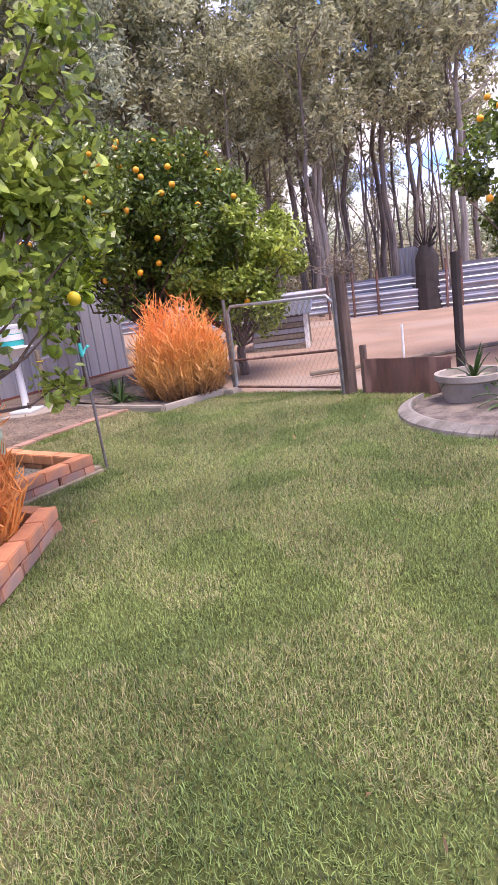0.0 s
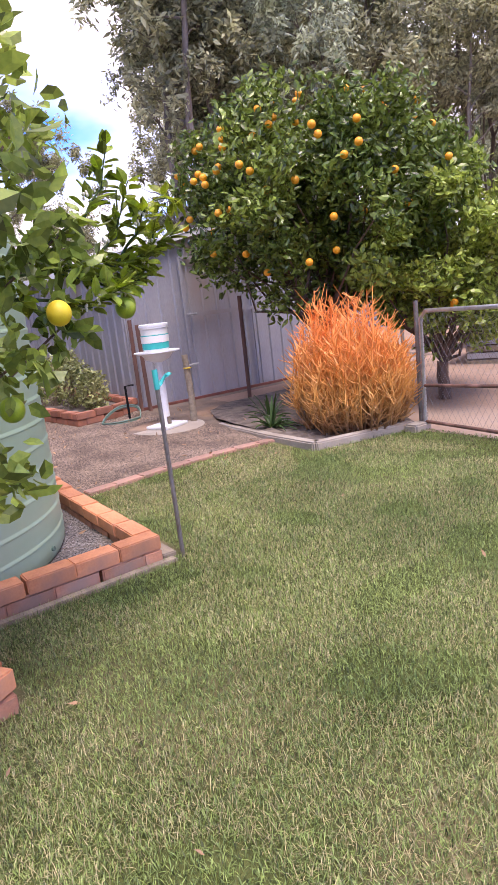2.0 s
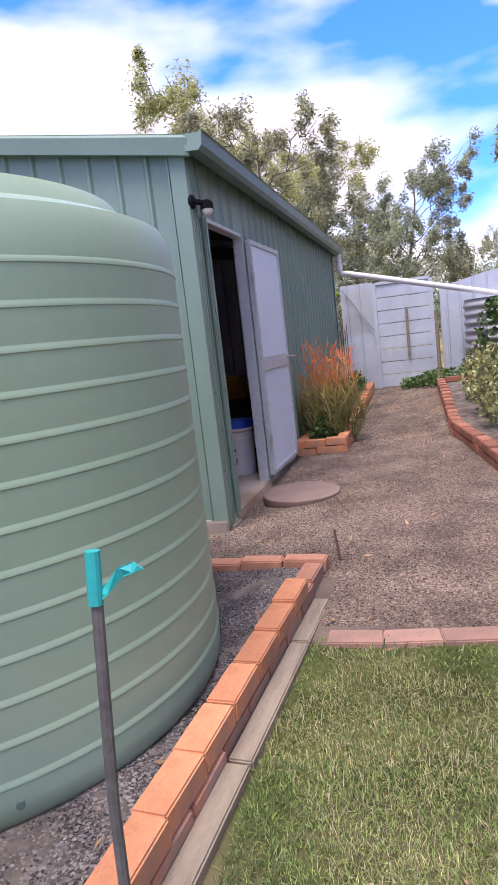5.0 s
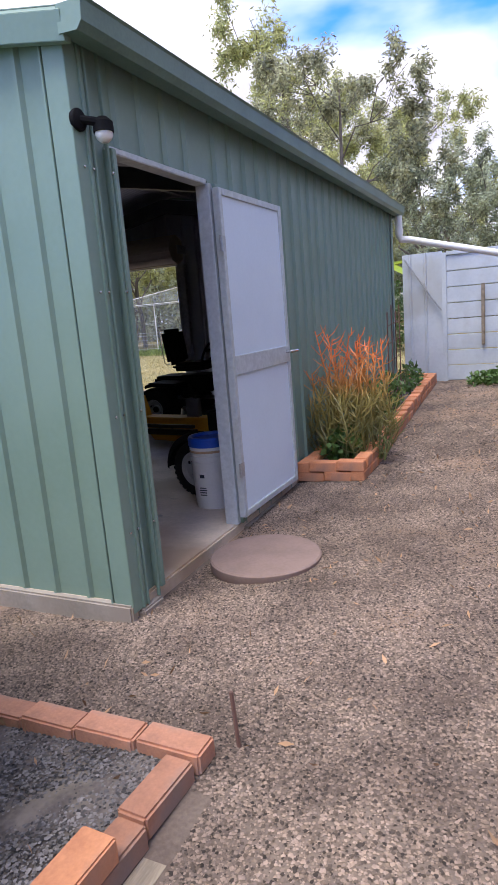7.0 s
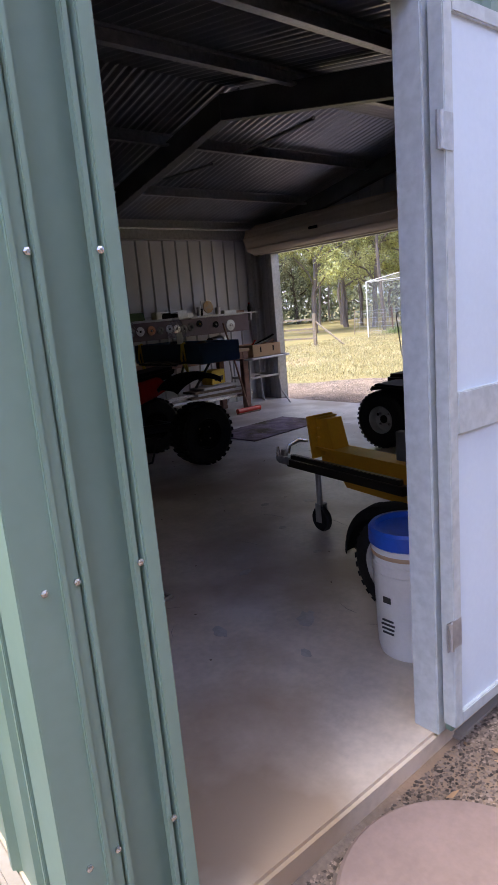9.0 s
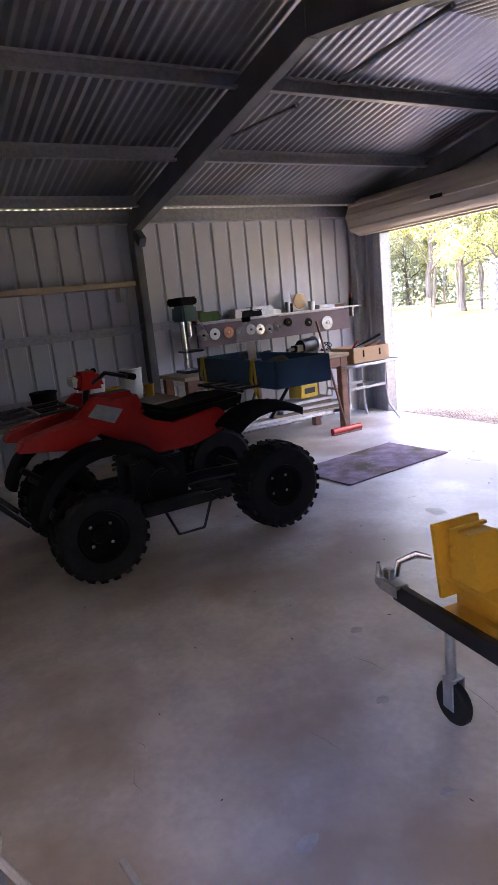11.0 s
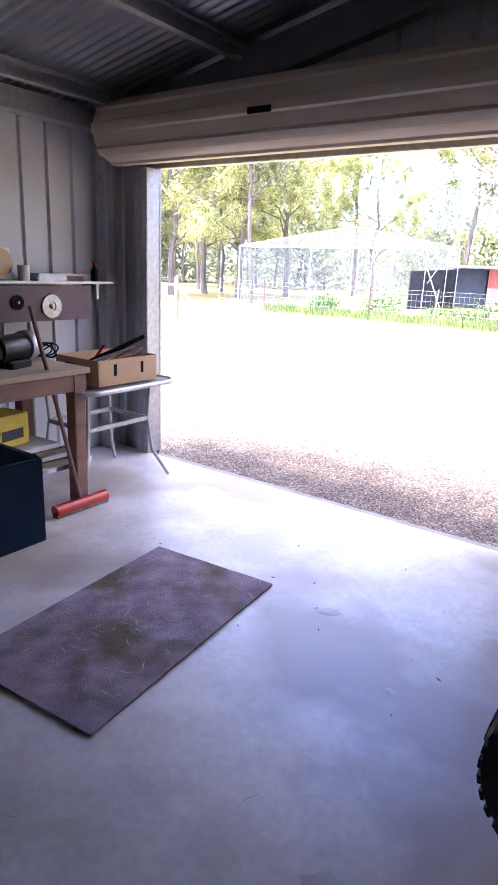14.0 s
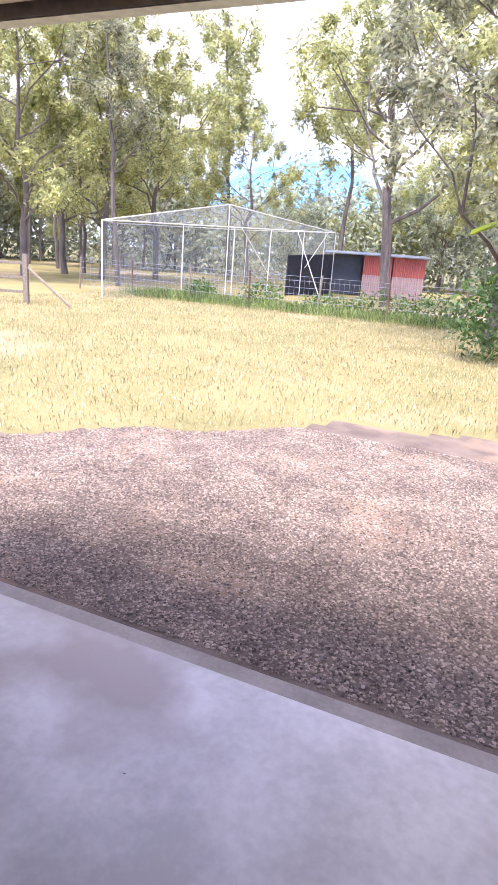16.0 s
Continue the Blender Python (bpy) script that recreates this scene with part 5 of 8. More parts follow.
cup((-2.93, 13.80, 1.47), 0.042, 0.10, M_PVC, "white plastic cup on the shelf")
cup((-2.97, 13.52, 1.47), 0.035, 0.10, M_BLACK, "dark metal can on the shelf")
cup((-2.93, 13.46, 1.47), 0.03, 0.12, M_GALV, "grey aerosol tin on the shelf")
for y, w, h, d, m, lab in ((12.42, 0.26, 0.10, 0.16, M_HERB, "pale green plastic tub"), (12.30, 0.10, 0.12, 0.12, M_WOODB, "brown paint tin"), (12.84, 0.22, 0.09, 0.14, M_PVC, "white plastic tub"), (12.95, 0.28, 0.07, 0.16, M_BLACK, "black tool case"), (13.10, 0.30, 0.10, 0.15, M_GALV, "grey power tool"), (13.25, 0.2, 0.05, 0.14, M_PVC, "small white parts tray"), (14.02, 0.24, 0.045, 0.12, M_GALV, "wire basket"), (14.22, 0.20, 0.03, 0.05, M_WOODB, "timber-handled tool")):
    t = thing("shelf_item", (-2.97, y, 1.47), rng.uniform(-4, 4), lab + " on the wall shelf", "tool")
    part("body", Shape().box((0, 0, h / 2), (d, w, h), taper=0.93), m, t, bevel=0.008)
    part("rim", Shape().box((0, 0, h), (d * 0.96, w * 0.96, 0.008)), m, t, bevel=0.002)
sb = thing("small_bottle", (-2.93, 14.40, 1.47), 0, "small dark bottle with a red cap", "bottle")
part("body", Shape().lathe([(0.026, 0), (0.028, 0.07), (0.012, 0.10), (0.012, 0.115)], 14), M_BLACK, sb, smooth=True)
part("cap", Shape().lathe([(0.014, 0.11), (0.014, 0.135), (0.003, 0.137)], 12), M_RED, sb, smooth=True)

grind = thing("bench_grinder", (-2.55, 13.42, SLAB + 0.88), 15, "dark bench vice and grinder on the bench end", "bench grinder")
part("body", Shape().lathe([(0.02, -0.13), (0.075, -0.12), (0.085, 0.0), (0.075, 0.12), (0.02, 0.13)], 18, "y", (0, 0, 0.11)), M_BLACKM, grind, smooth=True)
part("foot", Shape().box((0, 0, 0.02), (0.16, 0.18, 0.05)), M_BLACKM, grind, bevel=0.008)
part("jaw", Shape().box((0.0, -0.17, 0.10), (0.10, 0.12, 0.07)).tube([(0, -0.2, 0.1), (0, -0.34, 0.1)], 0.02, 8), M_BLACKM, grind, bevel=0.006)
part("guard", Shape().lathe([(0.09, 0.10), (0.095, 0.11), (0.095, 0.15), (0.02, 0.155)], 18, "y", (0, 0, 0.115)), M_GALV, grind, smooth=True)
drill = thing("drill_press", (-2.70, 12.02, SLAB + 0.88), 0, "dark green pedestal drill press on the bench", "drill press")
part("base", Shape().box((0, 0, 0.015), (0.26, 0.20, 0.03)), M_BLACKM, drill, bevel=0.004)
part("column", Shape().tube([(-0.06, 0, 0.0), (-0.06, 0, 0.62)], 0.028, 12), M_CHROME, drill, smooth=True)
part("head", Shape().box((0.03, 0, 0.60), (0.30, 0.17, 0.16), taper=0.9), M_GREEN_DK, drill, "dark green drill head", bevel=0.02)
part("cover", Shape().box((0.0, 0, 0.72), (0.34, 0.19, 0.08)), M_BLACK, drill, bevel=0.015)
part("chuck", Shape().lathe([(0.02, 0.36), (0.028, 0.40), (0.025, 0.52)], 12, "z", (0.10, 0, 0)), M_CHROME, drill, smooth=True)
part("table", Shape().box((0.08, 0, 0.22), (0.20, 0.20, 0.02)), M_BLACKM, drill, bevel=0.003)
part("lever", Shape().tube([(0.10, 0.09, 0.55), (0.16, 0.14, 0.45), (0.18, 0.18, 0.36)], 0.008, 6), M_CHROME, drill)
for x, y, z0, m, lab in ((-2.7, 12.35, SLAB + 0.88, M_YSTRAP, "yellow tin on the bench"), (-2.55, 12.6, SLAB + 0.88, M_PVC, "white jar on the bench"), (-2.65, 12.95, SLAB + 0.88, M_BLACK, "dark tin on the bench")):
    cup((x, y, z0), 0.045, 0.11, m, lab, "tin")
mess = thing("tangled_cable", (-2.72, 13.66, SLAB + 0.89), 0, "tangle of black cable on the bench", "cable")
s = Shape()
rng = random.Random(8)
pts = [(0.10 * math.cos(a * 1.0) * (0.6 + 0.4 * math.sin(a * 0.37)), 0.17 * math.sin(a * 1.1), 0.05 + 0.045 * math.sin(a * 1.7)) for a in np.linspace(0, 26, 150)]
part("cable", s.tube(pts, 0.005, 5), M_BLACK, mess, smooth=True)

left_bench = thing("low_side_bench", (-2.55, 10.72, SLAB), 0, "low rough timber bench crowded with buckets", "bench")
part("top", Shape().box((-0.05, 0, 0.68), (0.75, 2.0, 0.04)), M_WOODG, left_bench, bevel=0.005)
for x in (-0.35, 0.25):
    for y in (-0.92, 0.92):
        part("leg", Shape().box((x, y, 0.33), (0.08, 0.08, 0.66)), M_WOODB, left_bench, bevel=0.004)
part("crate", Shape().box((0.0, 0.7, 0.52), (0.3, 0.35, 0.22)), M_PVC, left_bench, "white slotted crate", bevel=0.01)
upper = thing("upper_wall_rack", (-2.95, 10.6, 1.92), 0, "high timber rack board on the side wall", "shelf")
part("board", Shape().box((0, 0, 0), (0.30, 2.0, 0.05)), M_PLY, upper, bevel=0.004)
for y in (-0.9, 0.9):
    part("bracket", Shape().box((-0.1, y, -0.09), (0.14, 0.03, 0.14)), M_GALV, upper)
for y, z, r, h, m, lab in ((10.95, 0.82, 0.13, 0.24, M_PVC, "white bucket"), (11.35, 0.82, 0.11, 0.30, M_PVC, "white round container"), (11.15, 0.82, 0.08, 0.14, M_YSTRAP, "yellow tin"), (10.5, 0.82, 0.12, 0.2, M_BLACK, "black tub"), (11.52, 0.82, 0.05, 0.12, M_YELLOW, "small yellow jar")):
    b = thing("bench_bucket", (-2.62, y, z), 0, lab + " on the low bench", "bucket", "buckets on the low bench")
    part("body", Shape().lathe([(r * 0.85, 0), (r, h), (r * 0.92, h), (r * 0.8, 0.02), (0.01, 0.015)], 20), m, b, smooth=True)
    part("rim", Shape().lathe([(r * 1.0, h - 0.02), (r * 1.05, h - 0.01), (r * 1.0, h), (r * 0.95, h)], 20, closed=True), m, b, smooth=True)

# patio table with a carton
pt = thing("patio_table", (-2.54, 14.08, SLAB), 0, "grey steel patio table with a rounded glass top", "table")
rim = []
for cxx, cyy, a0 in ((0.25, 0.30, 0), (-0.25, 0.30, 90), (-0.25, -0.30, 180), (0.25, -0.30, 270)):
    for k in range(7):
        a = radians(a0 + k * 15)
        rim.append((cxx + 0.12 * math.cos(a), cyy + 0.12 * math.sin(a), 0.72))
part("top_rim", Shape().tube(rim + [rim[0]], 0.016, 8, cap=False), M_GALV, pt, smooth=True)
part("glass_top", Shape().prism([(p[0], p[1], 0.715) for p in rim], (0, 0, 0.008)), M_CONC, pt, "frosted glass top")
for sx in (-1, 1):
    for sy in (-1, 1):
        part("leg", Shape().tube([(0.22 * sx, 0.28 * sy, 0.705), (0.20 * sx, 0.27 * sy, 0.45), (0.22 * sx, 0.30 * sy, 0.20), (0.29 * sx, 0.40 * sy, 0.0)], 0.013, 8), M_GALV, pt, "bent grey tube leg", smooth=True)
for a, b in (((-0.2, -0.27), (0.2, -0.27)), ((0.2, -0.27), (0.2, 0.27)), ((0.2, 0.27), (-0.2, 0.27)), ((-0.2, 0.27), (-0.2, -0.27))):
    part("brace", Shape().box(((a[0] + b[0]) / 2, (a[1] + b[1]) / 2, 0.44), (abs(a[0] - b[0]) + 0.02, abs(a[1] - b[1]) + 0.02, 0.03)), M_GALV, pt, bevel=0.002)
box_t = thing("cardboard_carton", (-2.47, 14.10, SLAB + 0.737), 0, "open brown fruit carton with hand holes, full of tools", "carton")
s = Shape()
cw, cl, ch = 0.42, 0.52, 0.17
s.box((0, 0, 0.004), (cw, cl, 0.006))
for x in (-cw / 2, cw / 2):
    s.box((x, 0, ch / 2), (0.006, cl, ch))
for y in (-cl / 2, cl / 2):
    s.box((0, y, ch / 2), (cw - 0.006, 0.006, ch))
part("carton", s, M_CARD, box_t, "brown cardboard sides", bevel=0.001)
for y in (-0.12, 0.12):
    part("hand_hole", Shape().box((cw / 2 + 0.0045, y, 0.10), (0.004, 0.022, 0.075)), M_BLACK, box_t, "dark cut-out hole")
part("hand_hole", Shape().box((-0.06, -cl / 2 - 0.0045, 0.11), (0.09, 0.004, 0.04)), M_BLACK, box_t, "dark cut-out hole")
part("hand_hole", Shape().box((0.09, -cl / 2 - 0.0045, 0.06), (0.03, 0.004, 0.05)), M_BLACK, box_t, "dark cut-out hole")
for k, (a, b, r, m) in enumerate((((-0.1, -0.1, 0.1), (0.1, 0.25, 0.28), 0.018, M_BLACK), ((0.0, -0.15, 0.12), (0.14, 0.12, 0.22), 0.014, M_GALV), ((0.05, 0.05, 0.12), (0.1, 0.24, 0.2), 0.02, M_WOODB), ((-0.1, 0.0, 0.1), (-0.02, 0.2, 0.21), 0.016, M_BLACK), ((-0.12, -0.05, 0.08), (-0.05, 0.02, 0.22), 0.012, M_RED))):
    tl = thing("hand_tool", (-2.47, 14.10, SLAB + 0.74), 0, ("black-handled tool", "grey spanner", "timber-handled chisel", "black pliers", "red-handled screwdriver")[k] + " sticking out of the carton", "tool", "tools in the carton")
    part("shaft", Shape().tube([a, b], [r, r * 0.8], 8), m, tl, smooth=True)

broom = thing("push_broom", (-2.17, 13.60, SLAB), 0, "red push broom with a brown timber handle leaning on the bench", "broom")
part("head", Shape().tube([(0.0, -0.20, 0.045), (0.0, 0.20, 0.045)], 0.036, 10), M_RED, broom, "red broom head", smooth=True)
part("bristles", Shape().box((0, 0, 0.012), (0.05, 0.40, 0.03)), M_TWIG, broom)
part("broom_handle", Shape().tube([(0.0, 0.0, 0.06), (-0.12, -0.06, 0.65), (-0.24, -0.13, 1.25)], 0.013, 8), M_WOODB, broom, smooth=True)
ch = thing("stepladder_rails", (-2.75, 12.9, SLAB), 0, "pale aluminium ladder lying under the bench", "ladder")
part("rail", Shape().box((0.35, 0.0, 0.33), (0.03, 1.9, 0.06)).box((0.38, 0.1, 0.24), (0.03, 1.7, 0.05)), M_CHROME, ch, bevel=0.003)

rng = random.Random(61)
M_STAIN = material("old_oil_stain", (0.50, 0.455, 0.41), (0.38, 0.34, 0.30), rough=0.5, scale=9, fine=60, bump=0.05)
for x, y, r in ((0.30, 12.36, 0.085), (2.55, 9.95, 0.07), (2.35, 9.62, 0.05), (1.95, 10.1, 0.04), (2.75, 9.75, 0.035), (-0.35, 13.55, 0.05), (0.75, 13.15, 0.16), (1.35, 11.2, 0.045), (1.15, 10.95, 0.035), (2.2, 9.35, 0.06), (0.1, 13.2, 0.03), (1.6, 10.7, 0.03), (2.05, 10.55, 0.03)):
    st = thing("floor_stain", (x, y, SLAB + 0.0012), rng.uniform(0, 360), "small irregular dark stain on the concrete floor", "stain", "floor stains")
    pts = [(r * (0.75 + 0.5 * rng.random()) * math.cos(a), r * 0.6 * (0.7 + 0.6 * rng.random()) * math.sin(a), 0.0) for a in np.linspace(0, 2 * math.pi, 17)[:-1]]
    part("stain", Shape().prism(pts, (0, 0, 0.0008)), M_STAIN, st)
for k in range(60):
    bit = thing("floor_debris", (rng.uniform(-1.6, 2.8), rng.uniform(9.0, 14.3), SLAB + 0.003), rng.uniform(0, 360), "tiny dry leaf scrap on the concrete floor", "debris", "floor debris")
    w = rng.uniform(0.004, 0.011)
    part("scrap", Shape().prism([(-w, 0, 0), (0, -w * 0.4, 0), (w * 1.3, 0, 0.003), (0, w * 0.5, 0.001)], (0, 0, 0.0015)), M_WOODD, bit)
rng = random.Random(62)
M_SCUFF = material("pale_scuff", (0.30, 0.27, 0.25), (0.22, 0.20, 0.185), rough=0.6, scale=9, bump=0)
for k in range(34):
    x, y = rng.uniform(-0.9, 2.9), rng.uniform(9.3, 14.2)
    sc = thing("floor_scratch", (x, y, SLAB + 0.0012), rng.uniform(0, 360), "thin dark scratch in the concrete floor", "scratch", "floor scratches")
    a, L = rng.uniform(-0.02, 0.02), rng.uniform(0.04, 0.22)
    part("scratch", Shape().prism([(-L / 2, 0, 0), (0, a - 0.0012, 0), (L / 2, 0, 0), (0, a + 0.0012, 0)], (0, 0, 0.0007)), M_SCUFF, sc)

# ---- quad bike ----


def wheel(parent, at, r, w, rim_r, rim_mat, tread, name="wheel", n=40, steer=0, knob=0.014):
    """A wheel turning about y, with tyre, rim and hub."""
    ob = part(name, Shape().lathe([(rim_r, -w * 0.36), (rim_r * 1.05, -w * 0.46), (r * 0.86, -w * 0.5), (r * 0.95, -w * 0.42), (r * 0.985, -w * 0.25), (r * 0.99, w * 0.25), (r * 0.95, w * 0.42), (r * 0.86, w * 0.5), (rim_r * 1.05, w * 0.46), (rim_r, w * 0.36)], n, "y", closed=True), M_TYRE, parent, "black rubber tyre", smooth=True)
    ob.matrix_basis = pose(*at, 0, 0, steer)
    s = Shape()
    for k in range(tread):
        a = 2 * math.pi * k / tread
        for row, off in ((-0.34, 0.0), (0.0, 0.5), (0.34, 0.0)):
            aa = a + off * 2 * math.pi / tread
            q = Vector((math.cos(aa), 0, math.sin(aa)))
            c = q * (r * (0.985 if row == 0 else 0.955)) + Vector((0, row * w, 0))
            s.box(c[:], (knob * 1.4, w * 0.27, 2 * math.pi * r / tread * 0.52), ry=-math.degrees(aa), rz=0)
    part("tread", s, M_TYRE, ob, "raised tread blocks")
    part("rim", Shape().lathe([(rim_r * 1.02, -w * 0.40), (rim_r * 1.02, -w * 0.47), (rim_r * 0.93, -w * 0.44), (rim_r * 0.85, -w * 0.18), (rim_r * 0.4, -w * 0.12), (rim_r * 0.35, -w * 0.22), (0.004, -w * 0.24)], 32, "y", caps=False), rim_mat, ob, smooth=True)
    part("rim_back", Shape().lathe([(0.01, w * 0.12), (rim_r * 0.9, w * 0.2), (rim_r * 1.02, w * 0.46), (rim_r * 1.02, w * 0.38)], 32, "y", caps=False), rim_mat, ob, smooth=True)
    s = Shape()
    for k in range(4):
        a = math.pi / 4 + k * math.pi / 2
        s.lathe([(0.012, -w * 0.16), (0.010, -w * 0.22), (0.002, -w * 0.225)], 6, "y", (rim_r * 0.55 * math.cos(a), 0, rim_r * 0.55 * math.sin(a)))
    part("bolts", s, M_CHROME, ob, kind="stuff")
    part("hub_cap", Shape().lathe([(rim_r * 0.30, -w * 0.20), (rim_r * 0.30, -w * 0.27), (rim_r * 0.22, -w * 0.30), (0.004, -w * 0.30)], 18, "y"), M_BLACK, ob, "round axle hub", smooth=True)
    if rim_mat == M_RIM:
        part("valve_slot", Shape().box((-rim_r * 0.62, -w * 0.165, rim_r * 0.30), (0.018, 0.010, 0.022)), M_BLACK, ob, "dark slot in the rim", bevel=0.002)
    return ob


def arch(s, at, r0, a0, a1, w, thick=0.012, flare=0.0, n=12):
    """A curved mudguard across y, round an axle."""
    pts = [radians(a0 + (a1 - a0) * k / n) for k in range(n + 1)]
    rows = []
    for a in pts:
        rows.append([(at[0] + (r0 - d) * math.cos(a), at[1] + y, at[2] + (r0 - d) * math.sin(a)) for y, d in ((-w / 2, 0.035), (-w / 2 + 0.02, 0.0), (0, -0.01), (w / 2 - 0.02, 0.0), (w / 2, 0.035))])
    s.sheet(rows, (0, 0, -thick))


def quad(at, rz):
    """Built facing +x; wheels turn about y."""
    t = thing("quad_bike", at, rz, "red and black farm quad bike with knobbly tyres", "quad bike")
    rr, fr = 0.285, 0.25
    for y, flip in ((-0.42, 0), (0.42, 180)):
        wheel(t, (-0.62, y * 0.96, 0.260), 0.260, 0.215, 0.125, M_BLACK, 26, steer=flip, knob=0.013)
        wheel(t, (0.50, y, fr), fr, 0.19, 0.135, M_BLACK, 22, steer=flip)
    part("frame", Shape().tube([(-0.62, 0, rr), (-0.3, 0.0, 0.3), (0.62, 0, fr)], 0.04, 8).tube([(-0.62, -0.34, rr), (-0.62, 0.34, rr)], 0.03, 8).tube([(0.62, -0.32, fr), (0.62, 0.32, fr)], 0.028, 8)
         .tube([(-0.35, -0.18, 0.26), (0.4, -0.18, 0.26)], 0.022, 6).tube([(-0.35, 0.18, 0.26), (0.4, 0.18, 0.26)], 0.022, 6).tube([(0.4, -0.18, 0.26), (0.75, -0.12, 0.55)], 0.02, 6).tube([(0.4, 0.18, 0.26), (0.75, 0.12, 0.55)], 0.02, 6), M_BLACKM, t, smooth=True)
    part("engine", Shape().box((0.02, 0, 0.38), (0.36, 0.26, 0.26)).lathe([(0.10, -0.16), (0.11, 0.16)], 16, "y", (0.0, 0, 0.33)).box((0.0, 0.0, 0.52), (0.22, 0.2, 0.12)), M_BLACKM, t, bevel=0.012)
    part("engine_fins", Shape().box((0.14, -0.135, 0.50), (0.14, 0.02, 0.03)).box((0.14, -0.135, 0.46), (0.16, 0.02, 0.015)).box((0.14, -0.135, 0.43), (0.16, 0.02, 0.015)), M_CHROME, t, bevel=0.002)
    # footwells
    for sg in (-1, 1):
        part("footrest", Shape().box((0.05, sg * 0.33, 0.27), (0.5, 0.16, 0.03)).box((0.05, sg * 0.41, 0.29), (0.46, 0.02, 0.05)).tube([(-0.18, sg * 0.40, 0.28), (-0.1, sg * 0.43, 0.12), (0.06, sg * 0.43, 0.12), (0.12, sg * 0.40, 0.28)], 0.010, 6), M_BLACKM, t, bevel=0.004)
        s = Shape()
        arch(s, (-0.50, sg * 0.38, rr + 0.03), 0.40, 48, 122, 0.28, flare=0.03)
        part("rear_mudguard", s, M_BLACK, t, "black plastic mudguard", smooth=True)
        s = Shape()
        arch(s, (0.50, sg * 0.40, fr), 0.41, 15, 150, 0.26, flare=0.03)
        part("front_mudguard", s, M_BLACK, t, "black plastic mudguard", smooth=True)
        # red side panels
        prof = [(-0.40, 0.60), (-0.30, 0.70), (0.0, 0.66), (0.14, 0.70), (0.30, 0.84), (0.46, 0.88), (0.60, 0.76), (0.42, 0.66), (0.26, 0.58), (0.12, 0.50), (-0.10, 0.50), (-0.25, 0.54)]
        part("side_panel", Shape().prism([(x, sg * 0.155, z) for x, z in prof], (0, sg * 0.055, 0)), M_RED, t, "glossy red plastic panel", bevel=0.008)
        part("panel_mark", Shape().prism([(x, sg * 0.212, z) for x, z in ((0.30, 0.79), (0.44, 0.84), (0.50, 0.78), (0.36, 0.72))], (0, sg * 0.003, 0)), M_GALV, t, "silver graphic patch")
        prof = [(0.42, 0.70), (0.56, 0.78), (0.86, 0.72), (0.90, 0.66), (0.60, 0.62)]
        part("front_panel", Shape().prism([(x, sg * 0.14, z) for x, z in prof], (0, sg * 0.12, 0)), M_RED, t, "red nose panel", bevel=0.01)
    part("tank", Shape().box((0.30, 0, 0.78), (0.36, 0.26, 0.18), taper=0.75), M_RED, t, "red fuel tank cover", bevel=0.03)
    part("seat", Shape().prism([(-0.50, -0.15, 0.68), (-0.52, -0.15, 0.77), (-0.30, -0.15, 0.75), (-0.02, -0.15, 0.73), (0.12, -0.15, 0.78), (0.18, -0.15, 0.74), (0.0, -0.15, 0.64), (-0.3, -0.15, 0.64)], (0, 0.30, 0)), M_BLACK, t, "black vinyl seat", bevel=0.03, smooth=True)
    part("handlebar", Shape().tube([(0.30, -0.36, 0.98), (0.36, -0.18, 1.0), (0.42, -0.06, 0.93), (0.42, 0.06, 0.93), (0.36, 0.18, 1.0), (0.30, 0.36, 0.98)], 0.012, 8).tube([(0.50, 0, 0.60), (0.42, 0, 0.94)], 0.02, 8), M_BLACKM, t, smooth=True)
    for sg in (-1, 1):
        part("grip", Shape().tube([(0.30, sg * 0.26, 0.985), (0.27, sg * 0.38, 0.975)], 0.018, 10), M_BLACK, t, smooth=True)
    part("pod", Shape().box((0.42, 0, 0.96), (0.16, 0.20, 0.10), taper=0.7), M_RED, t, "red handlebar pod", bevel=0.02)
    part("headlight", Shape().box((0.50, 0, 0.96), (0.03, 0.14, 0.06)), M_PVC, t, bevel=0.008)
    for y in (-0.24, -0.08, 0.08, 0.24):
        part("rack_bar", Shape().tube([(-0.95, y, 0.79), (-0.40, y, 0.79)], 0.010, 6), M_BLACKM, t, smooth=True)
    for x in (-0.95, -0.68, -0.42):
        part("rack_crossbar", Shape().tube([(x, -0.30, 0.785), (x, 0.30, 0.785)], 0.012, 6), M_BLACKM, t, smooth=True)
    for sg in (-1, 1):
        part("rack_strut", Shape().tube([(-0.85, sg * 0.2, 0.78), (-0.70, sg * 0.14, 0.55)], 0.012, 6), M_BLACKM, t, smooth=True)
    for y in (-0.2, 0.0, 0.2):
        part("rack_bar", Shape().tube([(0.55, y, 0.84), (0.95, y, 0.82)], 0.010, 6), M_BLACKM, t, smooth=True)
    for x in (0.55, 0.75, 0.95):
        part("rack_crossbar", Shape().tube([(x, -0.26, 0.835), (x, 0.26, 0.835)], 0.010, 6), M_BLACKM, t, smooth=True)
    part("bull_bar", Shape().tube([(0.80, -0.16, 0.30), (0.98, -0.18, 0.5), (0.96, -0.2, 0.80), (0.96, 0.2, 0.80), (0.98, 0.18, 0.5), (0.80, 0.16, 0.30)], 0.015, 8), M_BLACKM, t, smooth=True)
    part("tail_light", Shape().box((-0.90, -0.20, 0.60), (0.03, 0.08, 0.04)), M_RED, t, "red tail lamp", bevel=0.006)
    for o in t.children:
        if o.name.split(".")[0] not in ("wheel", "frame", "engine", "engine_fins", "footrest", "bull_bar"):
            o.location = (-0.09, 0, 0.055)
    return t


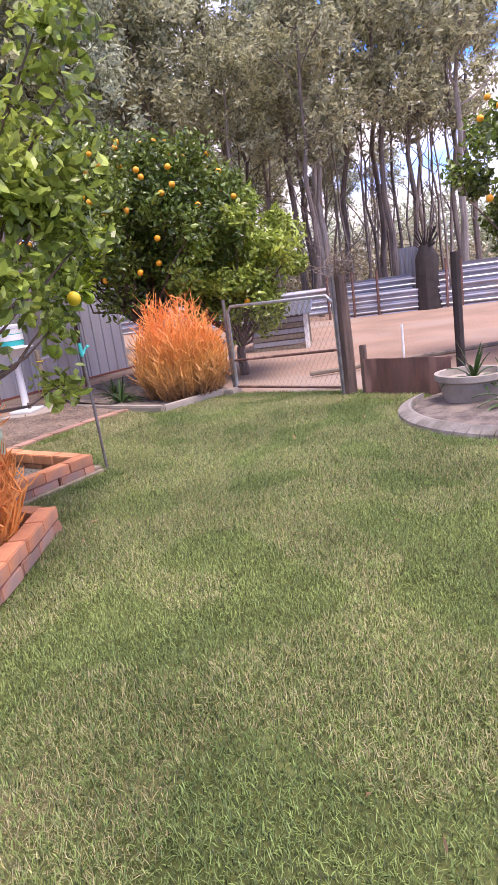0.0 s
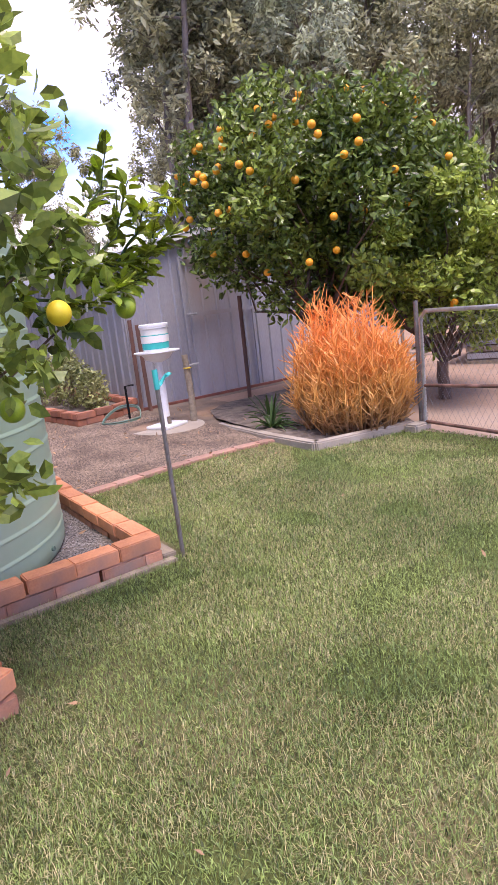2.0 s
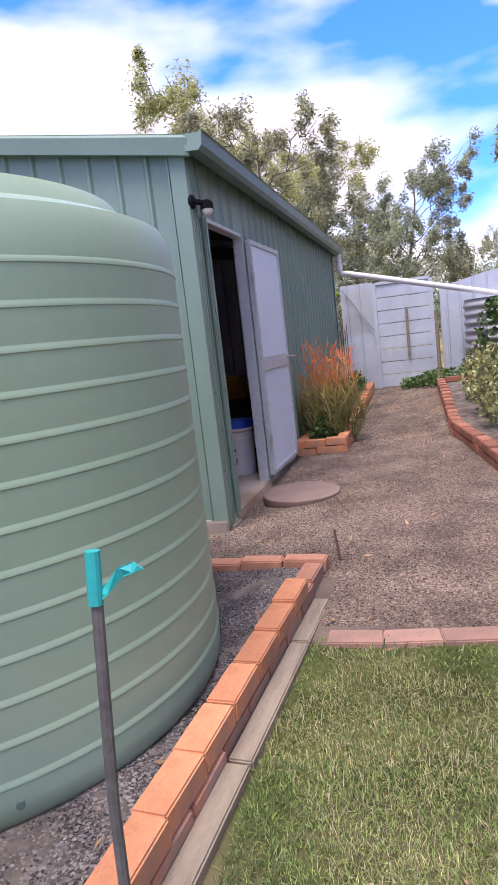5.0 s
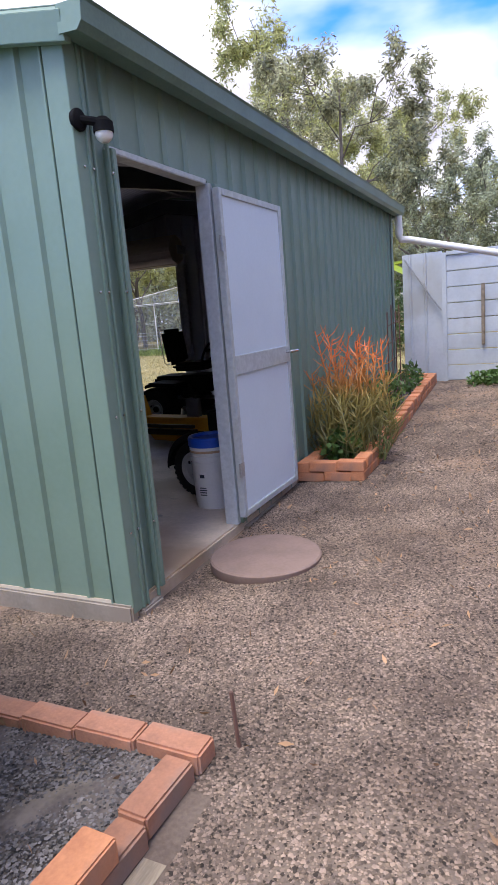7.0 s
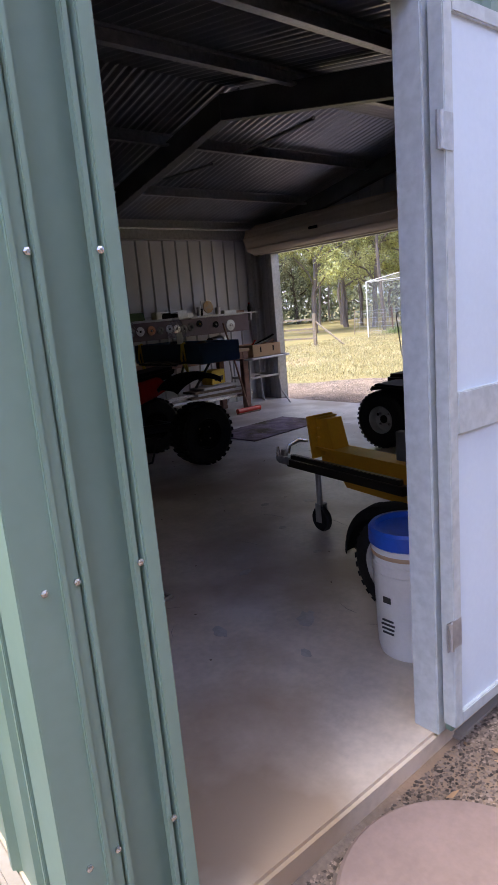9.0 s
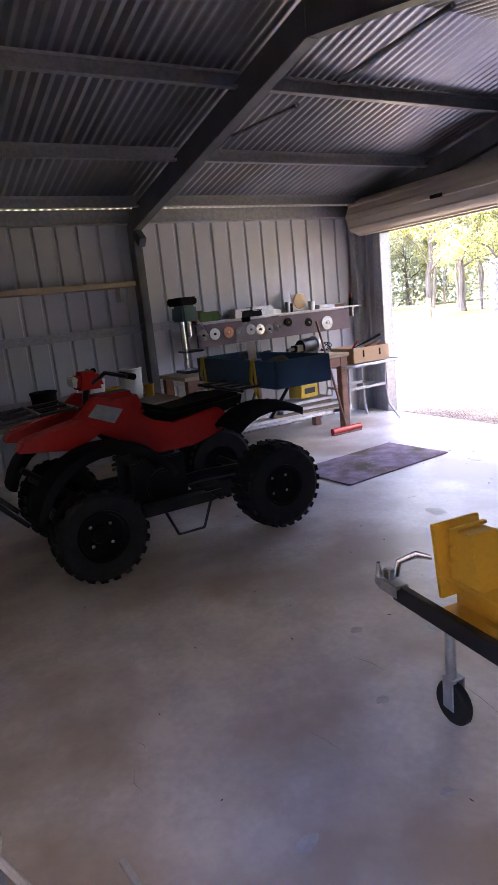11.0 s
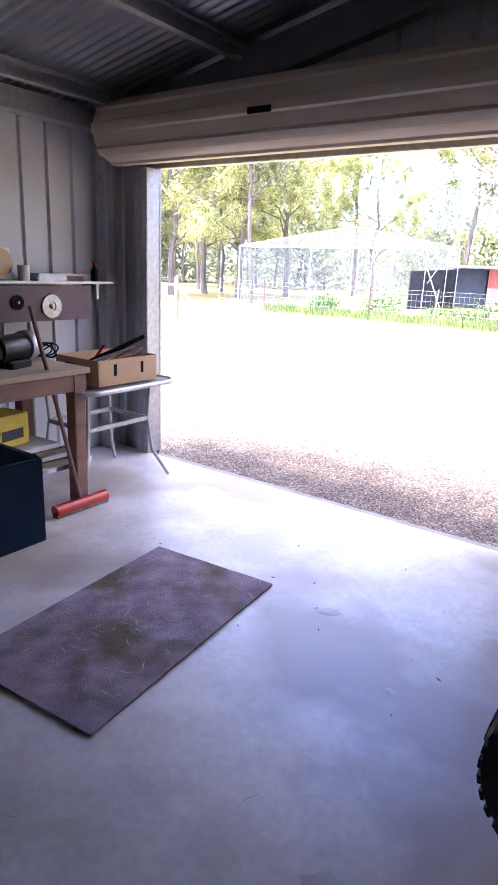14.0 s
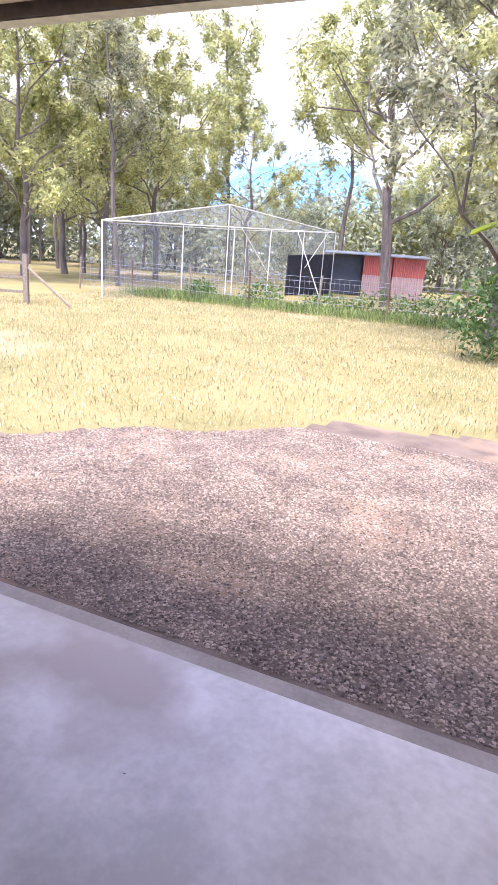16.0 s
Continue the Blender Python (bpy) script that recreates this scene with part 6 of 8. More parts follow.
QX, QY = -0.755, 10.78
q = quad((QX, QY, SLAB), -90)
q.scale = (1.12, 1.12, 1.12)
tray = thing("blue_tool_tray", (-0.90, 11.78, SLAB + 0.925), 0, "blue painted timber tray strapped on the quad carrier", "tray")
TWX, TLY, THZ = 1.20, 0.45, 0.19
for x in (-TWX / 2, TWX / 2):
    part("side", Shape().box((x, 0, THZ / 2), (0.018, TLY, THZ)), M_BLUE, tray, "blue painted board", bevel=0.003)
for y in (-TLY / 2, TLY / 2):
    part("end", Shape().box((0, y, THZ / 2), (TWX - 0.02, 0.018, THZ)), M_BLUE, tray, "blue painted board", bevel=0.003)
part("bottom", Shape().box((0, 0, 0.008), (TWX - 0.02, TLY - 0.02, 0.014)), M_BLUE, tray)
for x in (-0.48, 0.32):
    part("strap", Shape().tube([(x, -TLY / 2 + 0.02, THZ + 0.01), (x, -TLY / 2 - 0.018, THZ), (x - 0.03, -TLY / 2 - 0.02, 0.05), (x, -TLY / 2 + 0.02, -0.08)], 0.012, 5).tube([(x + 0.02, -TLY / 2 - 0.016, THZ), (x + 0.04, -TLY / 2 - 0.02, 0.05), (x + 0.01, -TLY / 2 + 0.02, -0.08)], 0.010, 5), M_YSTRAP, tray, "twisted yellow strap")
rag = thing("crumpled_rag", (-0.62, 11.78, SLAB + 0.96), 0, "crumpled grey-brown cloth in the tray", "rag")
vs, n = [], 16
rows = []
for j in range(n + 1):
    rows.append([(-0.20 + 0.40 * i / n, -0.22 + 0.44 * j / n, 0.02 + 0.13 * math.exp(-((i / n - 0.5) ** 2 + (j / n - 0.5) ** 2) * 5) + 0.05 * noise.noise((i * 0.35, j * 0.35, 2))) for i in range(n + 1)])
part("cloth", Shape().sheet(rows, (0, 0, -0.01)), M_RAG, rag, smooth=True)
jug = thing("plastic_demijohn", (-0.98, 11.76, SLAB + 0.945), 0, "clear plastic bottle with blue liquid and a dark cap", "bottle")
part("bottle", Shape().lathe([(0.085, 0), (0.09, 0.02), (0.09, 0.26), (0.06, 0.33), (0.03, 0.36), (0.03, 0.38)], 24), M_CLEAR, jug, "clear plastic", smooth=True)
part("liquid", Shape().lathe([(0.084, 0.004), (0.084, 0.12), (0.005, 0.121)], 24), M_LIQUID, jug, "blue liquid", smooth=True)
part("cap", Shape().lathe([(0.034, 0.375), (0.034, 0.405), (0.004, 0.407)], 16), M_BLACK, jug, smooth=True)
part("label", Shape().box((0.089, -0.03, 0.18), (0.006, 0.07, 0.12)), M_PVC, jug, "pale printed label", bevel=0.002)
jug.scale = (1.05, 1.05, 1.15)

# ---- ride-on mower ----


def mower(at, rz):
    """Faces +x."""
    t = thing("ride_on_mower", at, rz, "black ride-on mower with turf tyres and pale rims", "mower")
    for y, flip in ((-0.40, 0), (0.40, 180)):
        wheel(t, (0, y, 0.25), 0.25, 0.22, 0.115, M_RIM, 34, steer=flip, knob=0.006)
        wheel(t, (1.20, y * 0.88, 0.19), 0.19, 0.15, 0.10, M_RIM, 28, steer=flip, knob=0.005)
    part("frame", Shape().box((0.55, 0, 0.28), (1.5, 0.34, 0.08)).tube([(0, -0.36, 0.25), (0, 0.36, 0.25)], 0.025, 8).tube([(1.2, -0.32, 0.19), (1.2, 0.32, 0.19)], 0.025, 8), M_BLACKM, t, bevel=0.006)
    for sg in (-1, 1):
        s = Shape()
        s.prism([(-0.06, sg * 0.19, 0.555), (-0.11, sg * 0.19, 0.49), (-0.05, sg * 0.19, 0.505), (0.05, sg * 0.19, 0.515), (0.30, sg * 0.19, 0.50), (0.42, sg * 0.19, 0.36), (0.46, sg * 0.19, 0.40), (0.34, sg * 0.19, 0.54), (0.0, sg * 0.19, 0.56)], (0, sg * 0.33, 0))
        part("fender", s, M_BLACK, t, "black plastic rear fender", bevel=0.02, smooth=True)
    part("rear_body", Shape().box((0.22, 0, 0.50), (0.75, 0.40, 0.20)), M_BLACK, t, bevel=0.03)
    part("seat_base", Shape().box((0.32, 0, 0.70), (0.42, 0.42, 0.10)), M_BLACK, t, "black vinyl seat cushion", bevel=0.04, smooth=True)
    part("backrest", Shape().box((0.07, 0, 0.93), (0.10, 0.42, 0.42), ry=-8), M_BLACK, t, "black vinyl backrest with pale piping", bevel=0.045, smooth=True)
    pip = []
    for cy, cz, a0 in ((0.15, 0.15, 0), (-0.15, 0.15, 90), (-0.15, -0.15, 180), (0.15, -0.15, 270)):
        for k in range(5):
            a = radians(a0 + k * 22.5)
            pip.append((0.05 - (cz + 0.05 * math.sin(a)) * 0.14 - 0.045, cy + 0.05 * math.cos(a), 0.93 + cz + 0.05 * math.sin(a)))
    part("piping", Shape().tube(pip + [pip[0]], 0.005, 5, cap=False), M_PVC, t, "pale seat piping")
    part("hood", Shape().box((1.0, 0, 0.52), (0.62, 0.44, 0.36), taper=0.86), M_YELLOW, t, "yellow engine hood", bevel=0.04, smooth=True)
    part("deck", Shape().lathe([(0.44, 0.10), (0.46, 0.14), (0.44, 0.22), (0.2, 0.24), (0.02, 0.24)], 24, "z", (0.58, 0, 0)), M_BLACKM, t, smooth=True)
    part("steering_column", Shape().tube([(0.72, 0, 0.60), (0.55, 0, 0.86)], 0.022, 8), M_BLACKM, t, smooth=True)
    part("steering_wheel", Shape().tube([(0.55 + 0.17 * math.cos(a) * 0.55, 0.17 * math.sin(a), 0.87 + 0.17 * math.cos(a) * 0.8) for a in np.linspace(0, 2 * math.pi, 25)], 0.013, 7, cap=False).tube([(0.55, -0.16, 0.87), (0.55, 0.16, 0.87)], 0.010, 6), M_BLACK, t, smooth=True)
    return t


m = mower((0.785, 13.285, SLAB), 1)
m.scale = (1.1, 1.1, 1.1)

# ---- log splitter trailer ----


def splitter(at, rz):
    """Axle at the origin; drawbar and beam run towards -x."""
    t = thing("towed_log_splitter", at, rz, "yellow log splitter on a small two-wheeled trailer with a tow coupling", "log splitter")
    for y, flip in ((-0.36, 0), (0.36, 180)):
        wheel(t, (0.10, y, 0.22), 0.22, 0.11, 0.135, M_RIM, 30, steer=flip, knob=0.004)
        s = Shape()
        arch(s, (0.10, y, 0.22), 0.275, 70, 178, 0.15, n=14)
        part("mudguard", s, M_BLACK, t, "curved black mudguard", smooth=True)
    part("axle", Shape().tube([(0.10, -0.33, 0.22), (0.10, 0.33, 0.22)], 0.02, 8), M_BLACKM, t)
    part("beam", Shape().box((-0.30, 0.16, 0.515), (1.42, 0.15, 0.014)).box((-0.30, 0.16, 0.39), (1.42, 0.15, 0.014)).box((-0.30, 0.16, 0.452), (1.42, 0.014, 0.112)), M_YELLOW, t, "yellow I-beam", bevel=0.002)
    part("beam_skirt", Shape().prism([(-0.82, 0.10, 0.42), (0.40, 0.10, 0.42), (0.40, 0.07, 0.30), (-0.70, 0.07, 0.32)], (0, 0.006, 0)), M_YELLOW, t, "yellow side plate", bevel=0.002)
    part("foot_plate", Shape().box((-1.0, 0.16, 0.58), (0.02, 0.20, 0.26), ry=-8).prism([(-0.97, 0.10, 0.50), (-0.98, 0.10, 0.69), (-0.88, 0.10, 0.70), (-0.82, 0.10, 0.50)], (0, 0.12, 0)), M_YELLOW, t, "yellow end plate with ridges", bevel=0.003)
    s = Shape()
    for z in (0.54, 0.60, 0.66):
        s.box((-0.955, 0.16, z + 0.04), (0.02, 0.16, 0.012))
    part("ridges", s, M_YELLOW, t, bevel=0.003)
    part("wedge", Shape().box((-0.30, 0.16, 0.60), (0.13, 0.05, 0.16)), M_BEAM, t, "dark steel wedge", bevel=0.004)
    part("ram", Shape().tube([(-0.06, 0.16, 0.60), (0.42, 0.16, 0.60)], 0.055, 14), M_BLACKM, t, smooth=True)
    part("engine", Shape().box((0.28, -0.10, 0.50), (0.32, 0.30, 0.30)), M_BLACK, t, bevel=0.02)
    part("drawbar", Shape().box((-0.68, 0.02, 0.41), (0.98, 0.05, 0.05)).box((-0.62, -0.03, 0.47), (0.90, 0.03, 0.03)), M_BLACKM, t, "black steel drawbar", bevel=0.003)
    for x in (-0.45, -0.58, -0.8):
        part("bolt", Shape().lathe([(0.011, 0), (0.011, 0.01), (0.003, 0.012)], 6, "z", (x, 0.02, 0.435)), M_CHROME, t)
    part("coupling", Shape().box((-1.20, 0.02, 0.42), (0.12, 0.055, 0.05)).ball((-1.26, 0.02, 0.425), 0.035, 8).box((-1.22, 0.02, 0.46), (0.04, 0.03, 0.05)), M_GALV, t, "worn bright tow coupling", bevel=0.004)
    part("coupling_lever", Shape().tube([(-1.19, 0.03, 0.46), (-1.20, 0.05, 0.51), (-1.16, 0.10, 0.54), (-1.12, 0.14, 0.53)], [0.012, 0.014, 0.017, 0.009], 8, flat=0.6), M_CHROME, t, "chrome coupling lever", smooth=True)
    part("pin", Shape().tube([(-1.26, 0.0, 0.44), (-1.26, 0.0, 0.50)], [0.014, 0.008], 8), M_CHROME, t)
    part("jockey_stem", Shape().tube([(-0.93, 0.05, 0.38), (-0.93, 0.05, 0.16)], 0.018, 10), M_GALV, t, smooth=True)
    part("jockey_fork", Shape().box((-0.93, 0.035, 0.12), (0.05, 0.006, 0.12)).box((-0.93, 0.085, 0.12), (0.05, 0.006, 0.12)).box((-0.93, 0.06, 0.175), (0.05, 0.056, 0.006)), M_GALV, t, bevel=0.001)
    part("jockey_wheel", Shape().lathe([(0.02, -0.018), (0.07, -0.02), (0.078, -0.01), (0.078, 0.01), (0.07, 0.02), (0.02, 0.018)], 24, "y", (-0.93, 0.06, 0.078), closed=True), M_TYRE, t, smooth=True)
    part("control_lever", Shape().tube([(-0.35, 0.30, 0.55), (-0.42, 0.32, 0.70)], 0.008, 6).tube([(-0.42, 0.32, 0.68), (-0.45, 0.33, 0.78)], 0.017, 8), M_BLACK, t, "black gripped lever", smooth=True)
    return t


splitter((2.76, 10.64, SLAB), -7)

pail = thing("plastic_drum", (3.03, 10.08, SLAB), 0, "white plastic drum with a blue screw lid and small printed label", "drum", "pails")
part("body", Shape().lathe([(0.130, 0.0), (0.137, 0.03), (0.145, 0.30), (0.150, 0.305), (0.150, 0.335), (0.145, 0.34), (0.145, 0.36), (0.151, 0.365), (0.151, 0.385), (0.14, 0.40)], 36), M_PVC, pail, smooth=True)
part("lid", Shape().lathe([(0.152, 0.395), (0.158, 0.40), (0.158, 0.445), (0.150, 0.455), (0.135, 0.455), (0.13, 0.435), (0.01, 0.433)], 36), M_BLUEP, pail, "blue screw lid", smooth=True)
for k, (z, w) in enumerate(((0.215, 0.035), (0.14, 0.05), (0.125, 0.06), (0.11, 0.055), (0.095, 0.05))):
    part("print_line", Shape().box((-0.012, -0.1415, z), (w, 0.004, 0.022 if k == 0 else 0.006)), M_INK, pail)
part("seal", Shape().lathe([(0.149, 0.36), (0.153, 0.37), (0.149, 0.38)], 36, closed=True), M_CARD, pail, smooth=True)

pail.scale = (1.0, 1.0, 1.14)

# shelf unit inside the side door
rack = thing("slotted_angle_rack", (2.86, 8.765, SLAB), 0, "white-painted slotted steel rack with rust spots", "rack")
for x in (-0.17, 0.17):
    for y in (-0.21, 0.21):
        sx, sy = (1 if x > 0 else -1), (1 if y > 0 else -1)
        part("upright", Shape().box((x, y - sy * 0.018, 0.50), (0.003, 0.040, 1.0)).box((x - sx * 0.018, y, 0.50), (0.037, 0.003, 1.0)), M_RACK, rack, "white slotted angle upright", bevel=0.0008)
s = Shape()
for k in range(20):
    s.lathe([(0.0055, 0), (0.0055, 0.001)], 10, "x", (0.1715, 0.190, 0.05 + k * 0.047))
    s.lathe([(0.0055, 0), (0.0055, 0.001)], 10, "x", (0.1715, -0.190, 0.05 + k * 0.047))
part("slot_holes", s, M_BLACK, rack, "round punched holes", kind="stuff")
for z in (0.33, 0.66, 0.975):
    part("shelf", Shape().box((0, 0, z), (0.334, 0.416, 0.003)), M_RACK, rack, "rust-spotted white shelf")
    for x in (-0.1665, 0.1665):
        part("shelf_lip", Shape().box((x, 0, z - 0.020), (0.003, 0.414, 0.042)), M_RACK, rack, "folded shelf edge", bevel=0.0008)
        for y in (-0.1, 0.11):
            part("lip_hole", Shape().lathe([(0.006, 0), (0.006, 0.001)], 10, "x", (0.1685, y + 0.0, z - 0.020)), M_BLACK, rack)
part("brace", Shape().box((0.168, 0.08, 0.22), (0.004, 0.032, 0.30), rx=48), M_RACK, rack, "slanting corner brace", bevel=0.0008)
for y in (-0.2, 0.2):
    for z in (0.325, 0.655, 0.96):
        part("bolt", Shape().lathe([(0.008, 0), (0.007, 0.004), (0.001, 0.005)], 10, "x", (0.1718, y * 0.96, z - 0.006)), M_GALV, rack)
tub = thing("teal_tub", (2.875, 8.765, SLAB + 0.665), 0, "dark teal plastic tub with rags on the rack", "tub")
part("tub", Shape().box((0, 0, 0.10), (0.23, 0.33, 0.20), taper=1.12), M_TEALDK, tub, bevel=0.03, smooth=True)
part("rim", Shape().box((0, 0, 0.195), (0.275, 0.385, 0.016)), M_TEALDK, tub, bevel=0.006)
part("cloth", Shape().box((0, 0, 0.205), (0.20, 0.28, 0.05), rz=8), M_RAG, tub, bevel=0.015)
det = thing("detergent_bucket", (2.895, 8.835, SLAB + 0.978), -72, "white plastic detergent bucket with a cloth over its rim", "bucket", "pails")
part("body", Shape().lathe([(0.092, 0), (0.100, 0.18), (0.106, 0.185), (0.106, 0.20), (0.098, 0.20)], 32), M_PVC, det, smooth=True)
part("cloth", Shape().lathe([(0.108, 0.17), (0.112, 0.205), (0.08, 0.222), (0.02, 0.225)], 20), M_CONC, det, "pale grey cloth", smooth=True)
part("red_label", Shape().box((-0.075, 0.066, 0.10), (0.045, 0.006, 0.075), rz=48), M_RED, det, "red printed label with pale rings")
word = bpy.data.curves.new("word", "FONT")
word.body, word.size, word.extrude = "tuf", 0.055, 0.001
wd = new("word", word)
wd.parent = det
wd.matrix_basis = pose(0.040, 0.0935, 0.115, 90, 0, 180)
wd.data.materials.append(M_INK)
word2 = bpy.data.curves.new("small_word", "FONT")
word2.body, word2.size, word2.extrude = "detergent", 0.016, 0.001
wd2 = new("small_word", word2)
wd2.parent = det
wd2.matrix_basis = pose(0.036, 0.0955, 0.085, 90, 0, 180)
wd2.data.materials.append(M_INK)
coil = thing("wire_coil", (2.90, 8.80, SLAB + 0.335), 0, "coil of grey fencing wire on the lowest shelf", "wire coil")
s = Shape()
rng = random.Random(2)
for k in range(16):
    r = 0.145 - rng.uniform(0, 0.03)
    o = rng.uniform(-0.02, 0.02)
    s.tube([(0.05 + o - 0.35 * r * math.sin(a), r * math.cos(a), 0.145 + r * math.sin(a) * 0.95) for a in np.linspace(0, 2 * math.pi, 29)], 0.0020, 4, cap=False)
part("wire", s, M_GALV, coil, smooth=True, kind="stuff")
stand = thing("steel_stand", (1.62, 9.20, SLAB), 0, "grey perforated steel stand with a black knob", "stand")
part("post", Shape().box((-0.06, 0, 0.68), (0.035, 0.08, 1.36)), M_GALV, stand, bevel=0.003)
part("foot", Shape().box((-0.02, 0, 0.02), (0.40, 0.30, 0.04)), M_GALV, stand, bevel=0.004)
part("ledge", Shape().box((0.03, 0.03, 1.055), (0.16, 0.14, 0.012)), M_GALV, stand, bevel=0.002)
part("knob", Shape().lathe([(0.001, 0.025), (0.022, 0.02), (0.024, 0.0)], 18, "x", (-0.04, -0.01, 1.14)), M_BLACK, stand, "black clamping knob", smooth=True)
yb = thing("yellow_case", (1.66, 9.25, SLAB + 1.061), 0, "yellow plastic box resting on the steel stand", "case")
part("case", Shape().box((0, 0, 0.03), (0.14, 0.11, 0.06)), M_YELLOW, yb, bevel=0.008)
part("lid", Shape().box((0, 0, 0.064), (0.15, 0.12, 0.01)), M_YELLOW, yb, bevel=0.003)
hose = thing("garden_hose", (1.80, 9.30, SLAB), 0, "loops of beige hose lying against the steel stand", "hose")
pts = []
for a in np.linspace(0, 4.4 * math.pi, 80):
    pts.append((0.05 * math.sin(a * 0.5) - 0.006 * a, -0.04 + 0.11 * math.cos(a) * (1 - a * 0.015), 0.56 - a * 0.022 + 0.13 * math.sin(a)))
pts += [(-0.08, 0.10, 0.08), (0.0, 0.22, 0.013), (0.12, 0.26, 0.012), (0.1, 0.36, 0.012), (-0.1, 0.34, 0.012)]
part("hose", Shape().tube(pts, 0.012, 7), M_HOSE, hose, smooth=True)

# ---- plants ----


def ellipsoid_points(rng, n, c, r, shell=0.5):
    p = rng.normal(size=(n, 3))
    p /= np.linalg.norm(p, axis=1)[:, None]
    k = rng.uniform(shell, 1.0, n)[:, None] ** 0.7
    return np.array(c) + p * k * np.array(r)


def limb(s, a, b, r0, r1, rng, seg=5, wob=0.08, n=6):
    a, b = Vector(a), Vector(b)
    L = (b - a).length
    pts = [a.lerp(b, i / seg) + Vector([rng.uniform(-wob, wob) * L * math.sin(math.pi * i / seg) for _ in range(3)]) for i in range(seg + 1)]
    s.tube(pts, [r0 + (r1 - r0) * i / seg for i in range(seg + 1)], n, cap=False)
    return pts


def eucalypt(at, h, seed, kind="tall", label="", leafmat=None, bark=None, density=1.0, group="eucalypts"):
    """A gum tree: wandering trunk, rising limbs, hanging clumps of narrow leaves."""
    rng = random.Random(seed)
    nr = np.random.default_rng(seed)
    t = thing("eucalyptus_tree", at, 0, label, "tree", group)
    s = Shape()
    clear = 0.50 if kind == "tall" else 0.22
    lean = (rng.uniform(-0.05, 0.05) * h, rng.uniform(-0.05, 0.05) * h)
    top = (lean[0], lean[1], h * 0.93)
    r = h * (0.0105 if kind == "tall" else 0.016)
    tp = limb(s, (0, 0, -0.2), top, r, r * 0.2, rng, 9, 0.014 if kind == "tall" else 0.03, 8)
    ends = []
    for k in range(5 if kind == "tall" else 0):
        f = rng.uniform(0.28, 0.6)
        p, a, L = tp[int(f * 9)], rng.uniform(0, 6.28), h * rng.uniform(0.05, 0.12)
        limb(s, p, p + Vector((L * math.cos(a), L * math.sin(a), L * rng.uniform(0.5, 1.4))), r * 0.2, r * 0.04, rng, 4, 0.16, 4)
    for k in range(11 if kind == "tall" else 13):
        f = clear + (0.97 - clear) * (k + rng.random() * 0.5) / (11 if kind == "tall" else 13)
        p = tp[min(9, int(f * 9))].lerp(tp[min(9, int(f * 9) + 1)], (f * 9) % 1)
        a = rng.uniform(0, 6.28)
        out = h * (rng.uniform(0.08, 0.17) if kind == "tall" else rng.uniform(0.24, 0.44)) * (1.15 - f * 0.6)
        q = (p.x + out * math.cos(a), p.y + out * math.sin(a), p.z + out * rng.uniform(0.5, 1.1))
        lp = limb(s, p, q, r * 0.42 * (1.2 - f), r * 0.08, rng, 4, 0.12, 5)
        ends += [lp[-1], lp[3]]
        for m in range(2):
            a2 = a + rng.uniform(-1.2, 1.2)
            q2 = lp[2] + Vector((out * 0.5 * math.cos(a2), out * 0.5 * math.sin(a2), out * rng.uniform(0.1, 0.6)))
            limb(s, lp[2], q2, r * 0.14, r * 0.05, rng, 3, 0.1, 4)
            ends.append(q2)
    ends.append(Vector(top))
    part("trunk", s, bark or M_BARK, t, "rough grey-brown trunk and limbs", smooth=True)
    cs = []
    for e in ends:
        w = h * (rng.uniform(0.035, 0.065) if kind == "tall" else rng.uniform(0.05, 0.085))
        n = int((62 if kind == "tall" else 90) * density * rng.uniform(0.6, 1.3))
        for m in range(3):
            o = Vector([rng.uniform(-1, 1) * w * 1.1 for _ in range(3)])
            k = rng.uniform(0.35, 0.68)
            cs.append(ellipsoid_points(nr, int(n * 1.1), (e.x + o.x, e.y + o.y, e.z - w * 0.35 + o.z), (w * k, w * k, w * k * 1.35), 0.0))
    cs = np.concatenate(cs)
    part("crown", leaves("crown", cs, h * 0.0135 + 0.04, h * 0.0042 + 0.016, leafmat or M_EUC, 0.55, nr), None, t, "hanging narrow grey-green leaves")
    return t


E1 = eucalypt((21.0, 15.2, 0), 12.5, 1, label="tall slender eucalypt with a dark trunk in the bushland", density=0.85)
E2 = eucalypt((22.0, 12.6, 0), 13.0, 2, label="tall eucalypt with drooping olive foliage", leafmat=M_EUCG, density=0.9)
E3 = eucalypt((20.5, 10.9, 0), 11.5, 3, label="slender pale-barked eucalypt in the bushland", bark=M_BARKL, density=0.8)
E4 = eucalypt((24.5, 9.3, 0), 12.0, 4, label="tall eucalypt with sparse brownish foliage", leafmat=M_EUC, density=0.7)
W1 = eucalypt((10.8, 27.9, 0), 9.2, 21, "wide", "spreading eucalypt standing alone behind the sheds", density=2.6)
W2 = eucalypt((4.2, 30.5, 0), 7.2, 22, "wide", "round-crowned eucalypt beyond the lane", leafmat=M_EUCG, density=1.4)
W3 = eucalypt((-1.2, 27.5, 0), 11.4, 23, "wide", "large eucalypt rising behind the green shed", density=1.9)
W4 = eucalypt((2.2, 29.0, 0), 9.0, 24, "wide", "bushy blue-green eucalypt behind the shed", leafmat=M_EUCG, density=1.6)
W3.scale, W4.scale = (0.80, 0.80, 0.80), (0.72, 0.72, 0.72)
N1 = eucalypt((-5.77, 38.2, 0), 14.0, 31, "wide", "big leafy eucalypt beside the red-roofed shed", leafmat=M_EUCB, density=2.1)
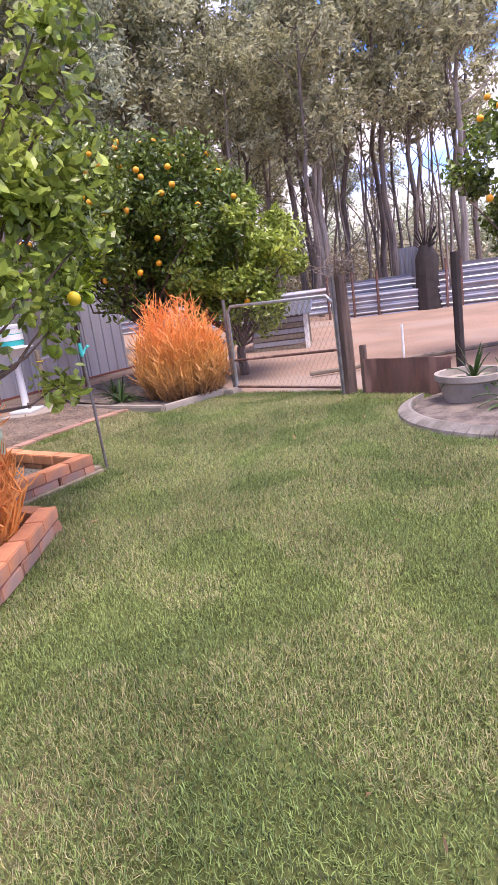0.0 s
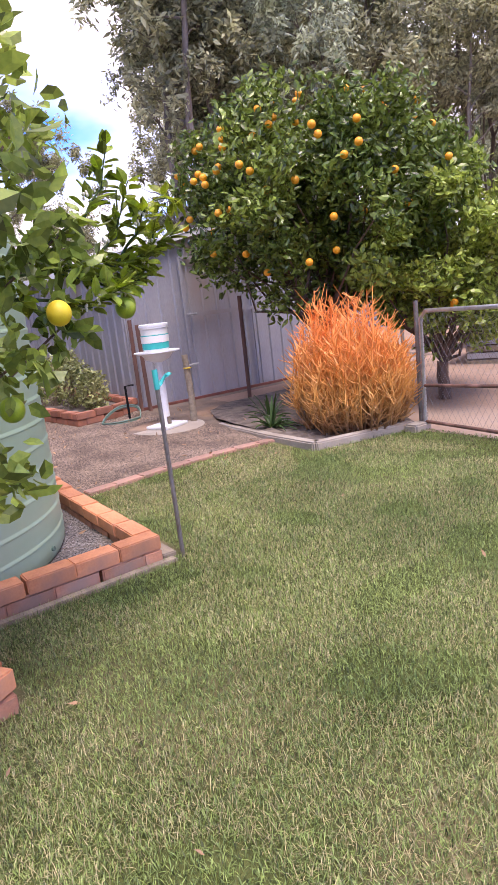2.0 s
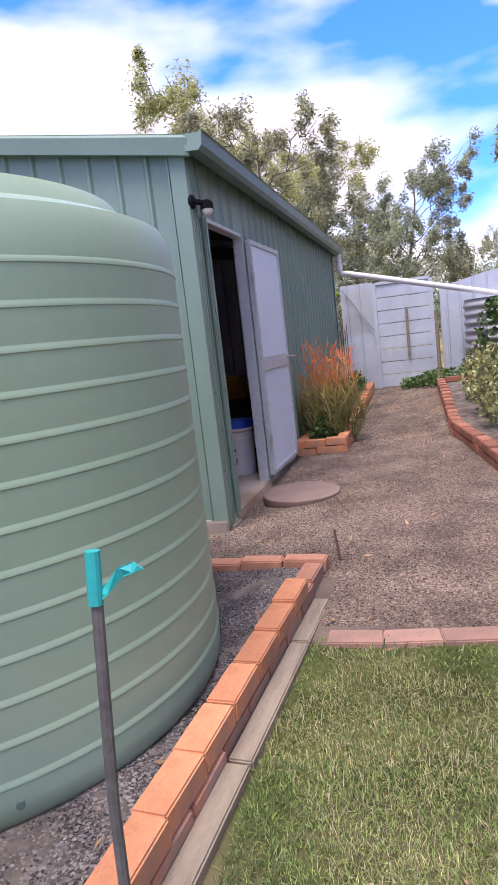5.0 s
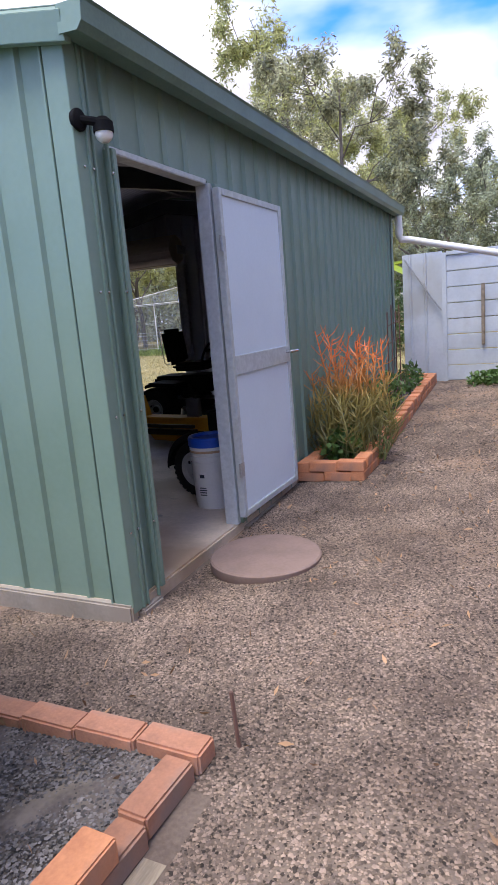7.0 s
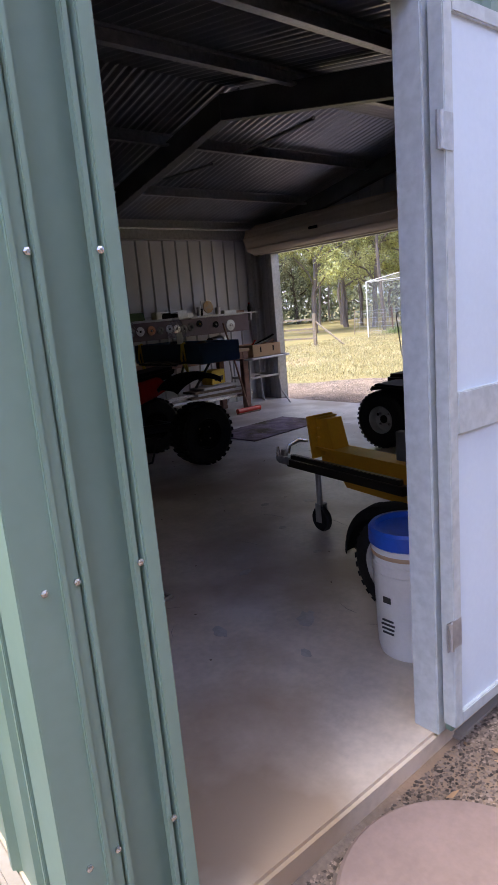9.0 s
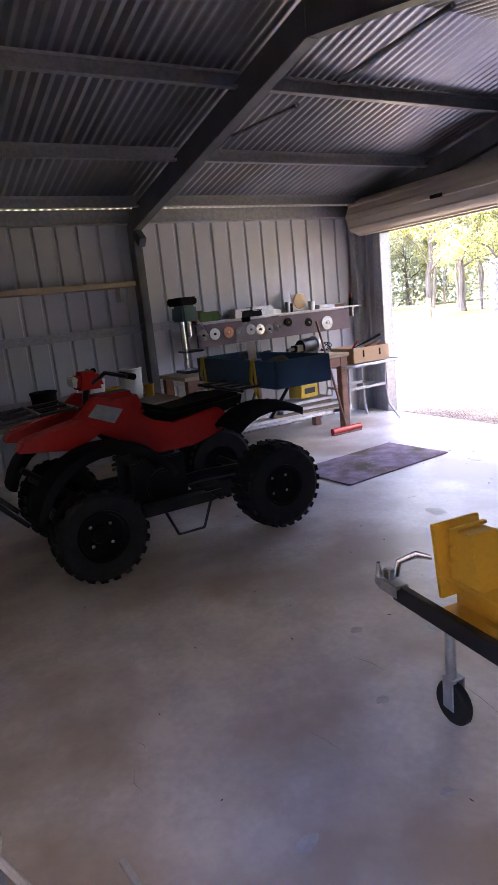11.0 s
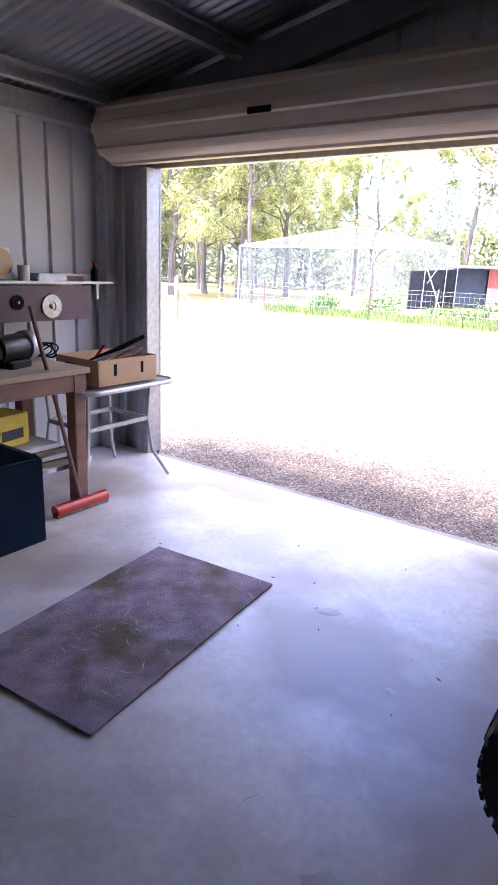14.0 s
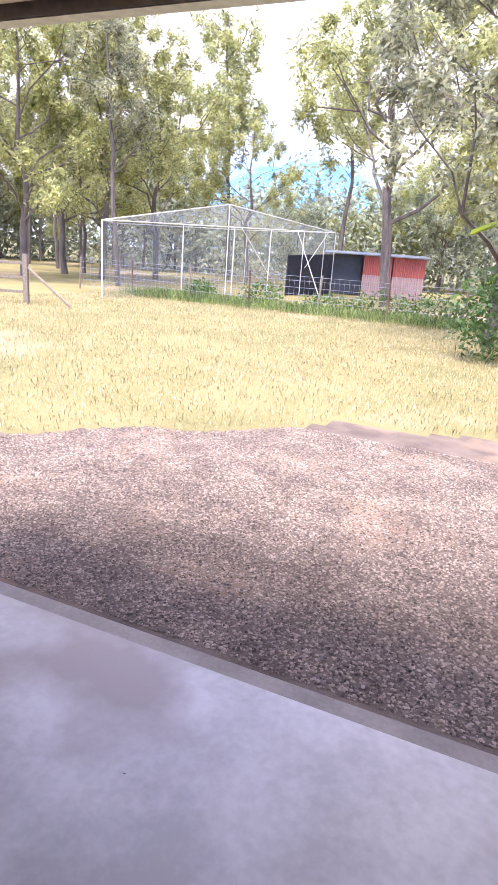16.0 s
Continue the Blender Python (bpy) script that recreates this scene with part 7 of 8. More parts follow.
N2 = eucalypt((-17.9, 48.4, 0), 15.0, 32, "tall", "tall forked eucalypt with clumped blue-green leaves", leafmat=M_EUCB, density=1.3)
N3 = eucalypt((-19.5, 38.0, 0), 10.5, 33, "wide", "leafy young eucalypt in the paddock", leafmat=M_EUCB, density=1.8)


def plant_copies(src, rows):
    for x, y, k, a in rows:
        c = copy_thing(src, pose(x, y, 0, 0, 0, a))
        c.scale = (k, k, k)


rng = random.Random(77)
east_rows = {0: [], 1: [], 2: [], 3: []}
for az in np.arange(11, 57, 1.15):
    for dist in ((17.5, 23), (24, 32), (36, 52)):
        if rng.random() < 0.62:
            d = rng.uniform(*dist)
            a = radians(az + rng.uniform(-0.7, 0.7))
            if az < 17 and rng.random() < 0.5:
                continue
            x, y = 1.5 + d * math.cos(a), 2.3 + d * math.sin(a)
            if math.hypot(x - 18, y - 7) < 2.2 or (x < 19.2 and y < 9.5):
                continue
            east_rows[rng.randrange(4)].append((x, y, rng.uniform(0.75, 1.2), rng.uniform(0, 360)))
for k, src in enumerate((E1, E2, E3, E4)):
    plant_copies(src, east_rows[k])
for az in np.arange(57, 112, 2.6):
    d = rng.uniform(44, 66)
    a = radians(az)
    src = rng.choice((W1, W2, W4))
    plant_copies(src, [(4 + d * math.cos(a), 4 + d * math.sin(a), rng.uniform(0.55, 0.8), rng.uniform(0, 360))])
plant_copies(W2, [(9.0, 40, 0.8, 40), (15.5, 31, 0.72, 200), (18.0, 27, 0.8, 100), (13.5, 36, 0.8, 10)])
for az in np.arange(93, 142, 1.7):
    for dist in ((44, 54), (58, 75)):
        d = rng.uniform(*dist)
        a = radians(az + rng.uniform(-0.8, 0.8))
        if dist[0] < 50 and 107 < az < 118:
            d += 12
        src = rng.choice((N1, N3, W3, E1, E3))
        plant_copies(src, [(-0.4 + d * math.cos(a), 13 + d * math.sin(a), rng.uniform(0.34, 0.5) if 103 < az < 120 else rng.uniform(0.62, 1.0), rng.uniform(0, 360))])
plant_copies(N3, [(-20.5, 34.0, 1.0, 70), (-22.5, 39, 1.1, 160), (-24.5, 31, 1.1, 30), (-19.0, 42, 1.0, 250), (-15.5, 46, 0.8, 200)])
plant_copies(N2, [(-10.6, 47.0, 0.95, 120)])
plant_copies(N1, [(-1.5, 46.0, 0.9, 220)])
plant_copies(E1, [(-15.92, 34.42, 0.85, 60), (-22.5, 40.5, 0.8, 160), (-26.8, 43.4, 0.9, 10)])

# low scrub that closes the horizon
def scrub(name, label, centers, n, size, leaf, mat, seed):
    nr = np.random.default_rng(seed)
    t = thing(name, (centers[0][0], centers[0][1], 0), 0, label, "shrub")
    cs = []
    for x, y, z, w, h in centers:
        cs.append(ellipsoid_points(nr, n, (x - centers[0][0], y - centers[0][1], z + h * 0.5), (w, w, h * 0.55), 0.3))
    ob = part("foliage", leaves("foliage", np.concatenate(cs), leaf, leaf * 0.38, mat, 0.2, nr), None, t, kind="stuff")
    return t


rng = random.Random(5)
far = []
for az in np.arange(-40, 150, 1.6):
    d = rng.uniform(52, 68)
    a = radians(az)
    far.append((3 + d * math.cos(a), 5 + d * math.sin(a), -0.3, rng.uniform(2.4, 4.2), rng.uniform(5.5, 9.5)))
far_scrub = scrub("bushland_scrub", "dense band of distant grey-green scrub", far, 1300, 1, 0.46, M_EUCG, 9)
far_scrub["kind"] = "stuff"
under = [(1.5 + d * math.cos(radians(az)), 2.3 + d * math.sin(radians(az)), -0.2, rng.uniform(1.4, 2.4), rng.uniform(2.2, 4.5)) for az in np.arange(13, 60, 1.5) for d in (rng.uniform(38, 46),)]
scrub("understorey_scrub", "brown-green understorey scrub behind the trunks", under, 620, 1, 0.30, leafy("dull_scrub_leaf", (0.40, 0.36, 0.24), (0.24, 0.215, 0.145), 0.4, 0.6, 0.6), 10)["kind"] = "stuff"
for k in range(85):
    az, d = radians(rng.uniform(12, 58)), rng.uniform(22, 42)
    x, y = 1.5 + d * math.cos(az), 2.3 + d * math.sin(az)
    if math.hypot(x - 18, y - 7) < 3.5 or (x < 19.2 and y < 9.5):
        continue
    sap = thing("slender_sapling", (x, y, 0), 0, "thin bare-stemmed eucalypt sapling", "tree", "saplings")
    ss = Shape()
    hs = rng.uniform(5, 9)
    pts = limb(ss, (0, 0, -0.2), (rng.uniform(-0.8, 0.8), rng.uniform(-0.8, 0.8), hs), rng.uniform(0.04, 0.09), 0.02, rng, 6, 0.02, 5)
    for m in range(5):
        q = pts[rng.randrange(2, 6)]
        a = rng.uniform(0, 6.28)
        limb(ss, q, q + Vector((math.cos(a), math.sin(a), 1.2)) * rng.uniform(0.5, 1.2), 0.025, 0.008, rng, 3, 0.12, 4)
    part("trunk", ss, M_BARK if k % 3 else M_BARKL, sap, smooth=True)
scrub("paddock_shrub", "tangled green shrubs along the paddock fence", [(-8.6, 32.2, 0, 0.8, 0.8), (-6.3, 32.4, 0, 1.1, 0.6), (-4.6, 32.8, 0, 1.2, 0.8), (-3.0, 32.0, 0, 1.0, 0.9), (-10.7, 31.8, 0, 0.6, 0.7)], 600, 1, 0.13, M_HERB, 12)


def leafy_bush(name, label, at, lumps, leaf, mat, seed, stems=10, count=900, cat="shrub", twig=M_TWIG):
    nr, rng = np.random.default_rng(seed), random.Random(seed)
    t = thing(name, at, 0, label, cat)
    s = Shape()
    cs = []
    for x, y, z, rx, ry, rz in lumps:
        cs.append(ellipsoid_points(nr, count, (x, y, z), (rx, ry, rz), 0.45))
        for _ in range(stems):
            q = ellipsoid_points(nr, 1, (x, y, z), (rx * 0.9, ry * 0.9, rz * 0.9), 0.6)[0]
            limb(s, (x * 0.7 + rng.uniform(-0.05, 0.05), y * 0.7, 0), q, 0.008, 0.003, rng, 3, 0.1, 4)
    part("stems", s, twig, t, kind="stuff")
    part("foliage", leaves("foliage", np.concatenate(cs), leaf[0], leaf[1], mat, 0.05, nr), None, t)
    return t


def citrus(at, r, h, seed, fruit, leafmat, fruitmats, label, trunk_h, leaf=(0.085, 0.042), clumps=70, per=190, fruit_r=0.04, squash=0.95, extra=(), fixed=()):
    """A round fruit tree: short trunk, forking limbs, tufts of glossy leaves over the crown, fruit near the outside."""
    rng, nr = random.Random(seed), np.random.default_rng(seed)
    t = thing("citrus_tree", at, 0, label, "fruit tree")
    s = Shape()
    zc = (h + trunk_h) / 2
    hz = (h - trunk_h) / 2
    fork = Vector((0, 0, trunk_h * 0.75))
    limb(s, (0, 0, -0.05), fork, 0.075, 0.06, rng, 3, 0.05, 8)
    cs, heads = [], []
    for k in range(clumps):
        p = nr.normal(size=3)
        p /= np.linalg.norm(p)
        k2 = rng.uniform(0.55, 1.0) if k % 4 else rng.uniform(0.2, 0.6)
        bulge = 1 + 0.14 * noise.noise((p[0] * 1.7 + seed, p[1] * 1.7, p[2] * 1.7))
        c = (p[0] * r * k2 * bulge, p[1] * r * k2 * bulge, zc + p[2] * hz * k2 * bulge)
        w = r * rng.uniform(0.14, 0.23)
        cs.append(ellipsoid_points(nr, int(per * rng.uniform(0.6, 1.3)), c, (w, w, w * 0.9), 0.2))
        heads.append(Vector(c))
        if k % 3 == 0:
            limb(s, fork, c, 0.022, 0.005, rng, 4, 0.10, 5)
    for c, w in extra:
        cs.append(ellipsoid_points(nr, int(38 + 900 * w * w), c, (w, w, w), 0.1))
        limb(s, fork, c, 0.02, 0.004, rng, 5, 0.05, 5)
    part("trunk", s, M_WOODD, t, "short grey trunk and forking limbs", smooth=True)
    part("crown", leaves("crown", np.concatenate(cs), leaf[0], leaf[1], leafmat, 0.1, nr, oval=True), None, t, "dense glossy leaves")
    dep = random.Random(seed + 3)
    fm = [mesh_of("fruit", Shape().ball((0, 0, 0), fruit_r, 10, squash), m, smooth=True) for m in fruitmats]
    for k in range(fruit):
        a, el = rng.uniform(0, 6.28), rng.uniform(-0.75, 1.15)
        u = dep.uniform(0.80, 1.0)
        p = Vector((math.cos(a) * math.cos(el) * r * u, math.sin(a) * math.cos(el) * r * u, zc + math.sin(el) * hz * u))
        for m in range(1 if rng.random() < 0.85 else 2):
            ob = new("fruit", fm[k % len(fm)])
            ob.parent = t
            ob.location = p + Vector((rng.uniform(-0.06, 0.06), rng.uniform(-0.06, 0.06), -0.02 - 0.07 * m))
    for x, y, z, m in fixed:
        ob = new("fruit", mesh_of("fruit", Shape().ball((0, 0, 0), fruit_r * 0.9, 14, 1.05), m, smooth=True))
        ob.parent = t
        ob.location = (x - at[0], y - at[1], z - at[2])
    return t


citrus((7.70, 7.85, 0.0), 1.58, 3.40, 4, 120, M_CIT, (M_ORANGE, M_ORANGE, M_ORANGE), "round orange tree laden with ripe fruit", 1.12, clumps=150, per=190, leaf=(0.085, 0.04), fruit_r=0.037)
citrus((8.45, 6.80, 0.0), 1.12, 2.65, 6, 9, M_LEM, (M_ORANGE, M_ORANGE), "smaller bright green citrus beside the orange tree", 0.55, clumps=85, per=190, fruit_r=0.037)
citrus((9.4, 2.9, 0.0), 1.25, 3.2, 8, 14, M_CIT, (M_ORANGE,), "dark green orange tree in the round bed", 0.9, clumps=70, per=200)
citrus((2.30, 4.75, 0.05), 1.0, 3.35, 9, 3, M_LEM, (M_LEMON, M_LIME), "young lemon tree with a low spreading branch", 0.75, leaf=(0.080, 0.042), clumps=85, per=185, fruit_r=0.043,
       extra=[((x - 2.30, y - 4.75, z - 0.05), w) for x, y, z, w in ((3.62, 4.80, 1.55, 0.15), (3.50, 4.72, 1.85, 0.17), (3.42, 4.70, 1.42, 0.18), (3.45, 4.78, 2.10, 0.17), (3.35, 4.62, 1.16, 0.16), (3.35, 4.7, 1.75, 0.2), (3.3, 4.72, 2.1, 0.2), (3.2, 4.5, 0.85, 0.15), (3.25, 4.9, 2.4, 0.22), (3.60, 4.86, 1.25, 0.12), (3.11, 4.09, 2.39, 0.2), (3.21, 4.08, 2.2, 0.2), (3.02, 4.17, 2.04, 0.2), (3.17, 4.09, 1.9, 0.18), (3.05, 4.23, 1.72, 0.18), (3.21, 4.12, 1.56, 0.14), (3.23, 4.05, 2.49, 0.2))],
       fixed=[(3.49, 4.58, 1.29, M_LEMON), (3.84, 4.83, 1.29, M_LIME), (3.94, 5.02, 1.31, M_LIME), (3.30, 4.60, 1.02, M_LIME)])


def leafy_branches(at, branches, label, seed):
    """Long fruiting shoots: curved stems with pointed leaves set one by one along them, and small blossoms."""
    rng = random.Random(seed)
    t = thing("lemon_branch", at, 0, label, "branch")
    stem, leaf, bloom = Shape(), Shape(), Shape()
    for pts, step in branches:
        pts = [Vector(p) - Vector(at) for p in pts]
        fine = [pts[i].lerp(pts[i + 1], k / 4) + Vector((0, 0, 0.012 * math.sin(math.pi * k / 4))) for i in range(len(pts) - 1) for k in range(4)] + [pts[-1]]
        stem.tube(fine, [0.006 - 0.0042 * i / len(fine) for i in range(len(fine))], 6)
        total = sum((b - a).length for a, b in zip(fine[:-1], fine[1:]))
        for k in range(int(total / step * 1.05)):
            f = (k + 0.5) / int(total / step * 1.05) * (len(fine) - 1)
            i = int(f)
            p = fine[i].lerp(fine[i + 1], f - i)
            along = (fine[i + 1] - fine[i]).normalized()
            for _ in range(rng.choice((1, 2, 2, 3))):
                side = Vector((rng.uniform(-1, 1), rng.uniform(-1, 1), rng.uniform(-0.7, 0.9)))
                d = (along * rng.uniform(0.1, 0.8) + side * 0.8).normalized()
                w = d.cross(Vector((rng.uniform(-0.5, 0.5), rng.uniform(-0.5, 0.5), 1))).normalized()
                n = w.cross(d).normalized()
                L, W = rng.uniform(0.045, 0.08), rng.uniform(0.016, 0.023)
                q = p + d * rng.uniform(0.004, 0.03)
                rows = [[(q + d * L * u - w * W * v + n * W * 0.35 * (v > 0) - n * L * 0.10 * u * u)[:], (q + d * L * u - n * L * 0.10 * u * u)[:], (q + d * L * u + w * W * v + n * W * 0.35 * (v > 0) - n * L * 0.10 * u * u)[:]] for u, v in ((0, 0.06), (0.2, 0.72), (0.45, 1.0), (0.7, 0.75), (0.9, 0.28), (1.0, 0.03))]
                leaf.sheet(rows, (n * -0.0006)[:])
            if rng.random() < 0.13:
                c = p + side * 0.03
                for m in range(4):
                    bloom.ball((c.x + rng.uniform(-0.012, 0.012), c.y + rng.uniform(-0.012, 0.012), c.z + rng.uniform(-0.012, 0.012)), 0.0055, 5, 1.4)
    part("stem", stem, M_STRAP, t, "green curved stems", smooth=True)
    part("leaves", leaf, M_LEM_LIT, t, "pointed glossy lemon leaves", smooth=True)
    part("blossom", bloom, M_BLOSSOM, t, "small cream blossoms", kind="stuff")


leafy_branches((3.3, 4.7, 1.4), [
    (((3.30, 4.72, 1.40), (3.70, 4.90, 1.44), (3.89, 4.95, 1.45), (4.00, 4.94, 1.46), (4.14, 4.92, 1.56)), 0.017),
    (((3.75, 4.90, 1.44), (3.88, 4.90, 1.55), (3.91, 4.89, 1.64), (3.95, 4.87, 1.75)), 0.022),
    (((3.89, 4.94, 1.46), (3.96, 4.88, 1.56), (3.99, 4.85, 1.64), (4.07, 4.83, 1.68), (4.13, 4.83, 1.65)), 0.020),
    (((3.97, 4.94, 1.46), (4.05, 4.94, 1.50), (4.06, 4.93, 1.57)), 0.018),
    (((3.60, 4.85, 1.43), (3.83, 4.88, 1.36), (3.95, 4.95, 1.38), (4.07, 4.99, 1.41)), 0.016),
    (((3.55, 4.80, 1.50), (3.75, 4.86, 1.62), (3.84, 4.88, 1.72), (3.88, 4.87, 1.86)), 0.024),
    (((3.40, 4.75, 1.35), (3.68, 4.78, 1.30), (3.85, 4.83, 1.36)), 0.016)], "low fruiting lemon branch with blossom reaching over the tank bed", 5)


def firesticks(at, r, h, seed, stems, mat, label, lean=0.35):
    rng = random.Random(seed)
    t = thing("firestick_shrub", at, 0, label, "shrub")
    s = Shape()
    for _ in range(stems):
        a, q = rng.uniform(0, 6.28), math.sqrt(rng.random())
        bx, by = 0.75 * r * q * math.cos(a), 0.75 * r * q * math.sin(a)
        hh = h * (1.0 - 0.42 * q ** 3 + 0.10 * math.sin(3 * a + seed)) * rng.uniform(0.42, 1.0)
        tx, ty = r * q * math.cos(a), r * q * math.sin(a)
        wb = [rng.uniform(-0.07, 0.07) for _ in range(4)]
        p0, p1, p2 = Vector((bx, by, 0.0)), Vector((tx * 0.95 + wb[0], ty * 0.95 + wb[1], hh * 0.42)), Vector((tx * 0.9 + wb[2], ty * 0.9 + wb[3], hh * 0.8))
        s.tube([p0, p1, p2], [0.009, 0.006, 0.005], 4, cap=False)
        for m in range(17):
            b = p1.lerp(p2, rng.random()) if m < 11 else p0.lerp(p1, rng.uniform(0.1, 1))
            a2 = a + rng.uniform(-3.1, 3.1)
            L = rng.uniform(0.06, 0.15) * h
            c = b + Vector((math.cos(a2) * L * rng.uniform(0.3, 0.9), math.sin(a2) * L * rng.uniform(0.3, 0.9), L * rng.uniform(0.2, 0.9)))
            s.tube([b, b.lerp(c, 0.5) + Vector((rng.uniform(-0.01, 0.01), rng.uniform(-0.01, 0.01), -0.01)), c], [0.0045, 0.004, 0.0025], 3, cap=False)
    part("crown", s, mat, t, "crowded pencil-thin stems", smooth=True)
    return t


firesticks((6.93, 6.70, 0.03), 0.60, 1.52, 1, 400, M_FIRE, "dense bright orange firestick shrub")
firesticks((3.72, 11.40, 0.15), 0.40, 1.45, 2, 85, M_FIREG, "lanky green and red-tipped firestick in the brick bed")
firesticks((2.71, 4.77, 0.08), 0.24, 1.05, 3, 110, M_FIRELOW, "orange firestick in the near brick bed")


def strap_plant(at, n, L, seed, label, w=0.035):
    rng = random.Random(seed)
    t = thing("strap_leaf_plant", at, 0, label, "plant")
    s = Shape()
    for _ in range(n):
        a, out = rng.uniform(0, 6.28), rng.uniform(0.25, 0.85)
        d = Vector((math.cos(a), math.sin(a), 0))
        side = Vector((-d.y, d.x, 0)) * w * rng.uniform(0.7, 1.1) * 0.5
        k = L * rng.uniform(0.6, 1.1)
        rows = []
        for f in (0, 0.3, 0.6, 0.85, 1.0):
            p = d * (k * out * f) + Vector((0, 0, k * (f * (1.25 - out) - 0.75 * out * f * f)))
            ww = side * (1 - f ** 3 * 0.95)
            rows.append([(p - ww)[:], (p + Vector((0, 0, -0.006)))[:], (p + ww)[:]])
        s.sheet(rows, (0, 0, -0.002))
    part("leaves", s, M_STRAP, t, "arching strap leaves", smooth=True)
    return t


strap_plant((6.42, 7.32, 0.04), 34, 0.50, 1, "clump of dark green strap-leaved lilies in the shrub bed")
strap_plant((6.75, 7.75, 0.04), 22, 0.42, 2, "small clump of strap-leaved lilies")
strap_plant((6.45, 3.12, 0.2), 22, 0.45, 3, "strap-leaved plant in the concrete pot")
strap_plant((6.15, 2.75, 0.05), 26, 0.5, 4, "strap-leaved plant in the round bed")
leafy_bush("variegated_shrub", "cream and green variegated shrub in the weathered brick bed", (5.65, 10.3, 0.12), [(0, 0, 0.40, 0.30, 0.30, 0.32), (-0.12, 0.7, 0.46, 0.34, 0.36, 0.38), (0.08, -0.42, 0.32, 0.20, 0.18, 0.28), (-0.15, 1.5, 0.50, 0.34, 0.42, 0.42), (-0.2, 2.4, 0.5, 0.30, 0.45, 0.42), (0.1, 0.35, 0.62, 0.16, 0.18, 0.22)], (0.055, 0.034), M_VARI, 3, 14, 760)
leafy_bush("green_weeds", "low green weeds at the foot of the lane gate", (5.05, 14.7, 0.3), [(0, 0, 0.14, 0.45, 0.35, 0.16), (0.5, -0.3, 0.2, 0.4, 0.3, 0.22), (-0.4, 0.3, 0.08, 0.35, 0.2, 0.1)], (0.07, 0.045), M_HERB, 4, 8, 500)
leafy_bush("climbing_vine", "thin climbing vine on the corrugated tank", (5.6, 14.3, 0.3), [(0, 0, 0.7, 0.14, 0.16, 0.45), (0.15, 0.0, 1.1, 0.14, 0.14, 0.2)], (0.09, 0.07), M_HERB, 5, 6, 110)
leafy_bush("leafy_perennial", "leggy green perennials in the shed bed", (3.66, 12.2, 0.15), [(0, 0, 0.30, 0.18, 0.4, 0.28), (0, 0.9, 0.32, 0.18, 0.45, 0.25), (0.02, -1.0, 0.16, 0.16, 0.2, 0.15), (0, 2.2, 0.3, 0.16, 0.5, 0.25)], (0.06, 0.04), M_HERB, 6, 14, 420)
tr = thing("wire_trellis", (3.66, 13.2, 0.2), 0, "rusty wire trellis with dry stems", "trellis")
s = Shape()
for k in range(4):
    s.tube([(0, k * 0.22, 0), (0, k * 0.22, 1.15 + 0.08 * (k % 2))], 0.007, 5)
for z in (0.6, 0.8, 1.0):
    s.tube([(0, 0, z), (0, 0.66, z + 0.04)], 0.005, 5)
part("wires", s, M_RUST, tr, kind="stuff")
vine = thing("dead_creeper", (6.96, 4.5, 1.2), 0, "bare dead creeper on top of the gate post", "creeper")
s = Shape()
rng = random.Random(6)
for _ in range(70):
    p = Vector((0, 0, rng.uniform(-0.1, 0.15)))
    pts = [p]
    for k in range(3):
        p = p + Vector((rng.uniform(-0.12, 0.12), rng.uniform(-0.16, 0.16), rng.uniform(-0.05, 0.12)))
        pts.append(p)
    s.tube(pts, 0.003, 3, cap=False)
part("twigs", s, M_TWIG, vine, kind="stuff")
hoseg = thing("coiled_garden_hose", (5.78, 9.28, 0.06), 0, "dark garden hose coiled by the standpipe", "hose")
part("hose", Shape().tube([((0.24 + 0.02 * math.sin(a * 3)) * math.cos(a), 0.14 * math.sin(a), 0.02 + 0.15 * max(0, math.sin(a + 0.5)) + 0.003 * a) for a in np.linspace(0, 12, 70)], 0.009, 6), M_GREEN_DK, hoseg, smooth=True)
part("tap", Shape().tube([(0.12, 0.06, 0), (0.12, 0.06, 0.42), (0.22, 0.04, 0.42)], 0.014, 8), M_BLACK, hoseg, "dark standpipe with tap", smooth=True)

# ---- paddock beyond the roller door ----
av = thing("netted_orchard_frame", (-9.3, 27.8, 0), 0, "large white pipe frame draped in pale bird netting", "netted enclosure")
P = {}


A, B, C, D2 = (-3.24, 1.12, 2.28), (-8.2, 8.6, 2.5), (-5.8, 17.0, 2.85), (-0.31, 15.23, 2.88)
APX = (-2.5, 8.1, 3.40)


def front(f, z=None):
    """A point on the cage's front side, at a height or on its top rail."""
    return (A[0] + (D2[0] - A[0]) * f, A[1] + (D2[1] - A[1]) * f, A[2] + (D2[2] - A[2]) * f if z is None else z)


for q in [A, B, C, D2] + [front(f) for f in (0.25, 0.45, 0.62, 0.80, 0.93)] + [APX]:
    part("post", Shape().tube([(q[0], q[1], -0.02), q], 0.024, 6), M_PVC, av, "thin white pipe")
for a, b in ((A, B), (B, C), (C, D2), (A, D2), (front(0.48), front(0.62, 0.9)), (front(0.76), (front(0.86)[0] + 1.2, front(0.86)[1] - 2.0, 0.0)), (front(0.95), front(0.82, 1.2)), (A, APX), (D2, APX)):
    part("rail", Shape().tube([a, b], 0.018, 6), M_PVC, av, "thin white pipe")
s = Shape()
for a, b in ((A, B), (B, C), (C, D2), (D2, A)):
    s.add([a, b, APX], [(0, 1, 2)])
part("top_netting", s, M_NET, av, "sagging pale net roof")
s = Shape()
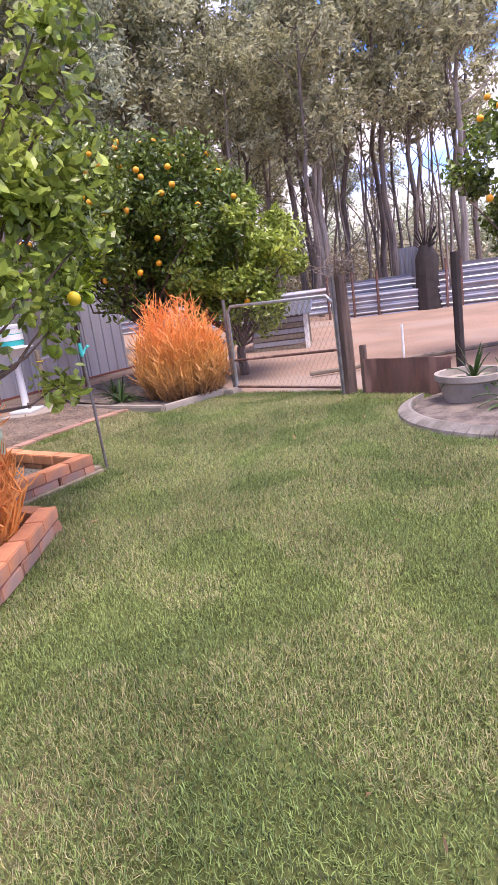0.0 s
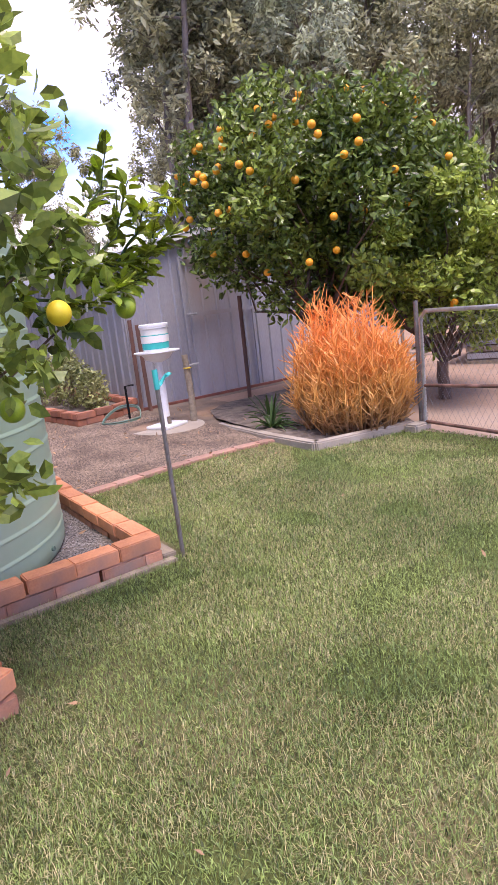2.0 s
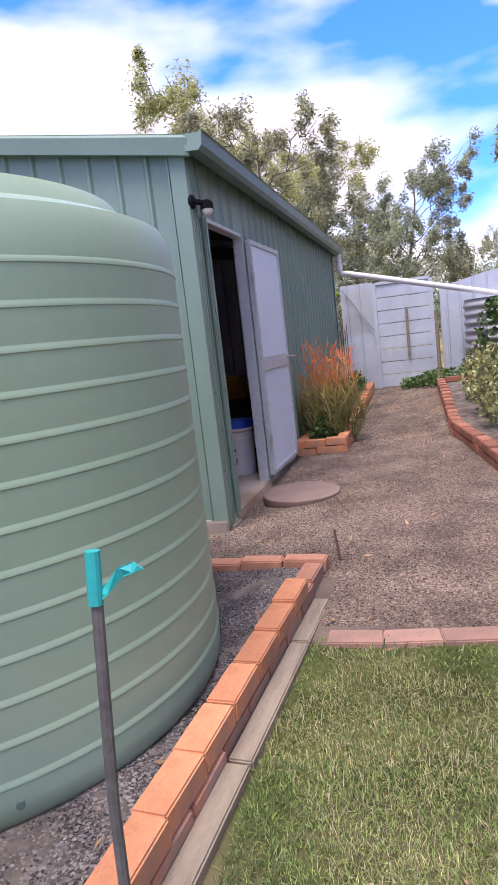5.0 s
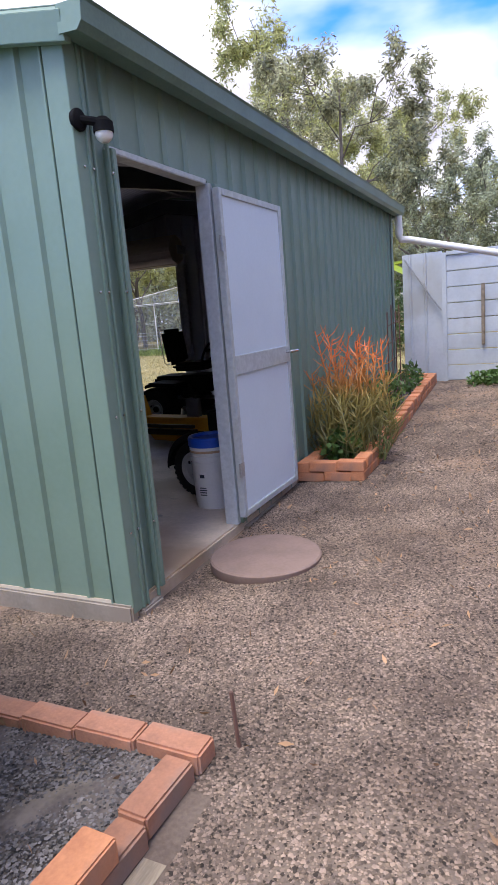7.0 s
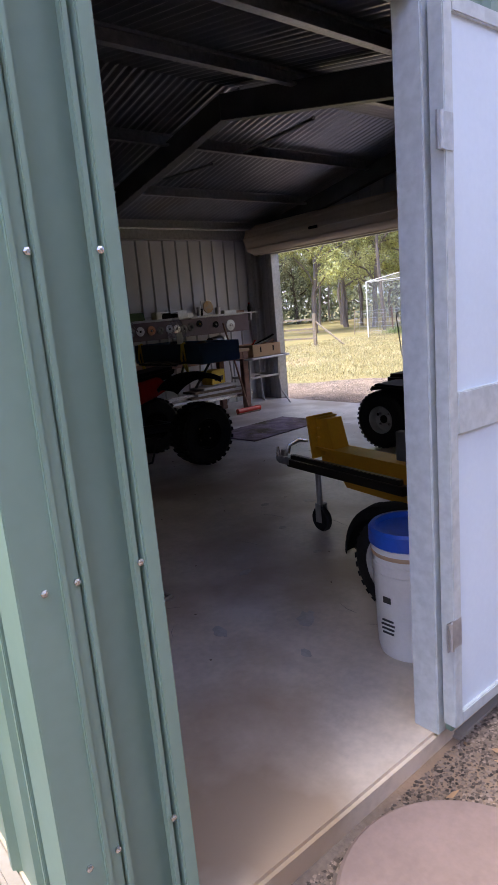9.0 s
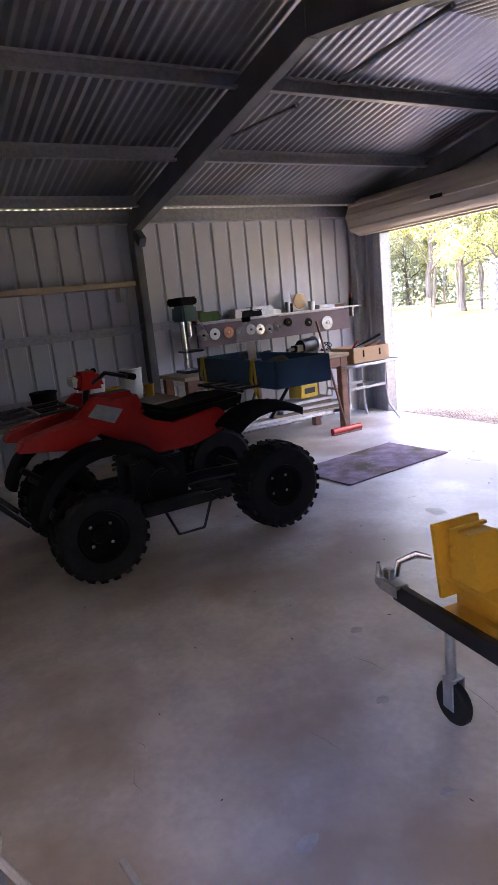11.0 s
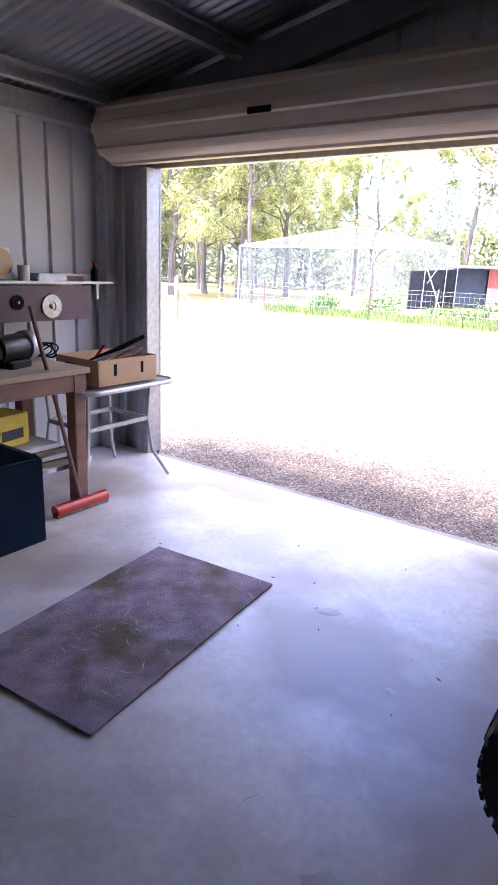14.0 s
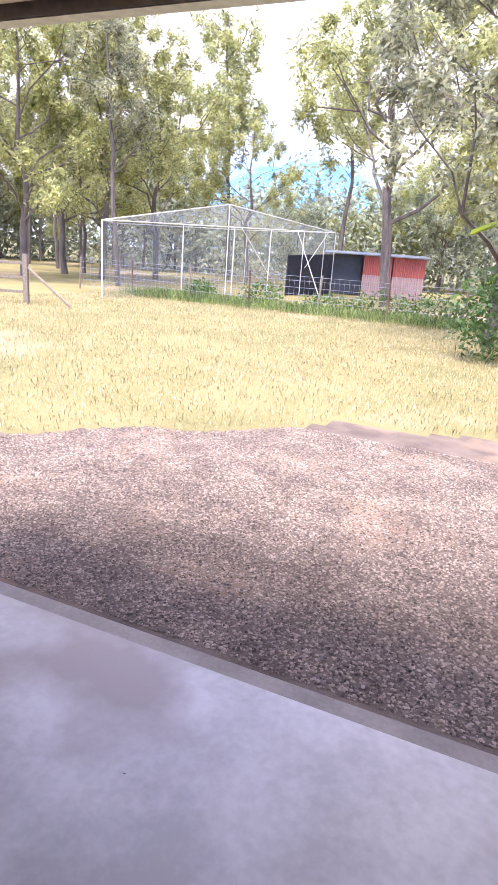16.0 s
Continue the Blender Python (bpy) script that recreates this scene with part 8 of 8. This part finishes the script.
for a, b in ((A, B), (B, C), (C, D2), (D2, A)):
    s.add([(a[0], a[1], 0.0), (b[0], b[1], 0.0), b, a], [(0, 1, 2, 3)])
part("side_netting", s, M_NET, av, "pale side netting")
part("shade_panel", Shape().prism([front(0.72, 0.0), front(1.0, 0.0), front(1.0, 1.9), front(0.72, 1.7)], (-0.03, 0, 0)), M_SHADECL_BAY, av, "dark shade cloth")
fence = thing("paddock_fence", (-8.0, 29.0, 0), 0, "low wire fence with leaning steel posts across the paddock", "fence")
s_w = Shape()
posts = [(-15.4, 31.4), (-13.0, 31.2), (-10.7, 31.0), (-8.54, 31.05), (-6.4, 31.4), (-4.32, 31.7), (-2.2, 31.6), (0.2, 31.2)]
for k, (x, y) in enumerate(posts):
    part("post", Shape().tube([(x + 8, y - 29, -0.02), (x + 8.08 - 0.1 * (k % 2), y - 29, 1.15)], 0.03, 6), M_RUST if k % 2 else M_WOODG, fence)
for (xa, ya), (xb, yb) in zip(posts[:-1], posts[1:]):
    for z in (0.15, 0.35, 0.55, 0.75, 0.95, 1.08):
        s_w.tube([(xa + 8, ya - 29, z), (xb + 8, yb - 29, z)], 0.006, 3, cap=False)
    for k in range(14):
        f = k / 14
        s_w.tube([(xa + 8 + (xb - xa) * f, ya - 29 + (yb - ya) * f, 0.05), (xa + 8 + (xb - xa) * f, ya - 29 + (yb - ya) * f, 1.05)], 0.004, 3, cap=False)
part("wire", s_w, M_GALV, fence, "thin wires", kind="stuff")
rg = thing("timber_field_gate", (-12.25, 25.3, 0), 22, "old timber rail gate with a diagonal brace", "gate")
for z in (0.3, 0.65, 1.0):
    part("rail", Shape().box((-0.9, 0, z), (1.9, 0.05, 0.07)), M_WOODG, rg, bevel=0.005)
for x in (0.1, -1.9):
    part("gate_post", Shape().box((x, 0, 0.6), (0.12, 0.12, 1.25)), M_WOODG, rg, bevel=0.006)
part("brace", Shape().tube([(0.1, 0.0, 0.95), (1.3, -0.2, 0.02)], 0.035, 6), M_WOODG, rg)
rs = thing("red_roofed_outbuilding", (-7.15, 44.6, 0), 14.8, "low outbuilding clad in faded red and pink corrugated iron", "outbuilding")
for x0, x1, m in ((-1.3, 0.1, M_REDSH), (0.15, 1.7, M_REDSH)):
    s = Shape()
    us = np.arange(x0, x1, 0.02)
    s.sheet([[(u, 0.02 * math.sin(u * 60), z) for u in us] for z in (1.05, 1.95)], (0, 0.01, 0))
    part("upper_wall", s, M_REDSH, rs, "red iron sheet")
    s = Shape()
    s.sheet([[(u, 0.02 * math.sin(u * 60) - 0.02, z) for u in us] for z in (0.0, 1.05)], (0, 0.01, 0))
    part("lower_wall", s, material("pink_faded_iron", (0.52, 0.36, 0.33), (0.42, 0.30, 0.28), rough=0.6, scale=3, bump=0.03), rs, "faded pink iron sheet")
# solid dark sheet: the shade of an open bay put into its colour
part("bay_shade", Shape().box((-2.2, 0.3, 1.0), (1.6, 0.05, 1.9)), M_SHADECL_BAY, rs, "dark sheet painted as the shade inside an open bay")
part("roof", Shape().box((-0.7, 1.2, 2.06), (5.2, 2.8, 0.05), rx=3), M_ZINC, rs, "pale iron roof", bevel=0.004)
part("back_wall", Shape().box((-0.5, 2.5, 1.0), (4.6, 0.05, 2.0)), M_SHADECL_BAY, rs)
ban = thing("banana_plant", (0.6, 25.4, 0), 0, "banana plant with broad yellow-green leaves over a green shrub", "plant")
s = Shape()
rng = random.Random(12)
s.tube([(0, 0, 0), (0.1, 0, 1.6), (0.05, 0, 2.6)], [0.14, 0.11, 0.07], 8)
part("stem", s, M_HERB, ban, smooth=True)
s = Shape()
for k, (a, out, up) in enumerate(((180, 2.3, 1.0), (165, 2.0, 0.1), (200, 1.8, 1.5), (100, 1.6, 1.2), (250, 1.7, 0.8), (20, 1.8, 1.2), (320, 1.6, 1.0))):
    d = Vector((math.cos(radians(a)), math.sin(radians(a)), 0))
    side = Vector((-d.y, d.x, 0)) * 0.28
    rows = []
    for f in np.linspace(0, 1, 9):
        p = d * (out * f) + Vector((0, 0, 2.4 + up * f - 1.1 * f * f))
        w = side * math.sin(math.pi * min(0.98, f * 0.9 + 0.08)) ** 0.6
        rows.append([(p - w + Vector((0, 0, -0.08)))[:], p[:], (p + w + Vector((0, 0, -0.08)))[:]])
    s.sheet(rows, (0, 0, -0.006))
part("leaves", s, M_BANANA, ban, "broad yellow-green leaves", smooth=True)
scrub("dense_green_shrub", "dense green shrub below the banana plant", [(-0.9, 25.3, 0, 1.0, 1.7), (0.2, 24.9, 0, 1.0, 1.9), (0.9, 26.0, 0, 1.2, 2.3)], 1700, 1, 0.13, M_HERB, 31)

# ---- lawn blades and stones ----


def blades(name, label, region, n, length, width, mat, seed, lift=0.0, lean=0.9):
    nr = np.random.default_rng(seed)
    x0, x1, y0, y1, test = region
    pts = []
    while len(pts) < n:
        xs, ys = nr.uniform(x0, x1, 4000), nr.uniform(y0, y1, 4000)
        pts += [(x, y) for x, y in zip(xs, ys) if test(x, y)]
    pts = np.array(pts[:n])
    zz = np.array([gz(x, y) for x, y in pts]) + lift
    base = np.column_stack([pts, zz])
    ang = nr.uniform(0, 2 * np.pi, n)
    tall = length * (0.55 + nr.random(n) * 0.9)
    tilt = nr.uniform(0.15, lean, n)
    d = np.column_stack([np.cos(ang) * np.sin(tilt), np.sin(ang) * np.sin(tilt), np.cos(tilt)]) * tall[:, None]
    side = np.column_stack([-np.sin(ang), np.cos(ang), np.zeros(n)]) * width * 0.5
    mid = base + d * 0.55 + np.array([0, 0, 1]) * (tall * 0.08)[:, None]
    c = np.stack([base - side, mid - side * 0.9, base + d, mid + side * 0.9], axis=1)
    c[:, 0] = base
    me = quads(name, c, mat)
    return tagged(new(name, me), label, "grass", kind="stuff")


def on_lawn(x, y):
    if zone(x, y) != 0 or math.hypot(x - 6.35, y - 2.62) < 1.1:
        return False
    if 1.6 < x < 4.26 and 5.40 < y < 7.6:
        return False
    if x < 3.2 and y > 2.9 and (y > 3.58 + max(0, x - 1.5) * 0.68):
        return False
    if x > 6.1 and y > 6.45 - (x - 6.2) * 0.23:
        return False
    return True


near = lambda x, y: on_lawn(x, y)
blades("lawn_grass", "short green lawn grass", (0.9, 6.4, 1.5, 6.2, near), 370000, 0.028, 0.0024, M_BLADE, 1, lean=1.45)
blades("lawn_grass_beyond", "short green lawn grass farther off", (0.6, 7.2, 1.0, 7.0, near), 150000, 0.026, 0.0040, M_BLADE, 7, lean=1.4)
blades("lawn_straw", "dry yellowed blades in the lawn", (0.8, 6.8, 1.4, 6.9, lambda x, y: near(x, y) and noise.noise((x * 1.8, y * 1.8, 2)) > -0.12), 150000, 0.034, 0.0019, M_BLADE_DRY, 2, lean=1.62)
blades("dry_paddock_grass", "dry yellow paddock grass", (-14, 2.8, 16.8, 33, lambda x, y: zone(x, y) == 3), 100000, 0.07, 0.010, M_BLADE_DRY, 3, lean=1.2)
blades("paddock_weeds", "tall green weeds along the fence", (-13, 1, 29.5, 33.5, lambda x, y: abs(y - 31.4) < 1.1), 14000, 0.28, 0.012, M_BLADE, 4, lean=0.6)


def stones(name, label, region, n, size, seed, mat=None, lift=0.0):
    nr = np.random.default_rng(seed)
    x0, x1, y0, y1, test = region
    pts = []
    while len(pts) < n:
        xs, ys = nr.uniform(x0, x1, 4000), nr.uniform(y0, y1, 4000)
        pts += [(x, y) for x, y in zip(xs, ys) if test(x, y)]
    pts = np.array(pts[:n])
    r = size * (0.5 + nr.random(n) ** 2 * 0.9)
    base = np.column_stack([pts, np.array([gz(x, y) for x, y in pts]) + lift + r * 0.28])
    unit = np.array([(1, 0, 0), (0.3, 0.95, 0), (-0.85, 0.45, 0.1), (-0.6, -0.8, 0), (0.5, -0.75, 0.1), (0.1, 0.1, 0.62), (-0.1, 0, -0.5)])
    ang = nr.uniform(0, 2 * np.pi, n)
    c, s2 = np.cos(ang), np.sin(ang)
    jit = 1 + nr.uniform(-0.3, 0.3, (n, 7, 1))
    u = unit[None] * jit * r[:, None, None]
    v = np.empty((n, 7, 3))
    v[:, :, 0] = u[:, :, 0] * c[:, None] - u[:, :, 1] * s2[:, None]
    v[:, :, 1] = u[:, :, 0] * s2[:, None] + u[:, :, 1] * c[:, None]
    v[:, :, 2] = u[:, :, 2]
    v += base[:, None]
    tri = []
    for k in range(5):
        tri += [(k, (k + 1) % 5, 5)]
    tri = np.array(tri)
    idx = (np.arange(n)[:, None, None] * 7 + tri[None]).reshape(-1)
    me = bpy.data.meshes.new(name)
    me.vertices.add(n * 7)
    me.vertices.foreach_set("co", v.astype(np.float32).ravel())
    me.loops.add(len(idx))
    me.loops.foreach_set("vertex_index", idx.astype(np.int32))
    me.polygons.add(len(idx) // 3)
    me.polygons.foreach_set("loop_start", np.arange(0, len(idx), 3, dtype=np.int32))
    me.update(calc_edges=True)
    me.materials.append(mat or M_STONE)
    return tagged(new(name, me), label, "gravel", kind="stuff")


def lane_ok(x, y):
    if zone(x, y) != 1 or (SX0 < x < SX1 + 0.02 and SY0 < y < SY1 + 0.1):
        return False
    if x < 4.3 and y < 7.6 or math.hypot(x - 3.78, y - 9.25) < 0.31 or math.hypot(x - 5.9, y - 8.45) < 0.42:
        return False
    return not (x < 3.92 and y > 10.8)


stones("gravel_stones", "loose brown and grey gravel", (2.6, 6.2, 7.1, 11.0, lane_ok), 230000, 0.0056, 1)
stones("gravel_lane_stones", "loose gravel farther along the lane", (3.4, 6.2, 11.0, 15.6, lane_ok), 50000, 0.009, 2)
stones("gravel_apron_stones", "loose gravel before the roller door", (-4.5, 1.2, 15.0, 18.6, lambda x, y: zone(x, y) == 1 and y > 14.97 + (x > 3.4 or x < -3.3) * -0.1), 170000, 0.0078, 3, M_STONEPALE)
stones("bed_grit", "dark grit round the tank", (1.9, 4.1, 5.5, 7.7, lambda x, y: math.hypot(x - TX, y - TY) > TR - 0.02), 30000, 0.006, 9, M_DARKGRIT, 0.03)
litter = thing("dead_leaves", (0, 0, 0), 0, "scattered dead brown leaves on the grass and gravel", "leaf litter")
litter["kind"] = "stuff"
nr = np.random.default_rng(41)
pts = [(x, y) for x, y in zip(nr.uniform(1, 6.5, 1500), nr.uniform(1.5, 15, 1500)) if on_lawn(x, y) and nr.random() < 0.12 or lane_ok(x, y) or 3.4 < x < 4.1 and 5.55 < y < 7.7 and math.hypot(x - TX, y - TY) > TR]
pts = np.array([(x, y, gz(x, y) + 0.022 + 0.03 * (x < 4.1 and y < 7.7 and y > 5.5)) for x, y in pts])
part("leaves", leaves("leaves", pts, 0.045, 0.013, M_LITTER, 0.0, nr), None, litter, kind="stuff")
